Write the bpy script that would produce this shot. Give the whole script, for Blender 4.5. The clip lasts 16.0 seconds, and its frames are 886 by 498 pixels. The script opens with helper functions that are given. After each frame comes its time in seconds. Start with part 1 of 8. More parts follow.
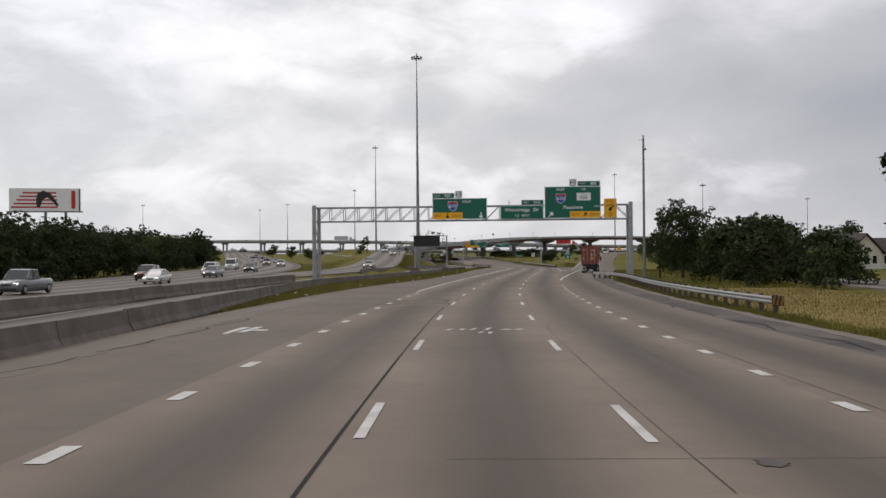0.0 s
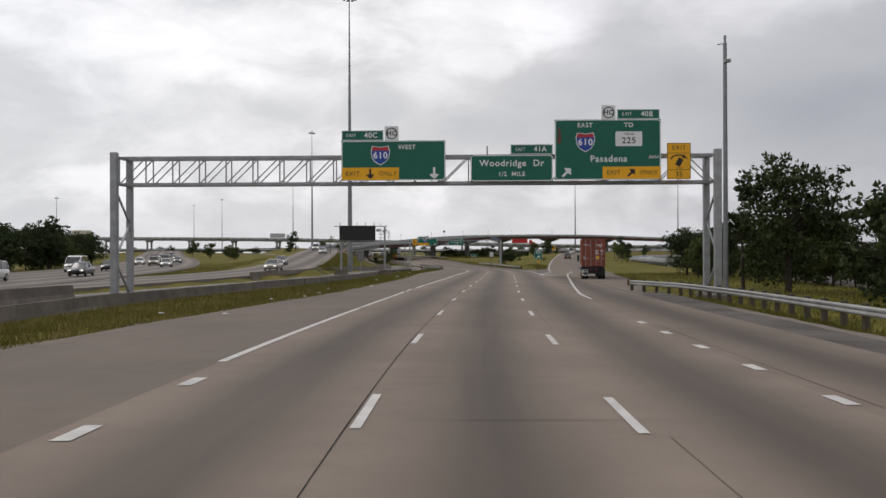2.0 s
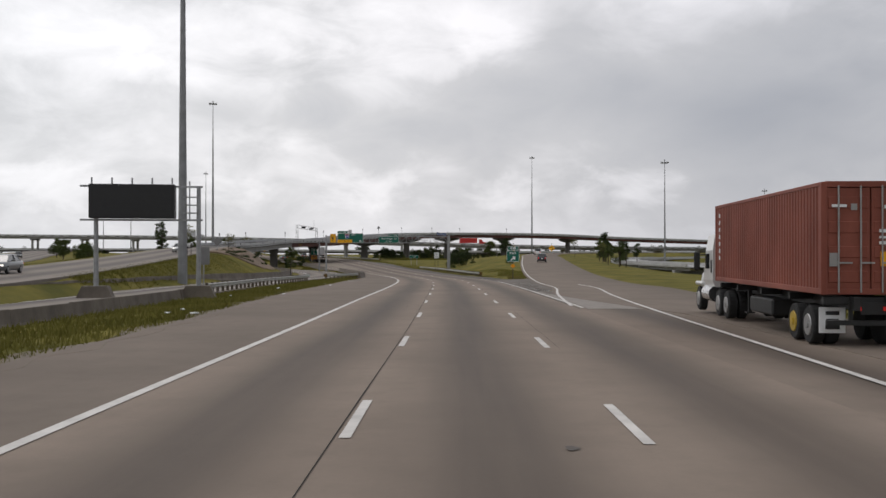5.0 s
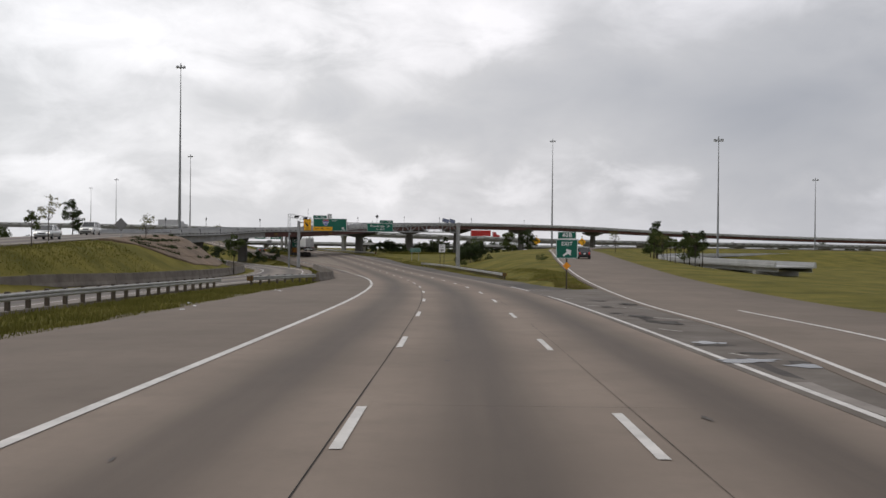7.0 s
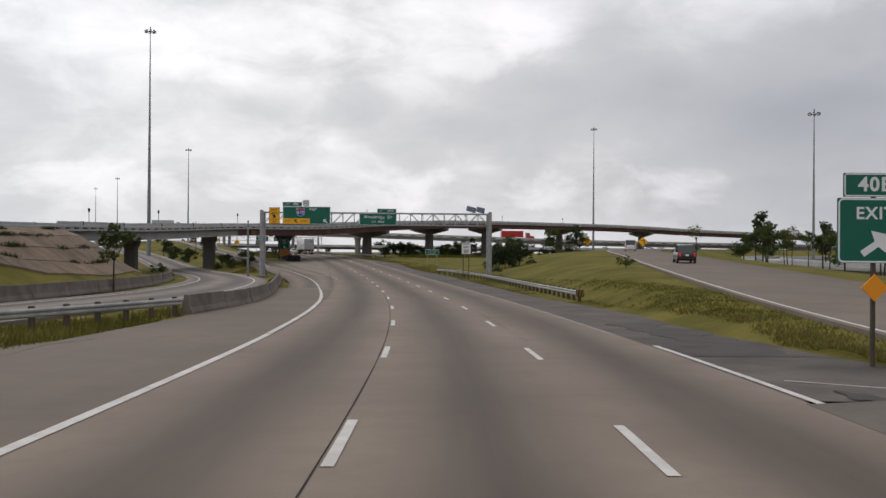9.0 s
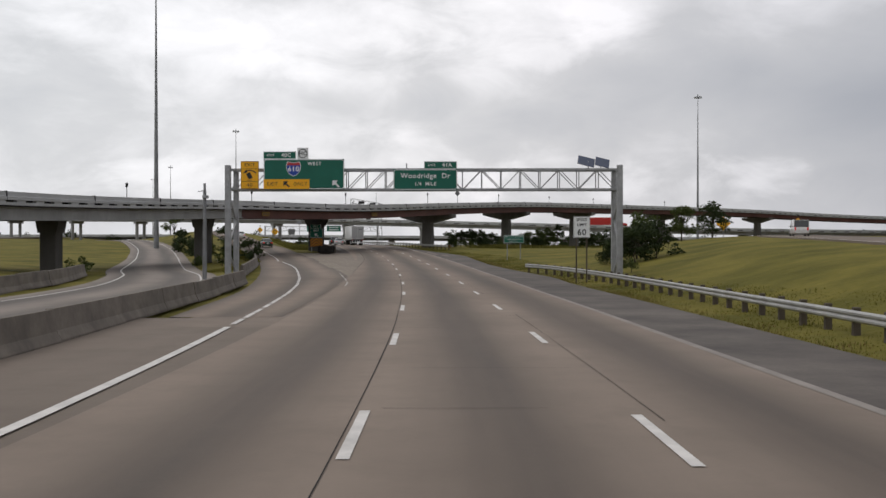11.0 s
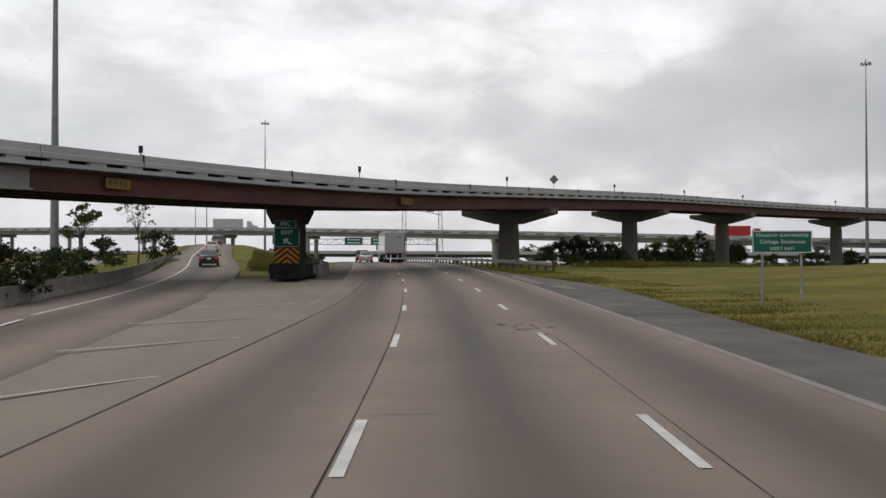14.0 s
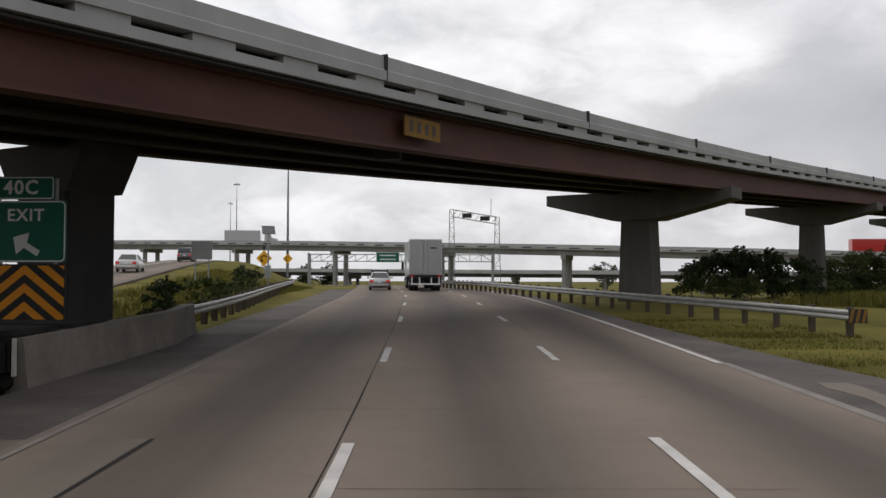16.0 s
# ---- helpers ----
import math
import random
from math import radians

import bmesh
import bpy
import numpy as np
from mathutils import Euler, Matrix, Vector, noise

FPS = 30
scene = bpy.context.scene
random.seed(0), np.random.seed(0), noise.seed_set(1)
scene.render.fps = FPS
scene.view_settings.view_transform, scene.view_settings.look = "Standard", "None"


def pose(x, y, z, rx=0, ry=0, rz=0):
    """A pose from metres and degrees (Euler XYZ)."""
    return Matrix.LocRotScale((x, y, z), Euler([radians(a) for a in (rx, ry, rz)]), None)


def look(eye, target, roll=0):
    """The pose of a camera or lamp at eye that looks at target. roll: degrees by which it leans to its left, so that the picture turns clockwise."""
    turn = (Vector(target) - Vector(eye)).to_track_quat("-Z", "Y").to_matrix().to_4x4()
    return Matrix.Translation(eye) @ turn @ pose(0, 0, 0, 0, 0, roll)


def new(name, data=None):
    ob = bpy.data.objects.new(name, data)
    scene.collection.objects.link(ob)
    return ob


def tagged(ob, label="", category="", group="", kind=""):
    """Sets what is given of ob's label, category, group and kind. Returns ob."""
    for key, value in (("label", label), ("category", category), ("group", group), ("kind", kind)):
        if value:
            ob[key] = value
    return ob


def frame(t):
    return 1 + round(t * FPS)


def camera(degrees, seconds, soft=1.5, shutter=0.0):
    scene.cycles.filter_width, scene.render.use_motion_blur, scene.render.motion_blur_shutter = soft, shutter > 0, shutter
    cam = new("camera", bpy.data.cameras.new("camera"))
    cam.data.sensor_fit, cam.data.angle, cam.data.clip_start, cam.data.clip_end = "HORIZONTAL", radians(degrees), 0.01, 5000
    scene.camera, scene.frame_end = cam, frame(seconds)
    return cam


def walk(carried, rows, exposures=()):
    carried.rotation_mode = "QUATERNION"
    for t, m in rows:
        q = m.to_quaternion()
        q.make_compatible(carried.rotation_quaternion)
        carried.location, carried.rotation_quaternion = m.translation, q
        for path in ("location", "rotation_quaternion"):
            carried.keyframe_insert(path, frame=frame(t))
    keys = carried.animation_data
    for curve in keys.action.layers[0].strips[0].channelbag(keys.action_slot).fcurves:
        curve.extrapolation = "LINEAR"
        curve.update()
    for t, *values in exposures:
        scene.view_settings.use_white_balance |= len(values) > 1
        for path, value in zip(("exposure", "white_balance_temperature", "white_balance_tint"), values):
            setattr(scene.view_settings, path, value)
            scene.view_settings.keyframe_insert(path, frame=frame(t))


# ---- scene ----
PATH = [  # seconds, x, y, z, yaw, pitch, roll
    (0.0, -0.000, -0.000, 3.790, 0.823, 0.131, 0.485),
    (0.5, 0.055, 12.107, 3.583, -0.046, -0.061, 0.542),
    (1.0, 0.248, 24.232, 3.432, -0.799, 0.249, 0.276),
    (1.5, 0.580, 36.385, 3.290, -1.504, 0.021, 0.772),
    (2.0, 1.068, 48.507, 3.188, -2.310, 0.136, 0.202),
    (2.5, 1.742, 60.737, 3.067, -3.284, 0.107, 0.651),
    (3.0, 2.606, 72.886, 2.947, -4.060, 0.434, -0.055),
    (3.5, 3.708, 85.161, 2.881, -4.800, 0.189, 0.560),
    (4.0, 4.907, 97.456, 2.771, -5.185, 0.275, 0.202),
    (4.5, 6.182, 109.786, 2.687, -5.439, 0.442, 0.018),
    (5.0, 7.538, 122.175, 2.606, -5.776, 0.267, 0.000),
    (5.5, 8.949, 134.587, 2.522, -5.934, 0.206, 0.000),
    (6.0, 10.363, 146.989, 2.435, -5.819, 0.164, 0.000),
    (6.5, 11.726, 159.345, 2.341, -5.483, 0.078, 0.000),
    (7.0, 13.013, 171.619, 2.235, -5.144, -0.068, -0.540),
    (7.5, 14.281, 183.767, 2.096, -5.279, 0.078, -0.923),
    (8.0, 15.541, 195.904, 1.969, -5.157, 0.144, -0.469),
    (8.5, 16.742, 208.158, 1.825, -4.787, -0.332, -0.561),
    (9.0, 17.755, 220.430, 1.710, -3.465, 0.182, -0.390),
    (9.5, 18.468, 232.596, 1.537, -2.105, -0.839, -0.668),
    (10.0, 18.924, 244.684, 1.368, -0.979, -0.439, 0.000),
    (10.5, 19.150, 256.756, 1.185, 0.052, -0.278, 0.000),
    (11.0, 19.161, 268.876, 1.026, 1.052, -0.279, 0.000),
    (11.5, 18.961, 281.111, 0.905, 2.031, -0.182, 0.000),
    (12.0, 18.552, 293.525, 0.825, 2.950, -0.060, -0.385),
    (12.5, 17.941, 306.184, 0.707, 3.725, 0.372, -0.268),
    (13.0, 17.226, 318.564, 0.795, 4.257, -0.157, -1.018),
    (13.5, 16.384, 330.866, 0.803, 4.805, 0.555, -0.165),
    (14.0, 15.415, 343.078, 0.843, 5.366, 0.842, 0.081),
    (14.5, 14.299, 355.381, 0.963, 6.166, 1.321, 0.169),
    (15.0, 12.996, 367.854, 1.136, 7.004, 1.599, 0.137),
    (15.5, 11.502, 380.300, 1.408, 7.832, 1.889, 0.254),
    (16.0, 9.834, 392.750, 1.676, 8.621, 1.939, -0.161),
]
cam = camera(50.85, 16.0, soft=1.5, shutter=0.0)
walk(cam, [(t, pose(x, y, z, 90 + pitch, roll, yaw)) for t, x, y, z, yaw, pitch, roll in PATH], ((0, 0.0, 6560, 13.0), (16, 0.0, 6560, 13.0)))
# cloud lumps: amount, azimuth (degrees right of north), elevation, half width, half height
PUFFS = [(0.22, 9.2, 13.1, 2.4, 1.5), (0.12, 4, 14.5, 6, 2.6), (0.12, -17, 14.5, 13, 4.5), (-0.10, 13, 13.8, 3.5, 1.6), (0.10, 22, 15.5, 5, 2.0), (-0.15, 14, 9.4, 8, 2.4), (-0.26, 25, 7.6, 7, 3.8), (-0.10, -9, 8.4, 7, 1.5), (0.08, -4, 6.9, 3.5, 0.8), (-0.08, 6, 7.4, 5, 1.3), (-0.08, 24, 12.5, 5, 1.5), (-0.05, -24, 9, 6, 3)]
# heaped clouds near the horizon, with firmer tops
HEAPS = [(0.15, 17.0, 3.9, 3.6, 1.7), (0.11, 9.5, 3.8, 3.0, 1.2), (0.12, 1.0, 4.0, 3.6, 1.3), (0.09, -7.5, 3.6, 3.4, 1.0), (0.11, -17, 3.8, 5.5, 1.4), (0.07, 5.5, 11.6, 3.0, 1.2), (0.07, -3, 12.5, 4.0, 1.2), (0.08, 28, 3.6, 4.0, 1.2), (0.06, -12, 10.6, 4.0, 1.0)]
SKY_LEVEL = 1.16

# ---- world, sun ----
def link(nt, a, b):
    nt.links.new(a, b)


def node(nt, kind, **inputs):
    n = nt.nodes.new(kind)
    for key, value in inputs.items():
        n.inputs[key.replace("_", " ")].default_value = value
    return n


def math_node(nt, op, a, b=None, clamp=False):
    n = nt.nodes.new("ShaderNodeMath")
    n.operation, n.use_clamp = op, clamp
    for i, v in enumerate((a, b)):
        if v is None:
            continue
        if isinstance(v, (int, float)):
            n.inputs[i].default_value = v
        else:
            link(nt, v, n.inputs[i])
    return n.outputs[0]


def ramp_node(nt, fac, stops):
    n = nt.nodes.new("ShaderNodeValToRGB")
    el = n.color_ramp.elements
    while len(el) < len(stops):
        el.new(0.5)
    for e, (p, c) in zip(el, stops):
        e.position = p
        e.color = (*c, 1) if len(c) == 3 else c
    link(nt, fac, n.inputs[0])
    return n.outputs[0]


def mix_node(nt, fac, a, b, blend="MIX"):
    n = nt.nodes.new("ShaderNodeMix")
    n.data_type, n.blend_type = "RGBA", blend
    for sock, v in ((n.inputs[0], fac), (n.inputs[6], a), (n.inputs[7], b)):
        if isinstance(v, (int, float)):
            sock.default_value = v
        elif isinstance(v, tuple):
            sock.default_value = (*v, 1)
        else:
            link(nt, v, sock)
    return n.outputs[2]


SUN_EL, SUN_AZ = radians(50), radians(-50)
world = bpy.data.worlds.new("overcast_sky")
scene.world = world
world.use_nodes = True
wt = world.node_tree
wt.nodes.clear()
sky = wt.nodes.new("ShaderNodeTexSky")
sky.sky_type, sky.sun_disc = "NISHITA", False
sky.sun_elevation, sky.sun_rotation = SUN_EL, SUN_AZ
sky.air_density, sky.dust_density = 1.5, 3.0
tc = wt.nodes.new("ShaderNodeTexCoord")
sep = wt.nodes.new("ShaderNodeSeparateXYZ")
link(wt, tc.outputs["Generated"], sep.inputs[0])
up = math_node(wt, "ADD", math_node(wt, "MAXIMUM", sep.outputs[2], 0.0), 0.85)
comb = wt.nodes.new("ShaderNodeCombineXYZ")
link(wt, math_node(wt, "DIVIDE", sep.outputs[0], up), comb.inputs[0])
link(wt, math_node(wt, "DIVIDE", sep.outputs[1], up), comb.inputs[1])
link(wt, math_node(wt, "MULTIPLY", sep.outputs[2], 1.6), comb.inputs[2])


def sky_noise(scale, detail, shift, rough=0.5, distort=0.0):
    mp = wt.nodes.new("ShaderNodeMapping")
    mp.inputs["Location"].default_value = shift
    link(wt, comb.outputs[0], mp.inputs[0])
    n = node(wt, "ShaderNodeTexNoise", Scale=scale, Detail=detail, Roughness=rough, Distortion=distort)
    link(wt, mp.outputs[0], n.inputs["Vector"])
    return n.outputs["Fac"]


def sky_puff(az, el, width, height, firm=None):
    """A soft lump of cloud in one direction of the sky."""
    a = radians(az)
    side = math_node(wt, "ADD", math_node(wt, "MULTIPLY", sep.outputs[0], math.cos(a)), math_node(wt, "MULTIPLY", sep.outputs[1], -math.sin(a)))
    ahead = math_node(wt, "ADD", math_node(wt, "MULTIPLY", sep.outputs[0], math.sin(a)), math_node(wt, "MULTIPLY", sep.outputs[1], math.cos(a)))
    u = math_node(wt, "DIVIDE", side, radians(width))
    v = math_node(wt, "DIVIDE", math_node(wt, "SUBTRACT", sep.outputs[2], math.sin(radians(el))), radians(height))
    r2 = math_node(wt, "ADD", math_node(wt, "MULTIPLY", u, u), math_node(wt, "MULTIPLY", v, v))
    if firm is not None:
        edge = math_node(wt, "ADD", math_node(wt, "SUBTRACT", 1.0, r2), math_node(wt, "MULTIPLY", math_node(wt, "SUBTRACT", firm, 0.5), 3.4))
        fall = math_node(wt, "MULTIPLY", edge, 0.95, True)
    else:
        fall = math_node(wt, "POWER", 2.718, math_node(wt, "MULTIPLY", r2, -1.0))
    return math_node(wt, "MULTIPLY", fall, math_node(wt, "GREATER_THAN", ahead, 0.0))


broad = sky_noise(4.2, 4.0, (1.3, 0.4, 0.2), 0.5, 0.5)
fine = sky_noise(11.0, 8.0, (4.2, 1.7, 0.0), 0.58, 0.35)
cover = math_node(wt, "ADD", math_node(wt, "MULTIPLY", broad, 0.42), math_node(wt, "MULTIPLY", fine, 0.44))
cover = math_node(wt, "ADD", cover, 0.15)
lumpy = math_node(wt, "ADD", math_node(wt, "MULTIPLY", fine, 1.7), 0.15)
# bright breaks and dark bellies of the cloud deck, as seen along the road
for amount, az, el, wd, ht in PUFFS:
    cover = math_node(wt, "ADD", cover, math_node(wt, "MULTIPLY", math_node(wt, "MULTIPLY", sky_puff(az, el, wd, ht), amount), lumpy))
for amount, az, el, wd, ht in HEAPS:
    cover = math_node(wt, "ADD", cover, math_node(wt, "MULTIPLY", sky_puff(az, el, wd, ht, fine), amount))
deck = ramp_node(wt, cover, [(0.20, (0.40, 0.425, 0.465)), (0.40, (0.54, 0.555, 0.575)), (0.52, (0.62, 0.63, 0.64)), (0.66, (0.82, 0.825, 0.835)), (0.82, (0.98, 0.98, 0.99))])
haze = ramp_node(wt, sep.outputs[2], [(0.0, (0.9, 0.9, 0.9)), (0.06, (0.35, 0.35, 0.35)), (0.16, (0.0, 0.0, 0.0))])
deck = mix_node(wt, math_node(wt, "MULTIPLY", haze, 0.5), deck, (0.62, 0.63, 0.645))
# the cloud thins towards the west and thickens towards the east
east = math_node(wt, "MULTIPLY", math_node(wt, "ADD", sep.outputs[0], 0.06), 1.2, True)
deck = mix_node(wt, east, deck, (0.60, 0.625, 0.67), "MULTIPLY")
west = math_node(wt, "MULTIPLY", math_node(wt, "SUBTRACT", 0.12, sep.outputs[0]), 1.6, True)
deck = mix_node(wt, west, deck, (0.97, 1.0, 1.015), "MULTIPLY")
bg_sky = node(wt, "ShaderNodeBackground", Strength=0.06)
link(wt, sky.outputs[0], bg_sky.inputs[0])
bg_deck = node(wt, "ShaderNodeBackground", Strength=SKY_LEVEL)
link(wt, deck, bg_deck.inputs[0])
blend = node(wt, "ShaderNodeMixShader", Fac=0.93)
link(wt, bg_sky.outputs[0], blend.inputs[1])
link(wt, bg_deck.outputs[0], blend.inputs[2])
wout = wt.nodes.new("ShaderNodeOutputWorld")
link(wt, blend.outputs[0], wout.inputs[0])

sun_data = bpy.data.lights.new("sun", "SUN")
sun_data.energy, sun_data.angle, sun_data.color = 0.6, radians(25), (1.0, 0.97, 0.93)
sun = new("sun", sun_data)
sun.matrix_world = look((0, 0, 100), (-math.sin(SUN_AZ) * 60, -math.cos(SUN_AZ) * 60, 100 - 60 * math.tan(SUN_EL)))

# ---- materials ----
def make_mat(name, base, rough=0.8, metal=0.0, vary=0.25, scale=3.0, detail_scale=40.0, bump=0.15, bump_dist=0.01, tint=None, spec=0.4, per_object=0.0, stretch=(1, 1, 1)):
    """A surface with two scales of colour variation and a fine relief."""
    m = bpy.data.materials.new(name)
    m.use_nodes = True
    nt = m.node_tree
    bsdf = nt.nodes["Principled BSDF"]
    bsdf.inputs["Roughness"].default_value, bsdf.inputs["Metallic"].default_value = rough, metal
    bsdf.inputs["Specular IOR Level"].default_value = spec
    geo = nt.nodes.new("ShaderNodeTexCoord")
    mp = nt.nodes.new("ShaderNodeMapping")
    mp.inputs["Scale"].default_value = stretch
    link(nt, geo.outputs["Object"], mp.inputs[0])
    n1 = node(nt, "ShaderNodeTexNoise", Scale=scale, Detail=5.0, Roughness=0.6)
    n2 = node(nt, "ShaderNodeTexNoise", Scale=detail_scale, Detail=3.0, Roughness=0.6)
    link(nt, mp.outputs[0], n1.inputs["Vector"])
    link(nt, mp.outputs[0], n2.inputs["Vector"])
    dark = tuple(c * (1 - vary) for c in base)
    light = tuple(min(1, c * (1 + vary)) for c in (tint or base))
    col = mix_node(nt, ramp_node(nt, n1.outputs["Fac"], [(0.3, (0, 0, 0)), (0.7, (1, 1, 1))]), dark, light)
    col = mix_node(nt, math_node(nt, "MULTIPLY", n2.outputs["Fac"], min(1.0, vary * 1.6)), col, tuple(c * 0.6 for c in base))
    if per_object:
        info = nt.nodes.new("ShaderNodeObjectInfo")
        col = mix_node(nt, math_node(nt, "MULTIPLY", info.outputs["Random"], per_object), col, tuple(c * 0.45 for c in base))
    link(nt, col, bsdf.inputs["Base Color"])
    if bump:
        b = node(nt, "ShaderNodeBump", Strength=bump, Distance=bump_dist)
        link(nt, n2.outputs["Fac"], b.inputs["Height"])
        link(nt, b.outputs[0], bsdf.inputs["Normal"])
    m["nt"] = 1
    return m


def road_mat(name, base, lanes, joints=True, rough=0.75):
    """Worn concrete laid in lanes: darker wheel and oil tracks along the lane, joints across it. UV: metres across and along."""
    m = bpy.data.materials.new(name)
    m.use_nodes = True
    nt = m.node_tree
    bsdf = nt.nodes["Principled BSDF"]
    bsdf.inputs["Specular IOR Level"].default_value = 0.14
    uv = nt.nodes.new("ShaderNodeUVMap")
    uv.uv_map = "UVMap"
    s = nt.nodes.new("ShaderNodeSeparateXYZ")
    link(nt, uv.outputs[0], s.inputs[0])
    mp = nt.nodes.new("ShaderNodeMapping")
    mp.inputs["Scale"].default_value = (1.0, 0.05, 1.0)
    link(nt, uv.outputs[0], mp.inputs[0])
    streak = node(nt, "ShaderNodeTexNoise", Scale=1.1, Detail=5.0, Roughness=0.55)
    link(nt, mp.outputs[0], streak.inputs["Vector"])
    patch = node(nt, "ShaderNodeTexNoise", Scale=0.16, Detail=6.0, Roughness=0.6)
    grain = node(nt, "ShaderNodeTexNoise", Scale=14.0, Detail=4.0, Roughness=0.7)
    link(nt, uv.outputs[0], patch.inputs["Vector"])
    link(nt, uv.outputs[0], grain.inputs["Vector"])
    blotch = node(nt, "ShaderNodeTexNoise", Scale=0.9, Detail=4.0, Roughness=0.65)
    link(nt, uv.outputs[0], blotch.inputs["Vector"])
    # oil band down the middle of each lane
    frac = math_node(nt, "FRACT", math_node(nt, "DIVIDE", math_node(nt, "ADD", s.outputs[0], lanes[0]), lanes[1]))
    mid = math_node(nt, "ABSOLUTE", math_node(nt, "SUBTRACT", frac, 0.5))
    band = ramp_node(nt, mid, [(0.0, (1, 1, 1)), (0.10, (0.92, 0.92, 0.92)), (0.20, (0.6, 0.6, 0.6)), (0.32, (0.24, 0.24, 0.24)), (0.42, (0.06, 0.06, 0.06)), (0.5, (0, 0, 0))])
    band = math_node(nt, "MULTIPLY", band, math_node(nt, "ADD", math_node(nt, "MULTIPLY", streak.outputs["Fac"], 0.8), 0.45))
    dark = (base[0] * 0.27, base[1] * 0.265, base[2] * 0.265)
    light = tuple(c * 1.15 for c in base)
    col = mix_node(nt, ramp_node(nt, patch.outputs["Fac"], [(0.35, (0, 0, 0)), (0.65, (1, 1, 1))]), tuple(c * 0.88 for c in base), light)
    col = mix_node(nt, math_node(nt, "MULTIPLY", streak.outputs["Fac"], 0.35), col, tuple(c * 0.72 for c in base))
    col = mix_node(nt, math_node(nt, "MULTIPLY", band, 1.0, True), col, dark)
    col = mix_node(nt, math_node(nt, "MULTIPLY", grain.outputs["Fac"], 0.30), col, tuple(c * 0.6 for c in base))
    col = mix_node(nt, ramp_node(nt, blotch.outputs["Fac"], [(0.46, (0, 0, 0)), (0.78, (0.3, 0.3, 0.3))]), col, tuple(c * 0.5 for c in base))
    link(nt, col, bsdf.inputs["Base Color"])
    link(nt, math_node(nt, "SUBTRACT", rough + 0.12, math_node(nt, "MULTIPLY", band, 0.22)), bsdf.inputs["Roughness"])
    b = node(nt, "ShaderNodeBump", Strength=0.25, Distance=0.006)
    link(nt, grain.outputs["Fac"], b.inputs["Height"])
    link(nt, b.outputs[0], bsdf.inputs["Normal"])
    return m


def glass_mat(name, tint, rough=0.05):
    m = bpy.data.materials.new(name)
    m.use_nodes = True
    b = m.node_tree.nodes["Principled BSDF"]
    b.inputs["Base Color"].default_value = (*tint, 1)
    b.inputs["Roughness"].default_value = rough
    b.inputs["Specular IOR Level"].default_value = 0.6
    b.inputs["Coat Weight"].default_value = 0.5
    return m


def glow_mat(name, colour, strength):
    m = bpy.data.materials.new(name)
    m.use_nodes = True
    b = m.node_tree.nodes["Principled BSDF"]
    b.inputs["Base Color"].default_value = (*colour, 1)
    b.inputs["Emission Color"].default_value = (*colour, 1)
    b.inputs["Emission Strength"].default_value = strength
    return m


M = {}
M["road"] = road_mat("worn_concrete_lanes", (0.262, 0.211, 0.171), (1.6, 3.66), True, 0.74)
# same lane surface, about a tenth darker than the freeway's
M["exit_lane"] = road_mat("darker_concrete_exit_lane", (0.235, 0.189, 0.153), (1.6, 3.66), True, 0.74)
M["ramp_plain"] = road_mat("plain_concrete_ramp", (0.215, 0.175, 0.143), (-1.9, 30.0), True, 0.74)
M["white_worn"] = make_mat("thin_worn_white_paint", (0.42, 0.39, 0.35), 0.7, vary=0.3, scale=3, detail_scale=25)
M["ramp"] = road_mat("pale_concrete_lanes", (0.27, 0.235, 0.205), (0.0, 3.7))
M["taper"] = road_mat("plain_worn_concrete", (0.24, 0.195, 0.158), (20.0, 90.0), True, 0.74)
M["shoulder"] = road_mat("dirty_concrete_shoulder", (0.215, 0.176, 0.144), (20.0, 90.0))
M["silt"] = road_mat("pale_silt", (0.27, 0.226, 0.188), (20.0, 90.0))
M["asphalt"] = make_mat("grey_asphalt", (0.086, 0.072, 0.063), 0.9, vary=0.4, scale=0.35, detail_scale=9, bump=0.3, tint=(0.12, 0.102, 0.088))
M["patch_dark"] = make_mat("wet_asphalt_patch", (0.06, 0.05, 0.042), 0.8, vary=0.45, scale=0.9, detail_scale=7, bump=0.3)
M["patch_light"] = make_mat("pale_concrete_patch", (0.25, 0.222, 0.196), 0.85, vary=0.2, scale=1.2, detail_scale=12)
M["white_paint"] = make_mat("worn_white_paint", (0.60, 0.575, 0.54), 0.7, vary=0.2, scale=1.5, detail_scale=25, bump=0.1)
M["rust_yellow"] = make_mat("faded_rusty_yellow", (0.24, 0.125, 0.018), 0.7, vary=0.35, scale=1.2, detail_scale=12)
M["crack"] = make_mat("tar_joint", (0.016, 0.013, 0.012), 0.95, vary=0.3, scale=2)
M["barrier"] = make_mat("stained_concrete", (0.165, 0.141, 0.117), 0.9, vary=0.42, scale=0.8, detail_scale=6, bump=0.3, bump_dist=0.03)
M["pale_concrete"] = make_mat("pale_concrete", (0.40, 0.40, 0.395), 0.85, vary=0.14, scale=0.35, detail_scale=6, bump=0.15, stretch=(1, 1, 0.4))
M["pier"] = make_mat("grey_pier_concrete", (0.115, 0.108, 0.10), 0.9, vary=0.25, scale=0.6, detail_scale=8, bump=0.2, stretch=(1, 1, 0.3))
M["girder_grey"] = make_mat("grey_girder_concrete", (0.30, 0.295, 0.28), 0.85, vary=0.2, scale=0.4, detail_scale=6, stretch=(1, 1, 0.5))
# shaded copy of the red-brown steel, darkened for the girders under the deck
M["girder_shaded"] = make_mat("shaded_brown_steel", (0.035, 0.022, 0.018), 0.8, vary=0.3, scale=0.5, detail_scale=9)
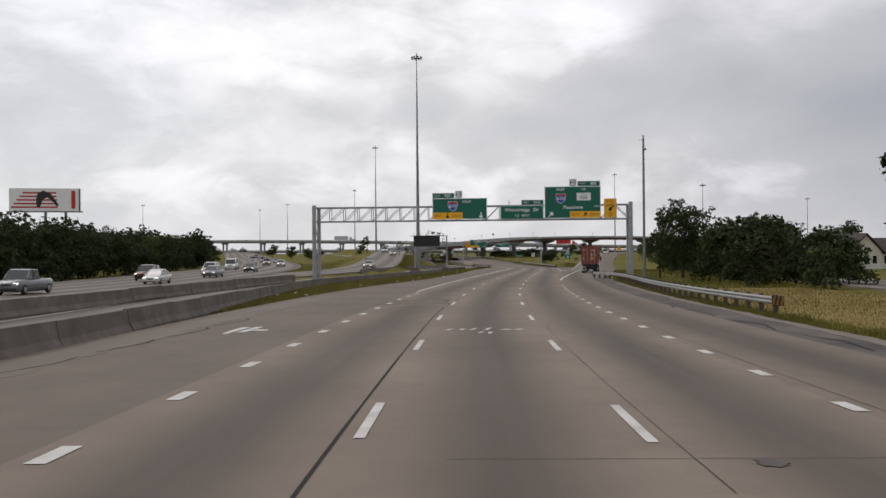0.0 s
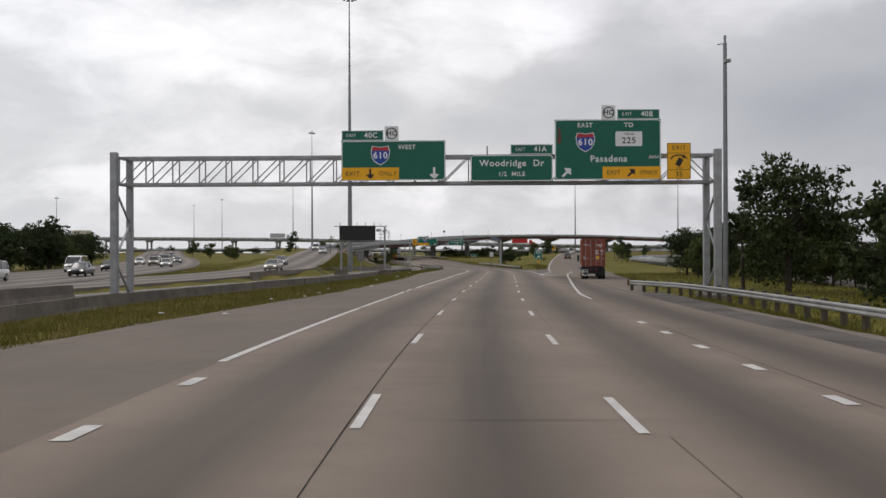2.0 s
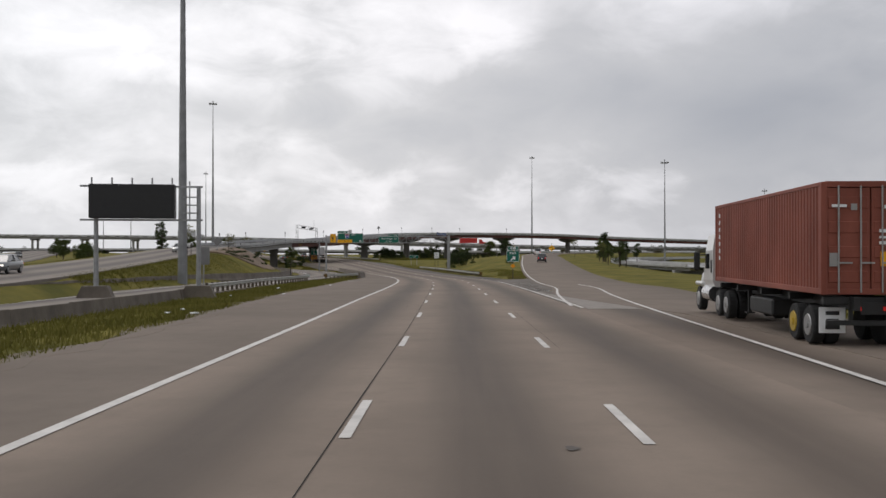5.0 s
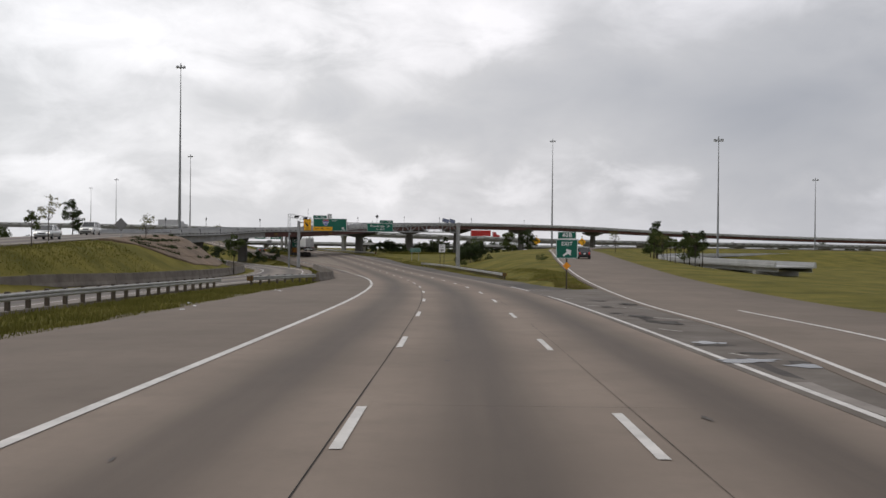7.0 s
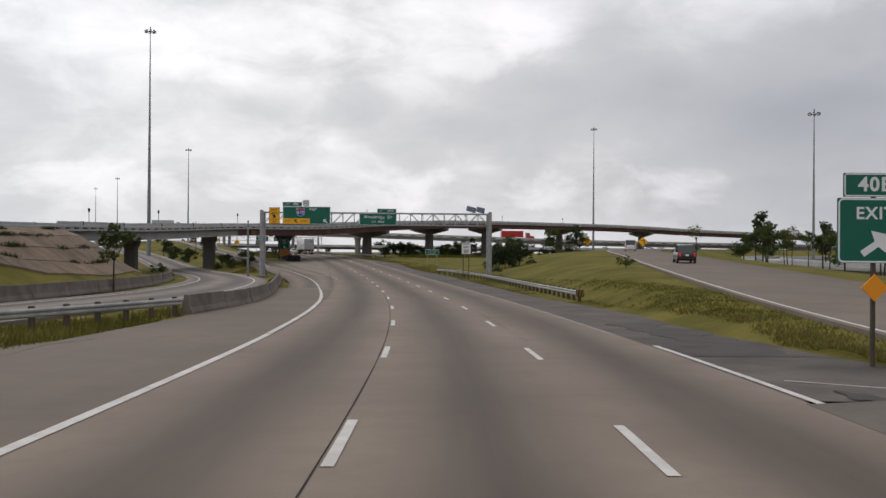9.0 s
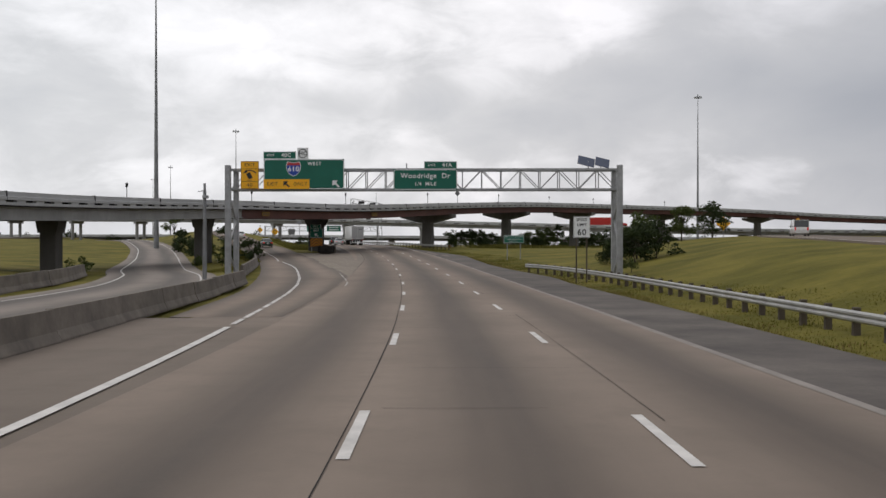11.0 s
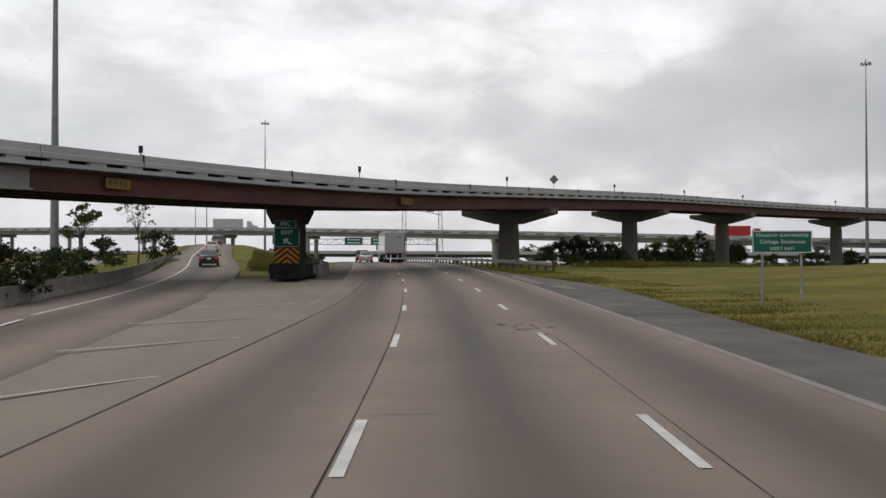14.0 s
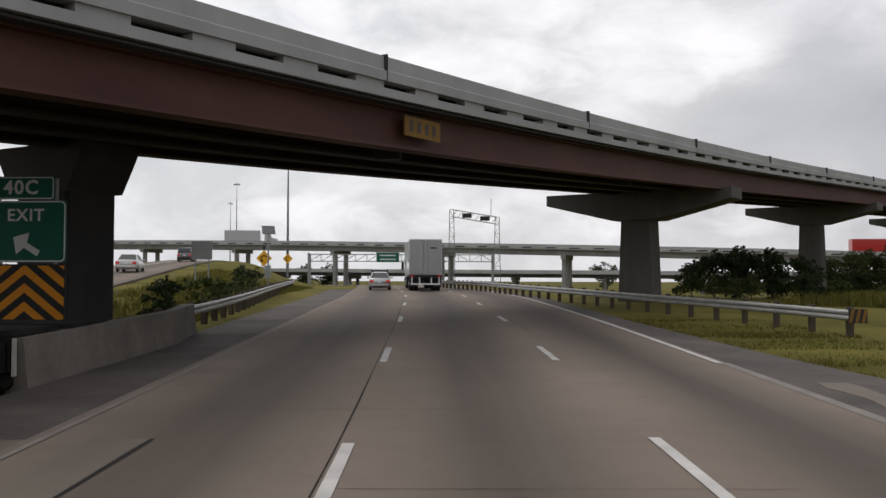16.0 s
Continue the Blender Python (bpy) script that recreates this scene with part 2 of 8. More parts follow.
M["stain"] = make_mat("oil_stain", (0.10, 0.086, 0.075), 0.75, vary=0.4, scale=1.5, detail_scale=14)
M["puddle"] = make_mat("shallow_puddle", (0.06, 0.055, 0.05), 0.06, vary=0.2, scale=0.8, detail_scale=4, bump=0.02, spec=0.7)
M["dry_ground"] = make_mat("straw_covered_ground", (0.29, 0.205, 0.072), 0.95, vary=0.3, scale=0.25, detail_scale=3, bump=0.6, bump_dist=0.08, tint=(0.22, 0.175, 0.06), spec=0.1)
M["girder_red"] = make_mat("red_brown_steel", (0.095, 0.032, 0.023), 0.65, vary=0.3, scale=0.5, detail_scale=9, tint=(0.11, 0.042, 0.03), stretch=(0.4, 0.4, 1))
M["steel"] = make_mat("galvanised_steel", (0.33, 0.335, 0.34), 0.5, 0.55, vary=0.2, scale=2, detail_scale=20, bump=0.1)
M["mast"] = make_mat("weathered_mast_steel", (0.24, 0.245, 0.25), 0.55, 0.45, vary=0.2, scale=1, detail_scale=10)
M["rail"] = make_mat("galvanised_rail", (0.36, 0.355, 0.34), 0.5, 0.4, vary=0.22, scale=1.2, detail_scale=14)
M["wood"] = make_mat("weathered_timber", (0.085, 0.068, 0.05), 0.9, vary=0.35, scale=3, detail_scale=30, stretch=(1, 1, 0.2))
M["green"] = make_mat("green_sign_sheeting", (0.0, 0.115, 0.075), 0.45, vary=0.10, scale=0.8, detail_scale=6, bump=0.03)
M["yellow"] = make_mat("yellow_sign_sheeting", (0.86, 0.42, 0.005), 0.45, vary=0.08, scale=0.8, detail_scale=6, bump=0.03)
M["orange"] = make_mat("orange_marker_sheeting", (0.82, 0.30, 0.01), 0.5, vary=0.10, scale=1.5, detail_scale=9, bump=0.03)
M["white"] = make_mat("white_sheeting", (0.74, 0.75, 0.75), 0.45, vary=0.06, scale=1, detail_scale=9, bump=0.02)
M["black"] = make_mat("black_sheeting", (0.018, 0.018, 0.018), 0.5, vary=0.25, scale=2)
M["blue"] = make_mat("blue_shield", (0.015, 0.06, 0.34), 0.45, vary=0.1, scale=1, bump=0.02)
M["red"] = make_mat("red_shield", (0.45, 0.03, 0.03), 0.45, vary=0.1, scale=1, bump=0.02)
M["sign_back"] = make_mat("bare_aluminium_back", (0.20, 0.20, 0.20), 0.55, 0.4, vary=0.2, scale=1)
M["grass"] = make_mat("mown_grass", (0.115, 0.114, 0.017), 0.95, vary=0.4, scale=0.16, detail_scale=2.6, bump=0.6, bump_dist=0.10, tint=(0.17, 0.138, 0.03), spec=0.1)
M["blade"] = make_mat("grass_blades", (0.135, 0.134, 0.026), 0.9, vary=0.3, scale=0.25, detail_scale=3, bump=0, tint=(0.17, 0.15, 0.04), spec=0.1)
M["dry"] = make_mat("dry_grass_blades", (0.24, 0.18, 0.075), 0.9, vary=0.4, scale=0.4, detail_scale=3, bump=0, spec=0.1)
M["gore"] = make_mat("brown_patched_asphalt", (0.15, 0.12, 0.096), 0.85, vary=0.4, scale=0.5, detail_scale=6, bump=0.3, bump_dist=0.02, tint=(0.135, 0.118, 0.10))
M["cushion"] = make_mat("sooty_rubber", (0.014, 0.013, 0.012), 0.95, vary=0.5, scale=1.5, detail_scale=9, bump=0.25, tint=(0.03, 0.027, 0.024), spec=0.08)
M["tan"] = road_mat("tan_concrete_gore", (0.32, 0.27, 0.217), (20.0, 90.0))
# near-black concrete: the shade in and under the flyover is put into its colour
M["pier_dark"] = make_mat("shade_dark_concrete", (0.052, 0.048, 0.045), 0.9, vary=0.35, scale=0.6, detail_scale=8, bump=0.2, stretch=(1, 1, 0.3))
M["dirt"] = make_mat("roadside_dirt", (0.17, 0.14, 0.105), 0.95, vary=0.35, scale=0.8, detail_scale=8, bump=0.4, bump_dist=0.03)
M["slope"] = make_mat("brown_concrete_slope", (0.20, 0.142, 0.096), 0.95, vary=0.5, scale=0.35, detail_scale=5, bump=0.3, bump_dist=0.03)
M["bark"] = make_mat("bark", (0.06, 0.048, 0.038), 0.95, vary=0.35, scale=3, detail_scale=18, bump=0.5, bump_dist=0.03, stretch=(1, 1, 0.25))


def leaf_mat(name, a, b):
    m = bpy.data.materials.new(name)
    m.use_nodes = True
    nt = m.node_tree
    bsdf = nt.nodes["Principled BSDF"]
    bsdf.inputs["Roughness"].default_value = 0.75
    bsdf.inputs["Specular IOR Level"].default_value = 0.2
    geo = nt.nodes.new("ShaderNodeNewGeometry")
    info = nt.nodes.new("ShaderNodeObjectInfo")
    col = mix_node(nt, geo.outputs["Random Per Island"], a, b)
    col = mix_node(nt, math_node(nt, "MULTIPLY", info.outputs["Random"], 0.35), col, tuple(c * 0.5 for c in a))
    link(nt, col, bsdf.inputs["Base Color"])
    bsdf.inputs["Subsurface Weight"].default_value = 0.0
    return m


M["leaf_dark"] = leaf_mat("dark_leaves", (0.022, 0.035, 0.012), (0.05, 0.068, 0.02))
M["leaf_mid"] = leaf_mat("green_leaves", (0.045, 0.065, 0.016), (0.09, 0.11, 0.03))
M["leaf_pale"] = leaf_mat("yellowing_leaves", (0.10, 0.11, 0.03), (0.2, 0.18, 0.06))
M["leaf_palm"] = leaf_mat("palm_leaves", (0.03, 0.045, 0.016), (0.07, 0.085, 0.03))
M["glass"] = glass_mat("dark_car_glass", (0.012, 0.014, 0.016))
M["lens"] = glass_mat("clear_lamp_lens", (0.55, 0.56, 0.56), 0.1)
M["tail"] = glow_mat("red_tail_lamp", (0.55, 0.02, 0.015), 0.25)
M["head"] = glow_mat("lit_headlamp", (1.0, 0.95, 0.85), 1.2)
M["tyre"] = make_mat("tyre_rubber", (0.018, 0.018, 0.018), 0.85, vary=0.25, scale=4)
M["rim"] = make_mat("wheel_metal", (0.38, 0.38, 0.38), 0.4, 0.7, vary=0.15, scale=4, bump=0)
M["yrim"] = make_mat("yellow_wheel", (0.45, 0.30, 0.03), 0.5, 0.1, vary=0.2, scale=4, bump=0)
M["chrome"] = make_mat("chrome", (0.6, 0.6, 0.6), 0.2, 1.0, vary=0.08, scale=4, bump=0)
M["trim"] = make_mat("black_plastic", (0.02, 0.02, 0.02), 0.6, vary=0.2, scale=4, bump=0)
M["box_red"] = make_mat("rusty_red_container", (0.215, 0.052, 0.030), 0.6, vary=0.22, scale=0.7, detail_scale=7, tint=(0.24, 0.07, 0.045), stretch=(1, 1, 0.5))
M["trailer"] = make_mat("dull_aluminium_trailer", (0.42, 0.42, 0.42), 0.5, 0.25, vary=0.15, scale=0.5, detail_scale=6, stretch=(1, 1, 0.3))
M["panel_solar"] = glass_mat("solar_cells", (0.03, 0.045, 0.09), 0.15)
M["screen"] = make_mat("unlit_message_board", (0.012, 0.012, 0.013), 0.45, vary=0.2, scale=3)
M["house_wall"] = make_mat("cream_house_wall", (0.62, 0.58, 0.48), 0.85, vary=0.1, scale=1)
M["house_roof"] = make_mat("brown_shingles", (0.07, 0.055, 0.048), 0.9, vary=0.3, scale=2, detail_scale=12)
PAINT = {}


def paint(name, rgb, metal=0.3):
    if name not in PAINT:
        PAINT[name] = make_mat(name + "_car_paint", rgb, 0.32, metal, vary=0.06, scale=1.5, detail_scale=8, bump=0)
        PAINT[name].node_tree.nodes["Principled BSDF"].inputs["Coat Weight"].default_value = 0.6
    return PAINT[name]

# ---- building helpers ----
def part(name, bm, material, parent=None, label=""):
    """One mesh object out of a bmesh, under a thing or a part."""
    me = bpy.data.meshes.new(name)
    bm.normal_update()
    bm.to_mesh(me)
    bm.free()
    return hang(name, me, material, parent, label)


def hang(name, me, material=None, parent=None, label=""):
    if material is not None and not me.materials:
        me.materials.append(material)
    ob = new(name, me)
    if parent is not None:
        ob.parent = parent
    if label:
        ob["label"] = label
    return ob


def thing(name, m, label, category, group="", kind=""):
    ob = new(name)
    ob.empty_display_size = 0.2
    ob.matrix_basis = m
    return tagged(ob, label, category, group, kind)


def data(name, verts, faces, smooth=False):
    me = bpy.data.meshes.new(name)
    me.from_pydata([tuple(map(float, v)) for v in verts], [], [tuple(map(int, f)) for f in faces])
    if smooth:
        me.polygons.foreach_set("use_smooth", [True] * len(me.polygons))
    me.update()
    return me


def box(bm, c, s, bevel=0.0, m=None):
    mat = Matrix.Translation(c) @ Matrix.Diagonal((*s, 1))
    if m is not None:
        mat = m @ mat
    made = bmesh.ops.create_cube(bm, size=1.0, matrix=mat)
    if bevel:
        edges = list({e for v in made["verts"] for e in v.link_edges})
        bmesh.ops.bevel(bm, geom=edges, offset=bevel, segments=1, affect="EDGES", clamp_overlap=True)


def rod(bm, a, b, r, r2=None, sides=8):
    a, b = Vector(a), Vector(b)
    d = b - a
    m = Matrix.Translation((a + b) / 2) @ d.to_track_quat("Z", "Y").to_matrix().to_4x4()
    bmesh.ops.create_cone(bm, cap_ends=True, segments=sides, radius1=r, radius2=r if r2 is None else r2, depth=d.length, matrix=m)


def bar(bm, a, b, w, h):
    """A square bar from a to b."""
    a, b = Vector(a), Vector(b)
    d = b - a
    m = Matrix.Translation((a + b) / 2) @ d.to_track_quat("Z", "Y").to_matrix().to_4x4() @ Matrix.Diagonal((w, h, d.length, 1))
    bmesh.ops.create_cube(bm, size=1.0, matrix=m)


def prism(bm, outline, axis, lo, hi):
    """Extrudes an outline of 2D points along an axis ('x', 'y' or 'z')."""
    def at(p, k):
        return {"x": (k, p[0], p[1]), "y": (p[0], k, p[1]), "z": (p[0], p[1], k)}[axis]
    a = [bm.verts.new(at(p, lo)) for p in outline]
    b = [bm.verts.new(at(p, hi)) for p in outline]
    n = len(outline)
    bm.faces.new(a)
    bm.faces.new(list(reversed(b)))
    for i in range(n):
        bm.faces.new((a[i], b[i], b[(i + 1) % n], a[(i + 1) % n]))
    bmesh.ops.recalc_face_normals(bm, faces=bm.faces[:])


def smooth_line(pts, step=3.0):
    """A smooth line through points, sampled at even steps (Catmull-Rom)."""
    p = [np.array(q, float) for q in pts]
    p = [2 * p[0] - p[1]] + p + [2 * p[-1] - p[-2]]
    out = []
    for i in range(1, len(p) - 2):
        n = max(1, int(np.linalg.norm(p[i + 1] - p[i]) / step))
        for k in range(n):
            t = k / n
            out.append(0.5 * (2 * p[i] + (p[i + 1] - p[i - 1]) * t + (2 * p[i - 1] - 5 * p[i] + 4 * p[i + 1] - p[i + 2]) * t * t + (3 * p[i] - p[i - 1] - 3 * p[i + 1] + p[i + 2]) * t ** 3))
    out.append(p[-2])
    return np.array(out)


def side_vectors(line):
    d = np.gradient(line[:, :2], axis=0)
    d /= np.linalg.norm(d, axis=1)[:, None]
    return np.stack([d[:, 1], -d[:, 0]], 1)


def shift(line, off, dz=0.0):
    """The line moved sideways (to its right) and up."""
    n = side_vectors(line)
    out = np.array(line, float)
    out[:, :2] += n * (np.asarray(off).reshape(-1, 1) if np.ndim(off) else off)
    out[:, 2] += dz
    return out


def sweep(line, prof, closed=True):
    """Verts and faces of a profile (right, up) swept along a line."""
    n = side_vectors(line)
    k = len(prof)
    verts = []
    for p, s in zip(line, n):
        for a, b in prof:
            verts.append((p[0] + s[0] * a, p[1] + s[1] * a, p[2] + b))
    faces = []
    for i in range(len(line) - 1):
        for j in range(k if closed else k - 1):
            a, b = i * k + j, i * k + (j + 1) % k
            faces.append((a, b, b + k, a + k))
    if closed:
        faces.append(tuple(reversed(range(k))))
        faces.append(tuple(range((len(line) - 1) * k, len(line) * k)))
    return verts, faces


def sheet(name, left, right, material, across=2, off0=None, off1=None, parent=None, dz=0.0):
    """A strip of paving between two lines of equal length, with UVs in metres (across, along)."""
    n = len(left)
    along = np.concatenate([[0], np.cumsum(np.linalg.norm(np.diff((left + right)[:, :2] / 2, axis=0), axis=1))])
    u0 = np.full(n, 0.0) if off0 is None else np.broadcast_to(off0, n)
    u1 = np.linalg.norm((right - left)[:, :2], axis=1) if off1 is None else np.broadcast_to(off1, n)
    verts, uvs, faces = [], [], []
    for i in range(n):
        for j in range(across + 1):
            f = j / across
            p = left[i] * (1 - f) + right[i] * f
            verts.append((p[0], p[1], p[2] + dz))
            uvs.append((u0[i] * (1 - f) + u1[i] * f, along[i]))
    w = across + 1
    for i in range(n - 1):
        for j in range(across):
            a = i * w + j
            faces.append((a, a + 1, a + w + 1, a + w))
    # the edges of the paving go down into the ground
    for j in (0, across):
        k0 = len(verts)
        for i in range(n):
            p = verts[i * w + j]
            verts.append((p[0], p[1], p[2] - 0.35))
            uvs.append(uvs[i * w + j])
        for i in range(n - 1):
            q = (i * w + j, (i + 1) * w + j, k0 + i + 1, k0 + i)
            faces.append(q if j == 0 else q[::-1])
    me = data(name, verts, faces)
    layer = me.uv_layers.new(name="UVMap")
    for poly in me.polygons:
        for li in poly.loop_indices:
            layer.data[li].uv = uvs[me.loops[li].vertex_index]
    return hang(name, me, material, parent)


# ---- the line of the road ----
_y = np.array([r[2] for r in PATH])
_x = np.array([r[1] for r in PATH])
ROAD_Y = [-80, -10, 20, 50, 80, 110, 140, 170, 200, 230, 260, 290, 320, 350, 380, 410, 440]
ROAD_H = [2.25, 1.73, 1.27, 0.97, 0.72, 0.49, 0.28, 0.05, -0.28, -0.62, -1.06, -1.37, -1.45, -1.29, -0.79, -0.08, 0.55]
_z = np.interp(_y, ROAD_Y, ROAD_H)
_x = _x + np.interp(_y, [0, 210, 245, 320, 393], [0.29, 0.25, 0.50, 0.57, 0.52])  # lane centre beside the path
AHEAD = [(8.85, 403), (6.85, 414.5), (5.1, 425), (3.0, 436.3), (0.8, 448.5), (-2.4, 463), (-5, 475), (-11, 500), (-22, 540), (-45, 610), (-100, 800)]
AHEAD_Z = [-0.27, 0.03, 0.27, 0.49, 0.69, 0.84, 0.95, 1.05, 0.9, 0.4, 0.0]
_all = smooth_line([(0.3, -80, 2.25), (0.15, -30, 1.95)] + [(x, y, z) for x, y, z in zip(_x, _y, _z)] + [(x, y, z) for (x, y), z in zip(AHEAD, AHEAD_Z)], 3.0)


def soften(a, n=4):
    for _ in range(n):
        a[1:-1] = (a[:-2] + 2 * a[1:-1] + a[2:]) / 4
    return a


LINE = soften(_all.copy())


def road_z(y):
    return np.interp(y, LINE[:, 1], LINE[:, 2])


def cut(y0, y1):
    """The piece of the road's line between two stations, with exact ends."""
    ys = LINE[:, 1]
    keep = LINE[(ys > y0) & (ys < y1)]
    ends = [[np.interp(y, ys, LINE[:, k]) for k in range(3)] for y in (y0, y1)]
    return np.vstack([ends[0], keep, ends[1]])


def on_road(pts, up=0.0):
    """Points (x, y) laid on the height of the road."""
    return [(x, y, road_z(y) + up) for x, y in pts]

# ---- ground and roads ----
def flat(pts, up=0.0, step=3.0):
    return smooth_line(on_road(pts, up), step)


EXIT_RIGHT = smooth_line(on_road([(9.9, 82), (11.3, 101), (12.8, 112), (15.5, 129), (17.8, 143), (20.9, 162), (24.4, 181), (28.0, 198), (31.4, 222)]) + [(36.5, 255, -0.3), (44, 298, 0.55), (53, 345, 1.45), (62, 390, 2.1), (74, 425, 2.55), (95, 455, 2.8), (140, 480, 2.9), (220, 500, 2.5)], 3.0)
EXIT_LEFT = smooth_line(on_road([(13.5, 300), (11.6, 318), (8.6, 336), (5.2, 353), (1.4, 370), (-2.2, 386), (-6.8, 403)], 0.0) + [(-12.5, 422, 0.45), (-23, 452, 1.7), (-37, 495, 3.6), (-54, 545, 5.0), (-78, 615, 5.4), (-130, 760, 5.4)], 3.0)
CONNECT = smooth_line(on_road([(-15.6, -80), (-15.6, 0), (-15.9, 40), (-18.2, 80), (-17.7, 100), (-14.2, 122), (-9.2, 153), (-5.4, 205), (-2.2, 245), (1.2, 275), (2.4, 298), (0.6, 322)], -0.05) + [(-4.4, 342, -1.45), (-10.0, 357, -1.4), (-19.6, 387, -1.25), (-27, 410, -0.8), (-40, 447, 0.4), (-62, 500, 2.0), (-95, 570, 2.4)], 3.0)
FLY = smooth_line([(-30, 95, 0.75), (-23, 130, 0.7), (-18, 160, 0.75), (-16.8, 190, 1.0), (-18.5, 240, 2.0), (-20.8, 290, 3.25), (-21, 325, 4.1), (-18.8, 350, 4.6), (-13.0, 386, 5.8), (-1.5, 414.5, 6.52), (13.0, 447.5, 8.22), (29.5, 478, 9.7), (48, 506, 10.5), (71, 533, 11.0), (104, 560, 11.1), (150, 583, 9.9), (230, 605, 8.3), (360, 620, 6.5)], 3.0)
SOUTH = smooth_line([(-36, -80, 1.7), (-36, 0, 1.4), (-35.6, 80, 0.8), (-36.5, 140, 0.75), (-43, 200, 0.7), (-57, 270, 0.7), (-76, 350, 1.0), (-100, 440, 1.7), (-150, 640, 4.0), (-240, 1000, 5.0)], 6.0)
FRONTAGE = smooth_line([(24, -60, 1.9), (30, 20, 1.25), (36, 80, 0.75), (41, 128, 0.45), (52, 158, 0.4), (76, 182, 0.4), (130, 205, 0.4), (230, 230, 0.4)], 6.0)
LEFT_EDGE = [(-80, -11.3), (20, -11.5), (42, -11.9), (60, -11.9), (80, -11.5), (110, -9.8), (150, -9.9), (190, -11.9), (230, -11.9), (258, -10.4), (276, -10.0), (300, -10.9)]


def near_line(x, y, line):
    """Distance to a line and its height there, for arrays of points."""
    best, z = np.full(x.shape, 1e9), np.zeros(x.shape)
    for p in line:
        d = (x - p[0]) ** 2 + (y - p[1]) ** 2
        k = d < best
        best[k], z[k] = d[k], p[2]
    return np.sqrt(best), z


def ground_height(x, y):
    x, y = np.asarray(x, float), np.asarray(y, float)
    past = x - np.interp(y, EXIT_RIGHT[:, 1], EXIT_RIGHT[:, 0])
    hollow = np.clip((past - 13) / 9, 0, 1) * np.clip((y - 205) / 30, 0, 1) * np.clip((480 - y) / 50, 0, 1)
    level = np.interp(y, [-80, 0, 150, 320, 465, 575], [1.8, 1.0, 0.1, -0.9, -0.6, -1.6]) - 3.0 * hollow
    total, weight = level * 0.0012, np.full(x.shape, 0.0012)
    for line, half, pull in ((LINE, 9.0, 1.0), (EXIT_RIGHT, 5.5, 1.0), (EXIT_LEFT[EXIT_LEFT[:, 1] < 560], 4.0, 1.0), (CONNECT, 4.3, 1.0), (FLY[FLY[:, 1] < 316], 5.2, 1.0), (SOUTH, 9.5, 1.0), (FRONTAGE, 4.5, 1.0)):
        d, z = near_line(x, y, line)
        w = pull / (np.maximum(d - half, 0.0) + 0.22) ** 2.2
        total += w * (z - 0.14)
        weight += w
    return total / weight


def build_ground():
    xs = np.concatenate([[-2600, -1200, -600, -350, -240, -180, -140, -110, -90, -78], np.arange(-68, 78, 2.0), [82, 90, 100, 115, 135, 165, 210, 280, 400, 700, 1300, 2600]])
    ys = np.concatenate([[-600, -250, -120, -80], np.arange(-50, 470, 3.0), np.arange(470, 660, 8.0), [680, 720, 780, 860, 1000, 1300, 1800, 2600, 4000]])
    gx, gy = np.meshgrid(xs, ys)
    gz = ground_height(gx, gy)
    gz += 0.05 * np.sin(gx * 0.9 + gy * 0.37) * np.cos(gy * 0.61 - gx * 0.2)
    w = len(xs)
    faces = [(j * w + i, j * w + i + 1, (j + 1) * w + i + 1, (j + 1) * w + i) for j in range(len(ys) - 1) for i in range(w - 1)]
    me = data("ground", np.stack([gx, gy, gz], -1).reshape(-1, 3), faces, True)
    return tagged(hang("ground", me, M["grass"]), "roadside ground of mown green and yellowing grass", "grass", kind="structure")


build_ground()


def gz(x, y):
    return float(ground_height(np.array([x]), np.array([y]))[0])


main = cut(-78, 700)
my = main[:, 1]
left_off = np.interp(my, [p[0] for p in LEFT_EDGE], [p[1] for p in LEFT_EDGE])
left_off = np.where(my > 300, -5.4, left_off)
road = sheet("road", shift(main, -5.5), shift(main, 5.6), M["road"], 3, -5.5, 5.6)
tagged(road, "worn grey-brown concrete freeway with three dashed lanes", "road", kind="structure")
part_l = main[(my < 300)]
lo = np.interp(part_l[:, 1], [p[0] for p in LEFT_EDGE], [p[1] for p in LEFT_EDGE])
tagged(sheet("shoulder_left", shift(part_l, lo), shift(part_l, -5.5), M["shoulder"], 2, lo, -5.5), "dirty concrete shoulder beside the freeway", "shoulder", kind="structure")
er = EXIT_RIGHT[EXIT_RIGHT[:, 1] > 96]
lane_r = main[my < 178]
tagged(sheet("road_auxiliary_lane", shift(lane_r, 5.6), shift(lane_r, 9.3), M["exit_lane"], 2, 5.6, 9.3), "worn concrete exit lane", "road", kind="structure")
sh_r = main[my < 110]
tagged(sheet("shoulder_right", shift(sh_r, 9.3), shift(sh_r, 11.3), M["asphalt"], 1), "grey asphalt shoulder beside the exit lane", "shoulder", kind="structure")
VERGE_Y, VERGE_O = [234, 242, 250, 262, 272, 285, 311, 327, 335, 344, 352, 365, 378, 390, 397, 401, 405, 410, 415, 421, 425, 470], [9.9, 9.7, 9.3, 9.3, 8.9, 8.4, 8.8, 8.9, 9.4, 9.1, 8.6, 8.3, 8.8, 9.4, 9.1, 8.7, 8.3, 7.6, 7.0, 6.7, 6.5, 6.5]
sh_r2 = main[(my > 234) & (my < 470)]
ro2 = np.interp(sh_r2[:, 1], VERGE_Y, VERGE_O)
tagged(sheet("shoulder_asphalt", shift(sh_r2, 5.6), shift(sh_r2, ro2), M["asphalt"], 2), "dark patched asphalt shoulder", "shoulder", kind="structure")
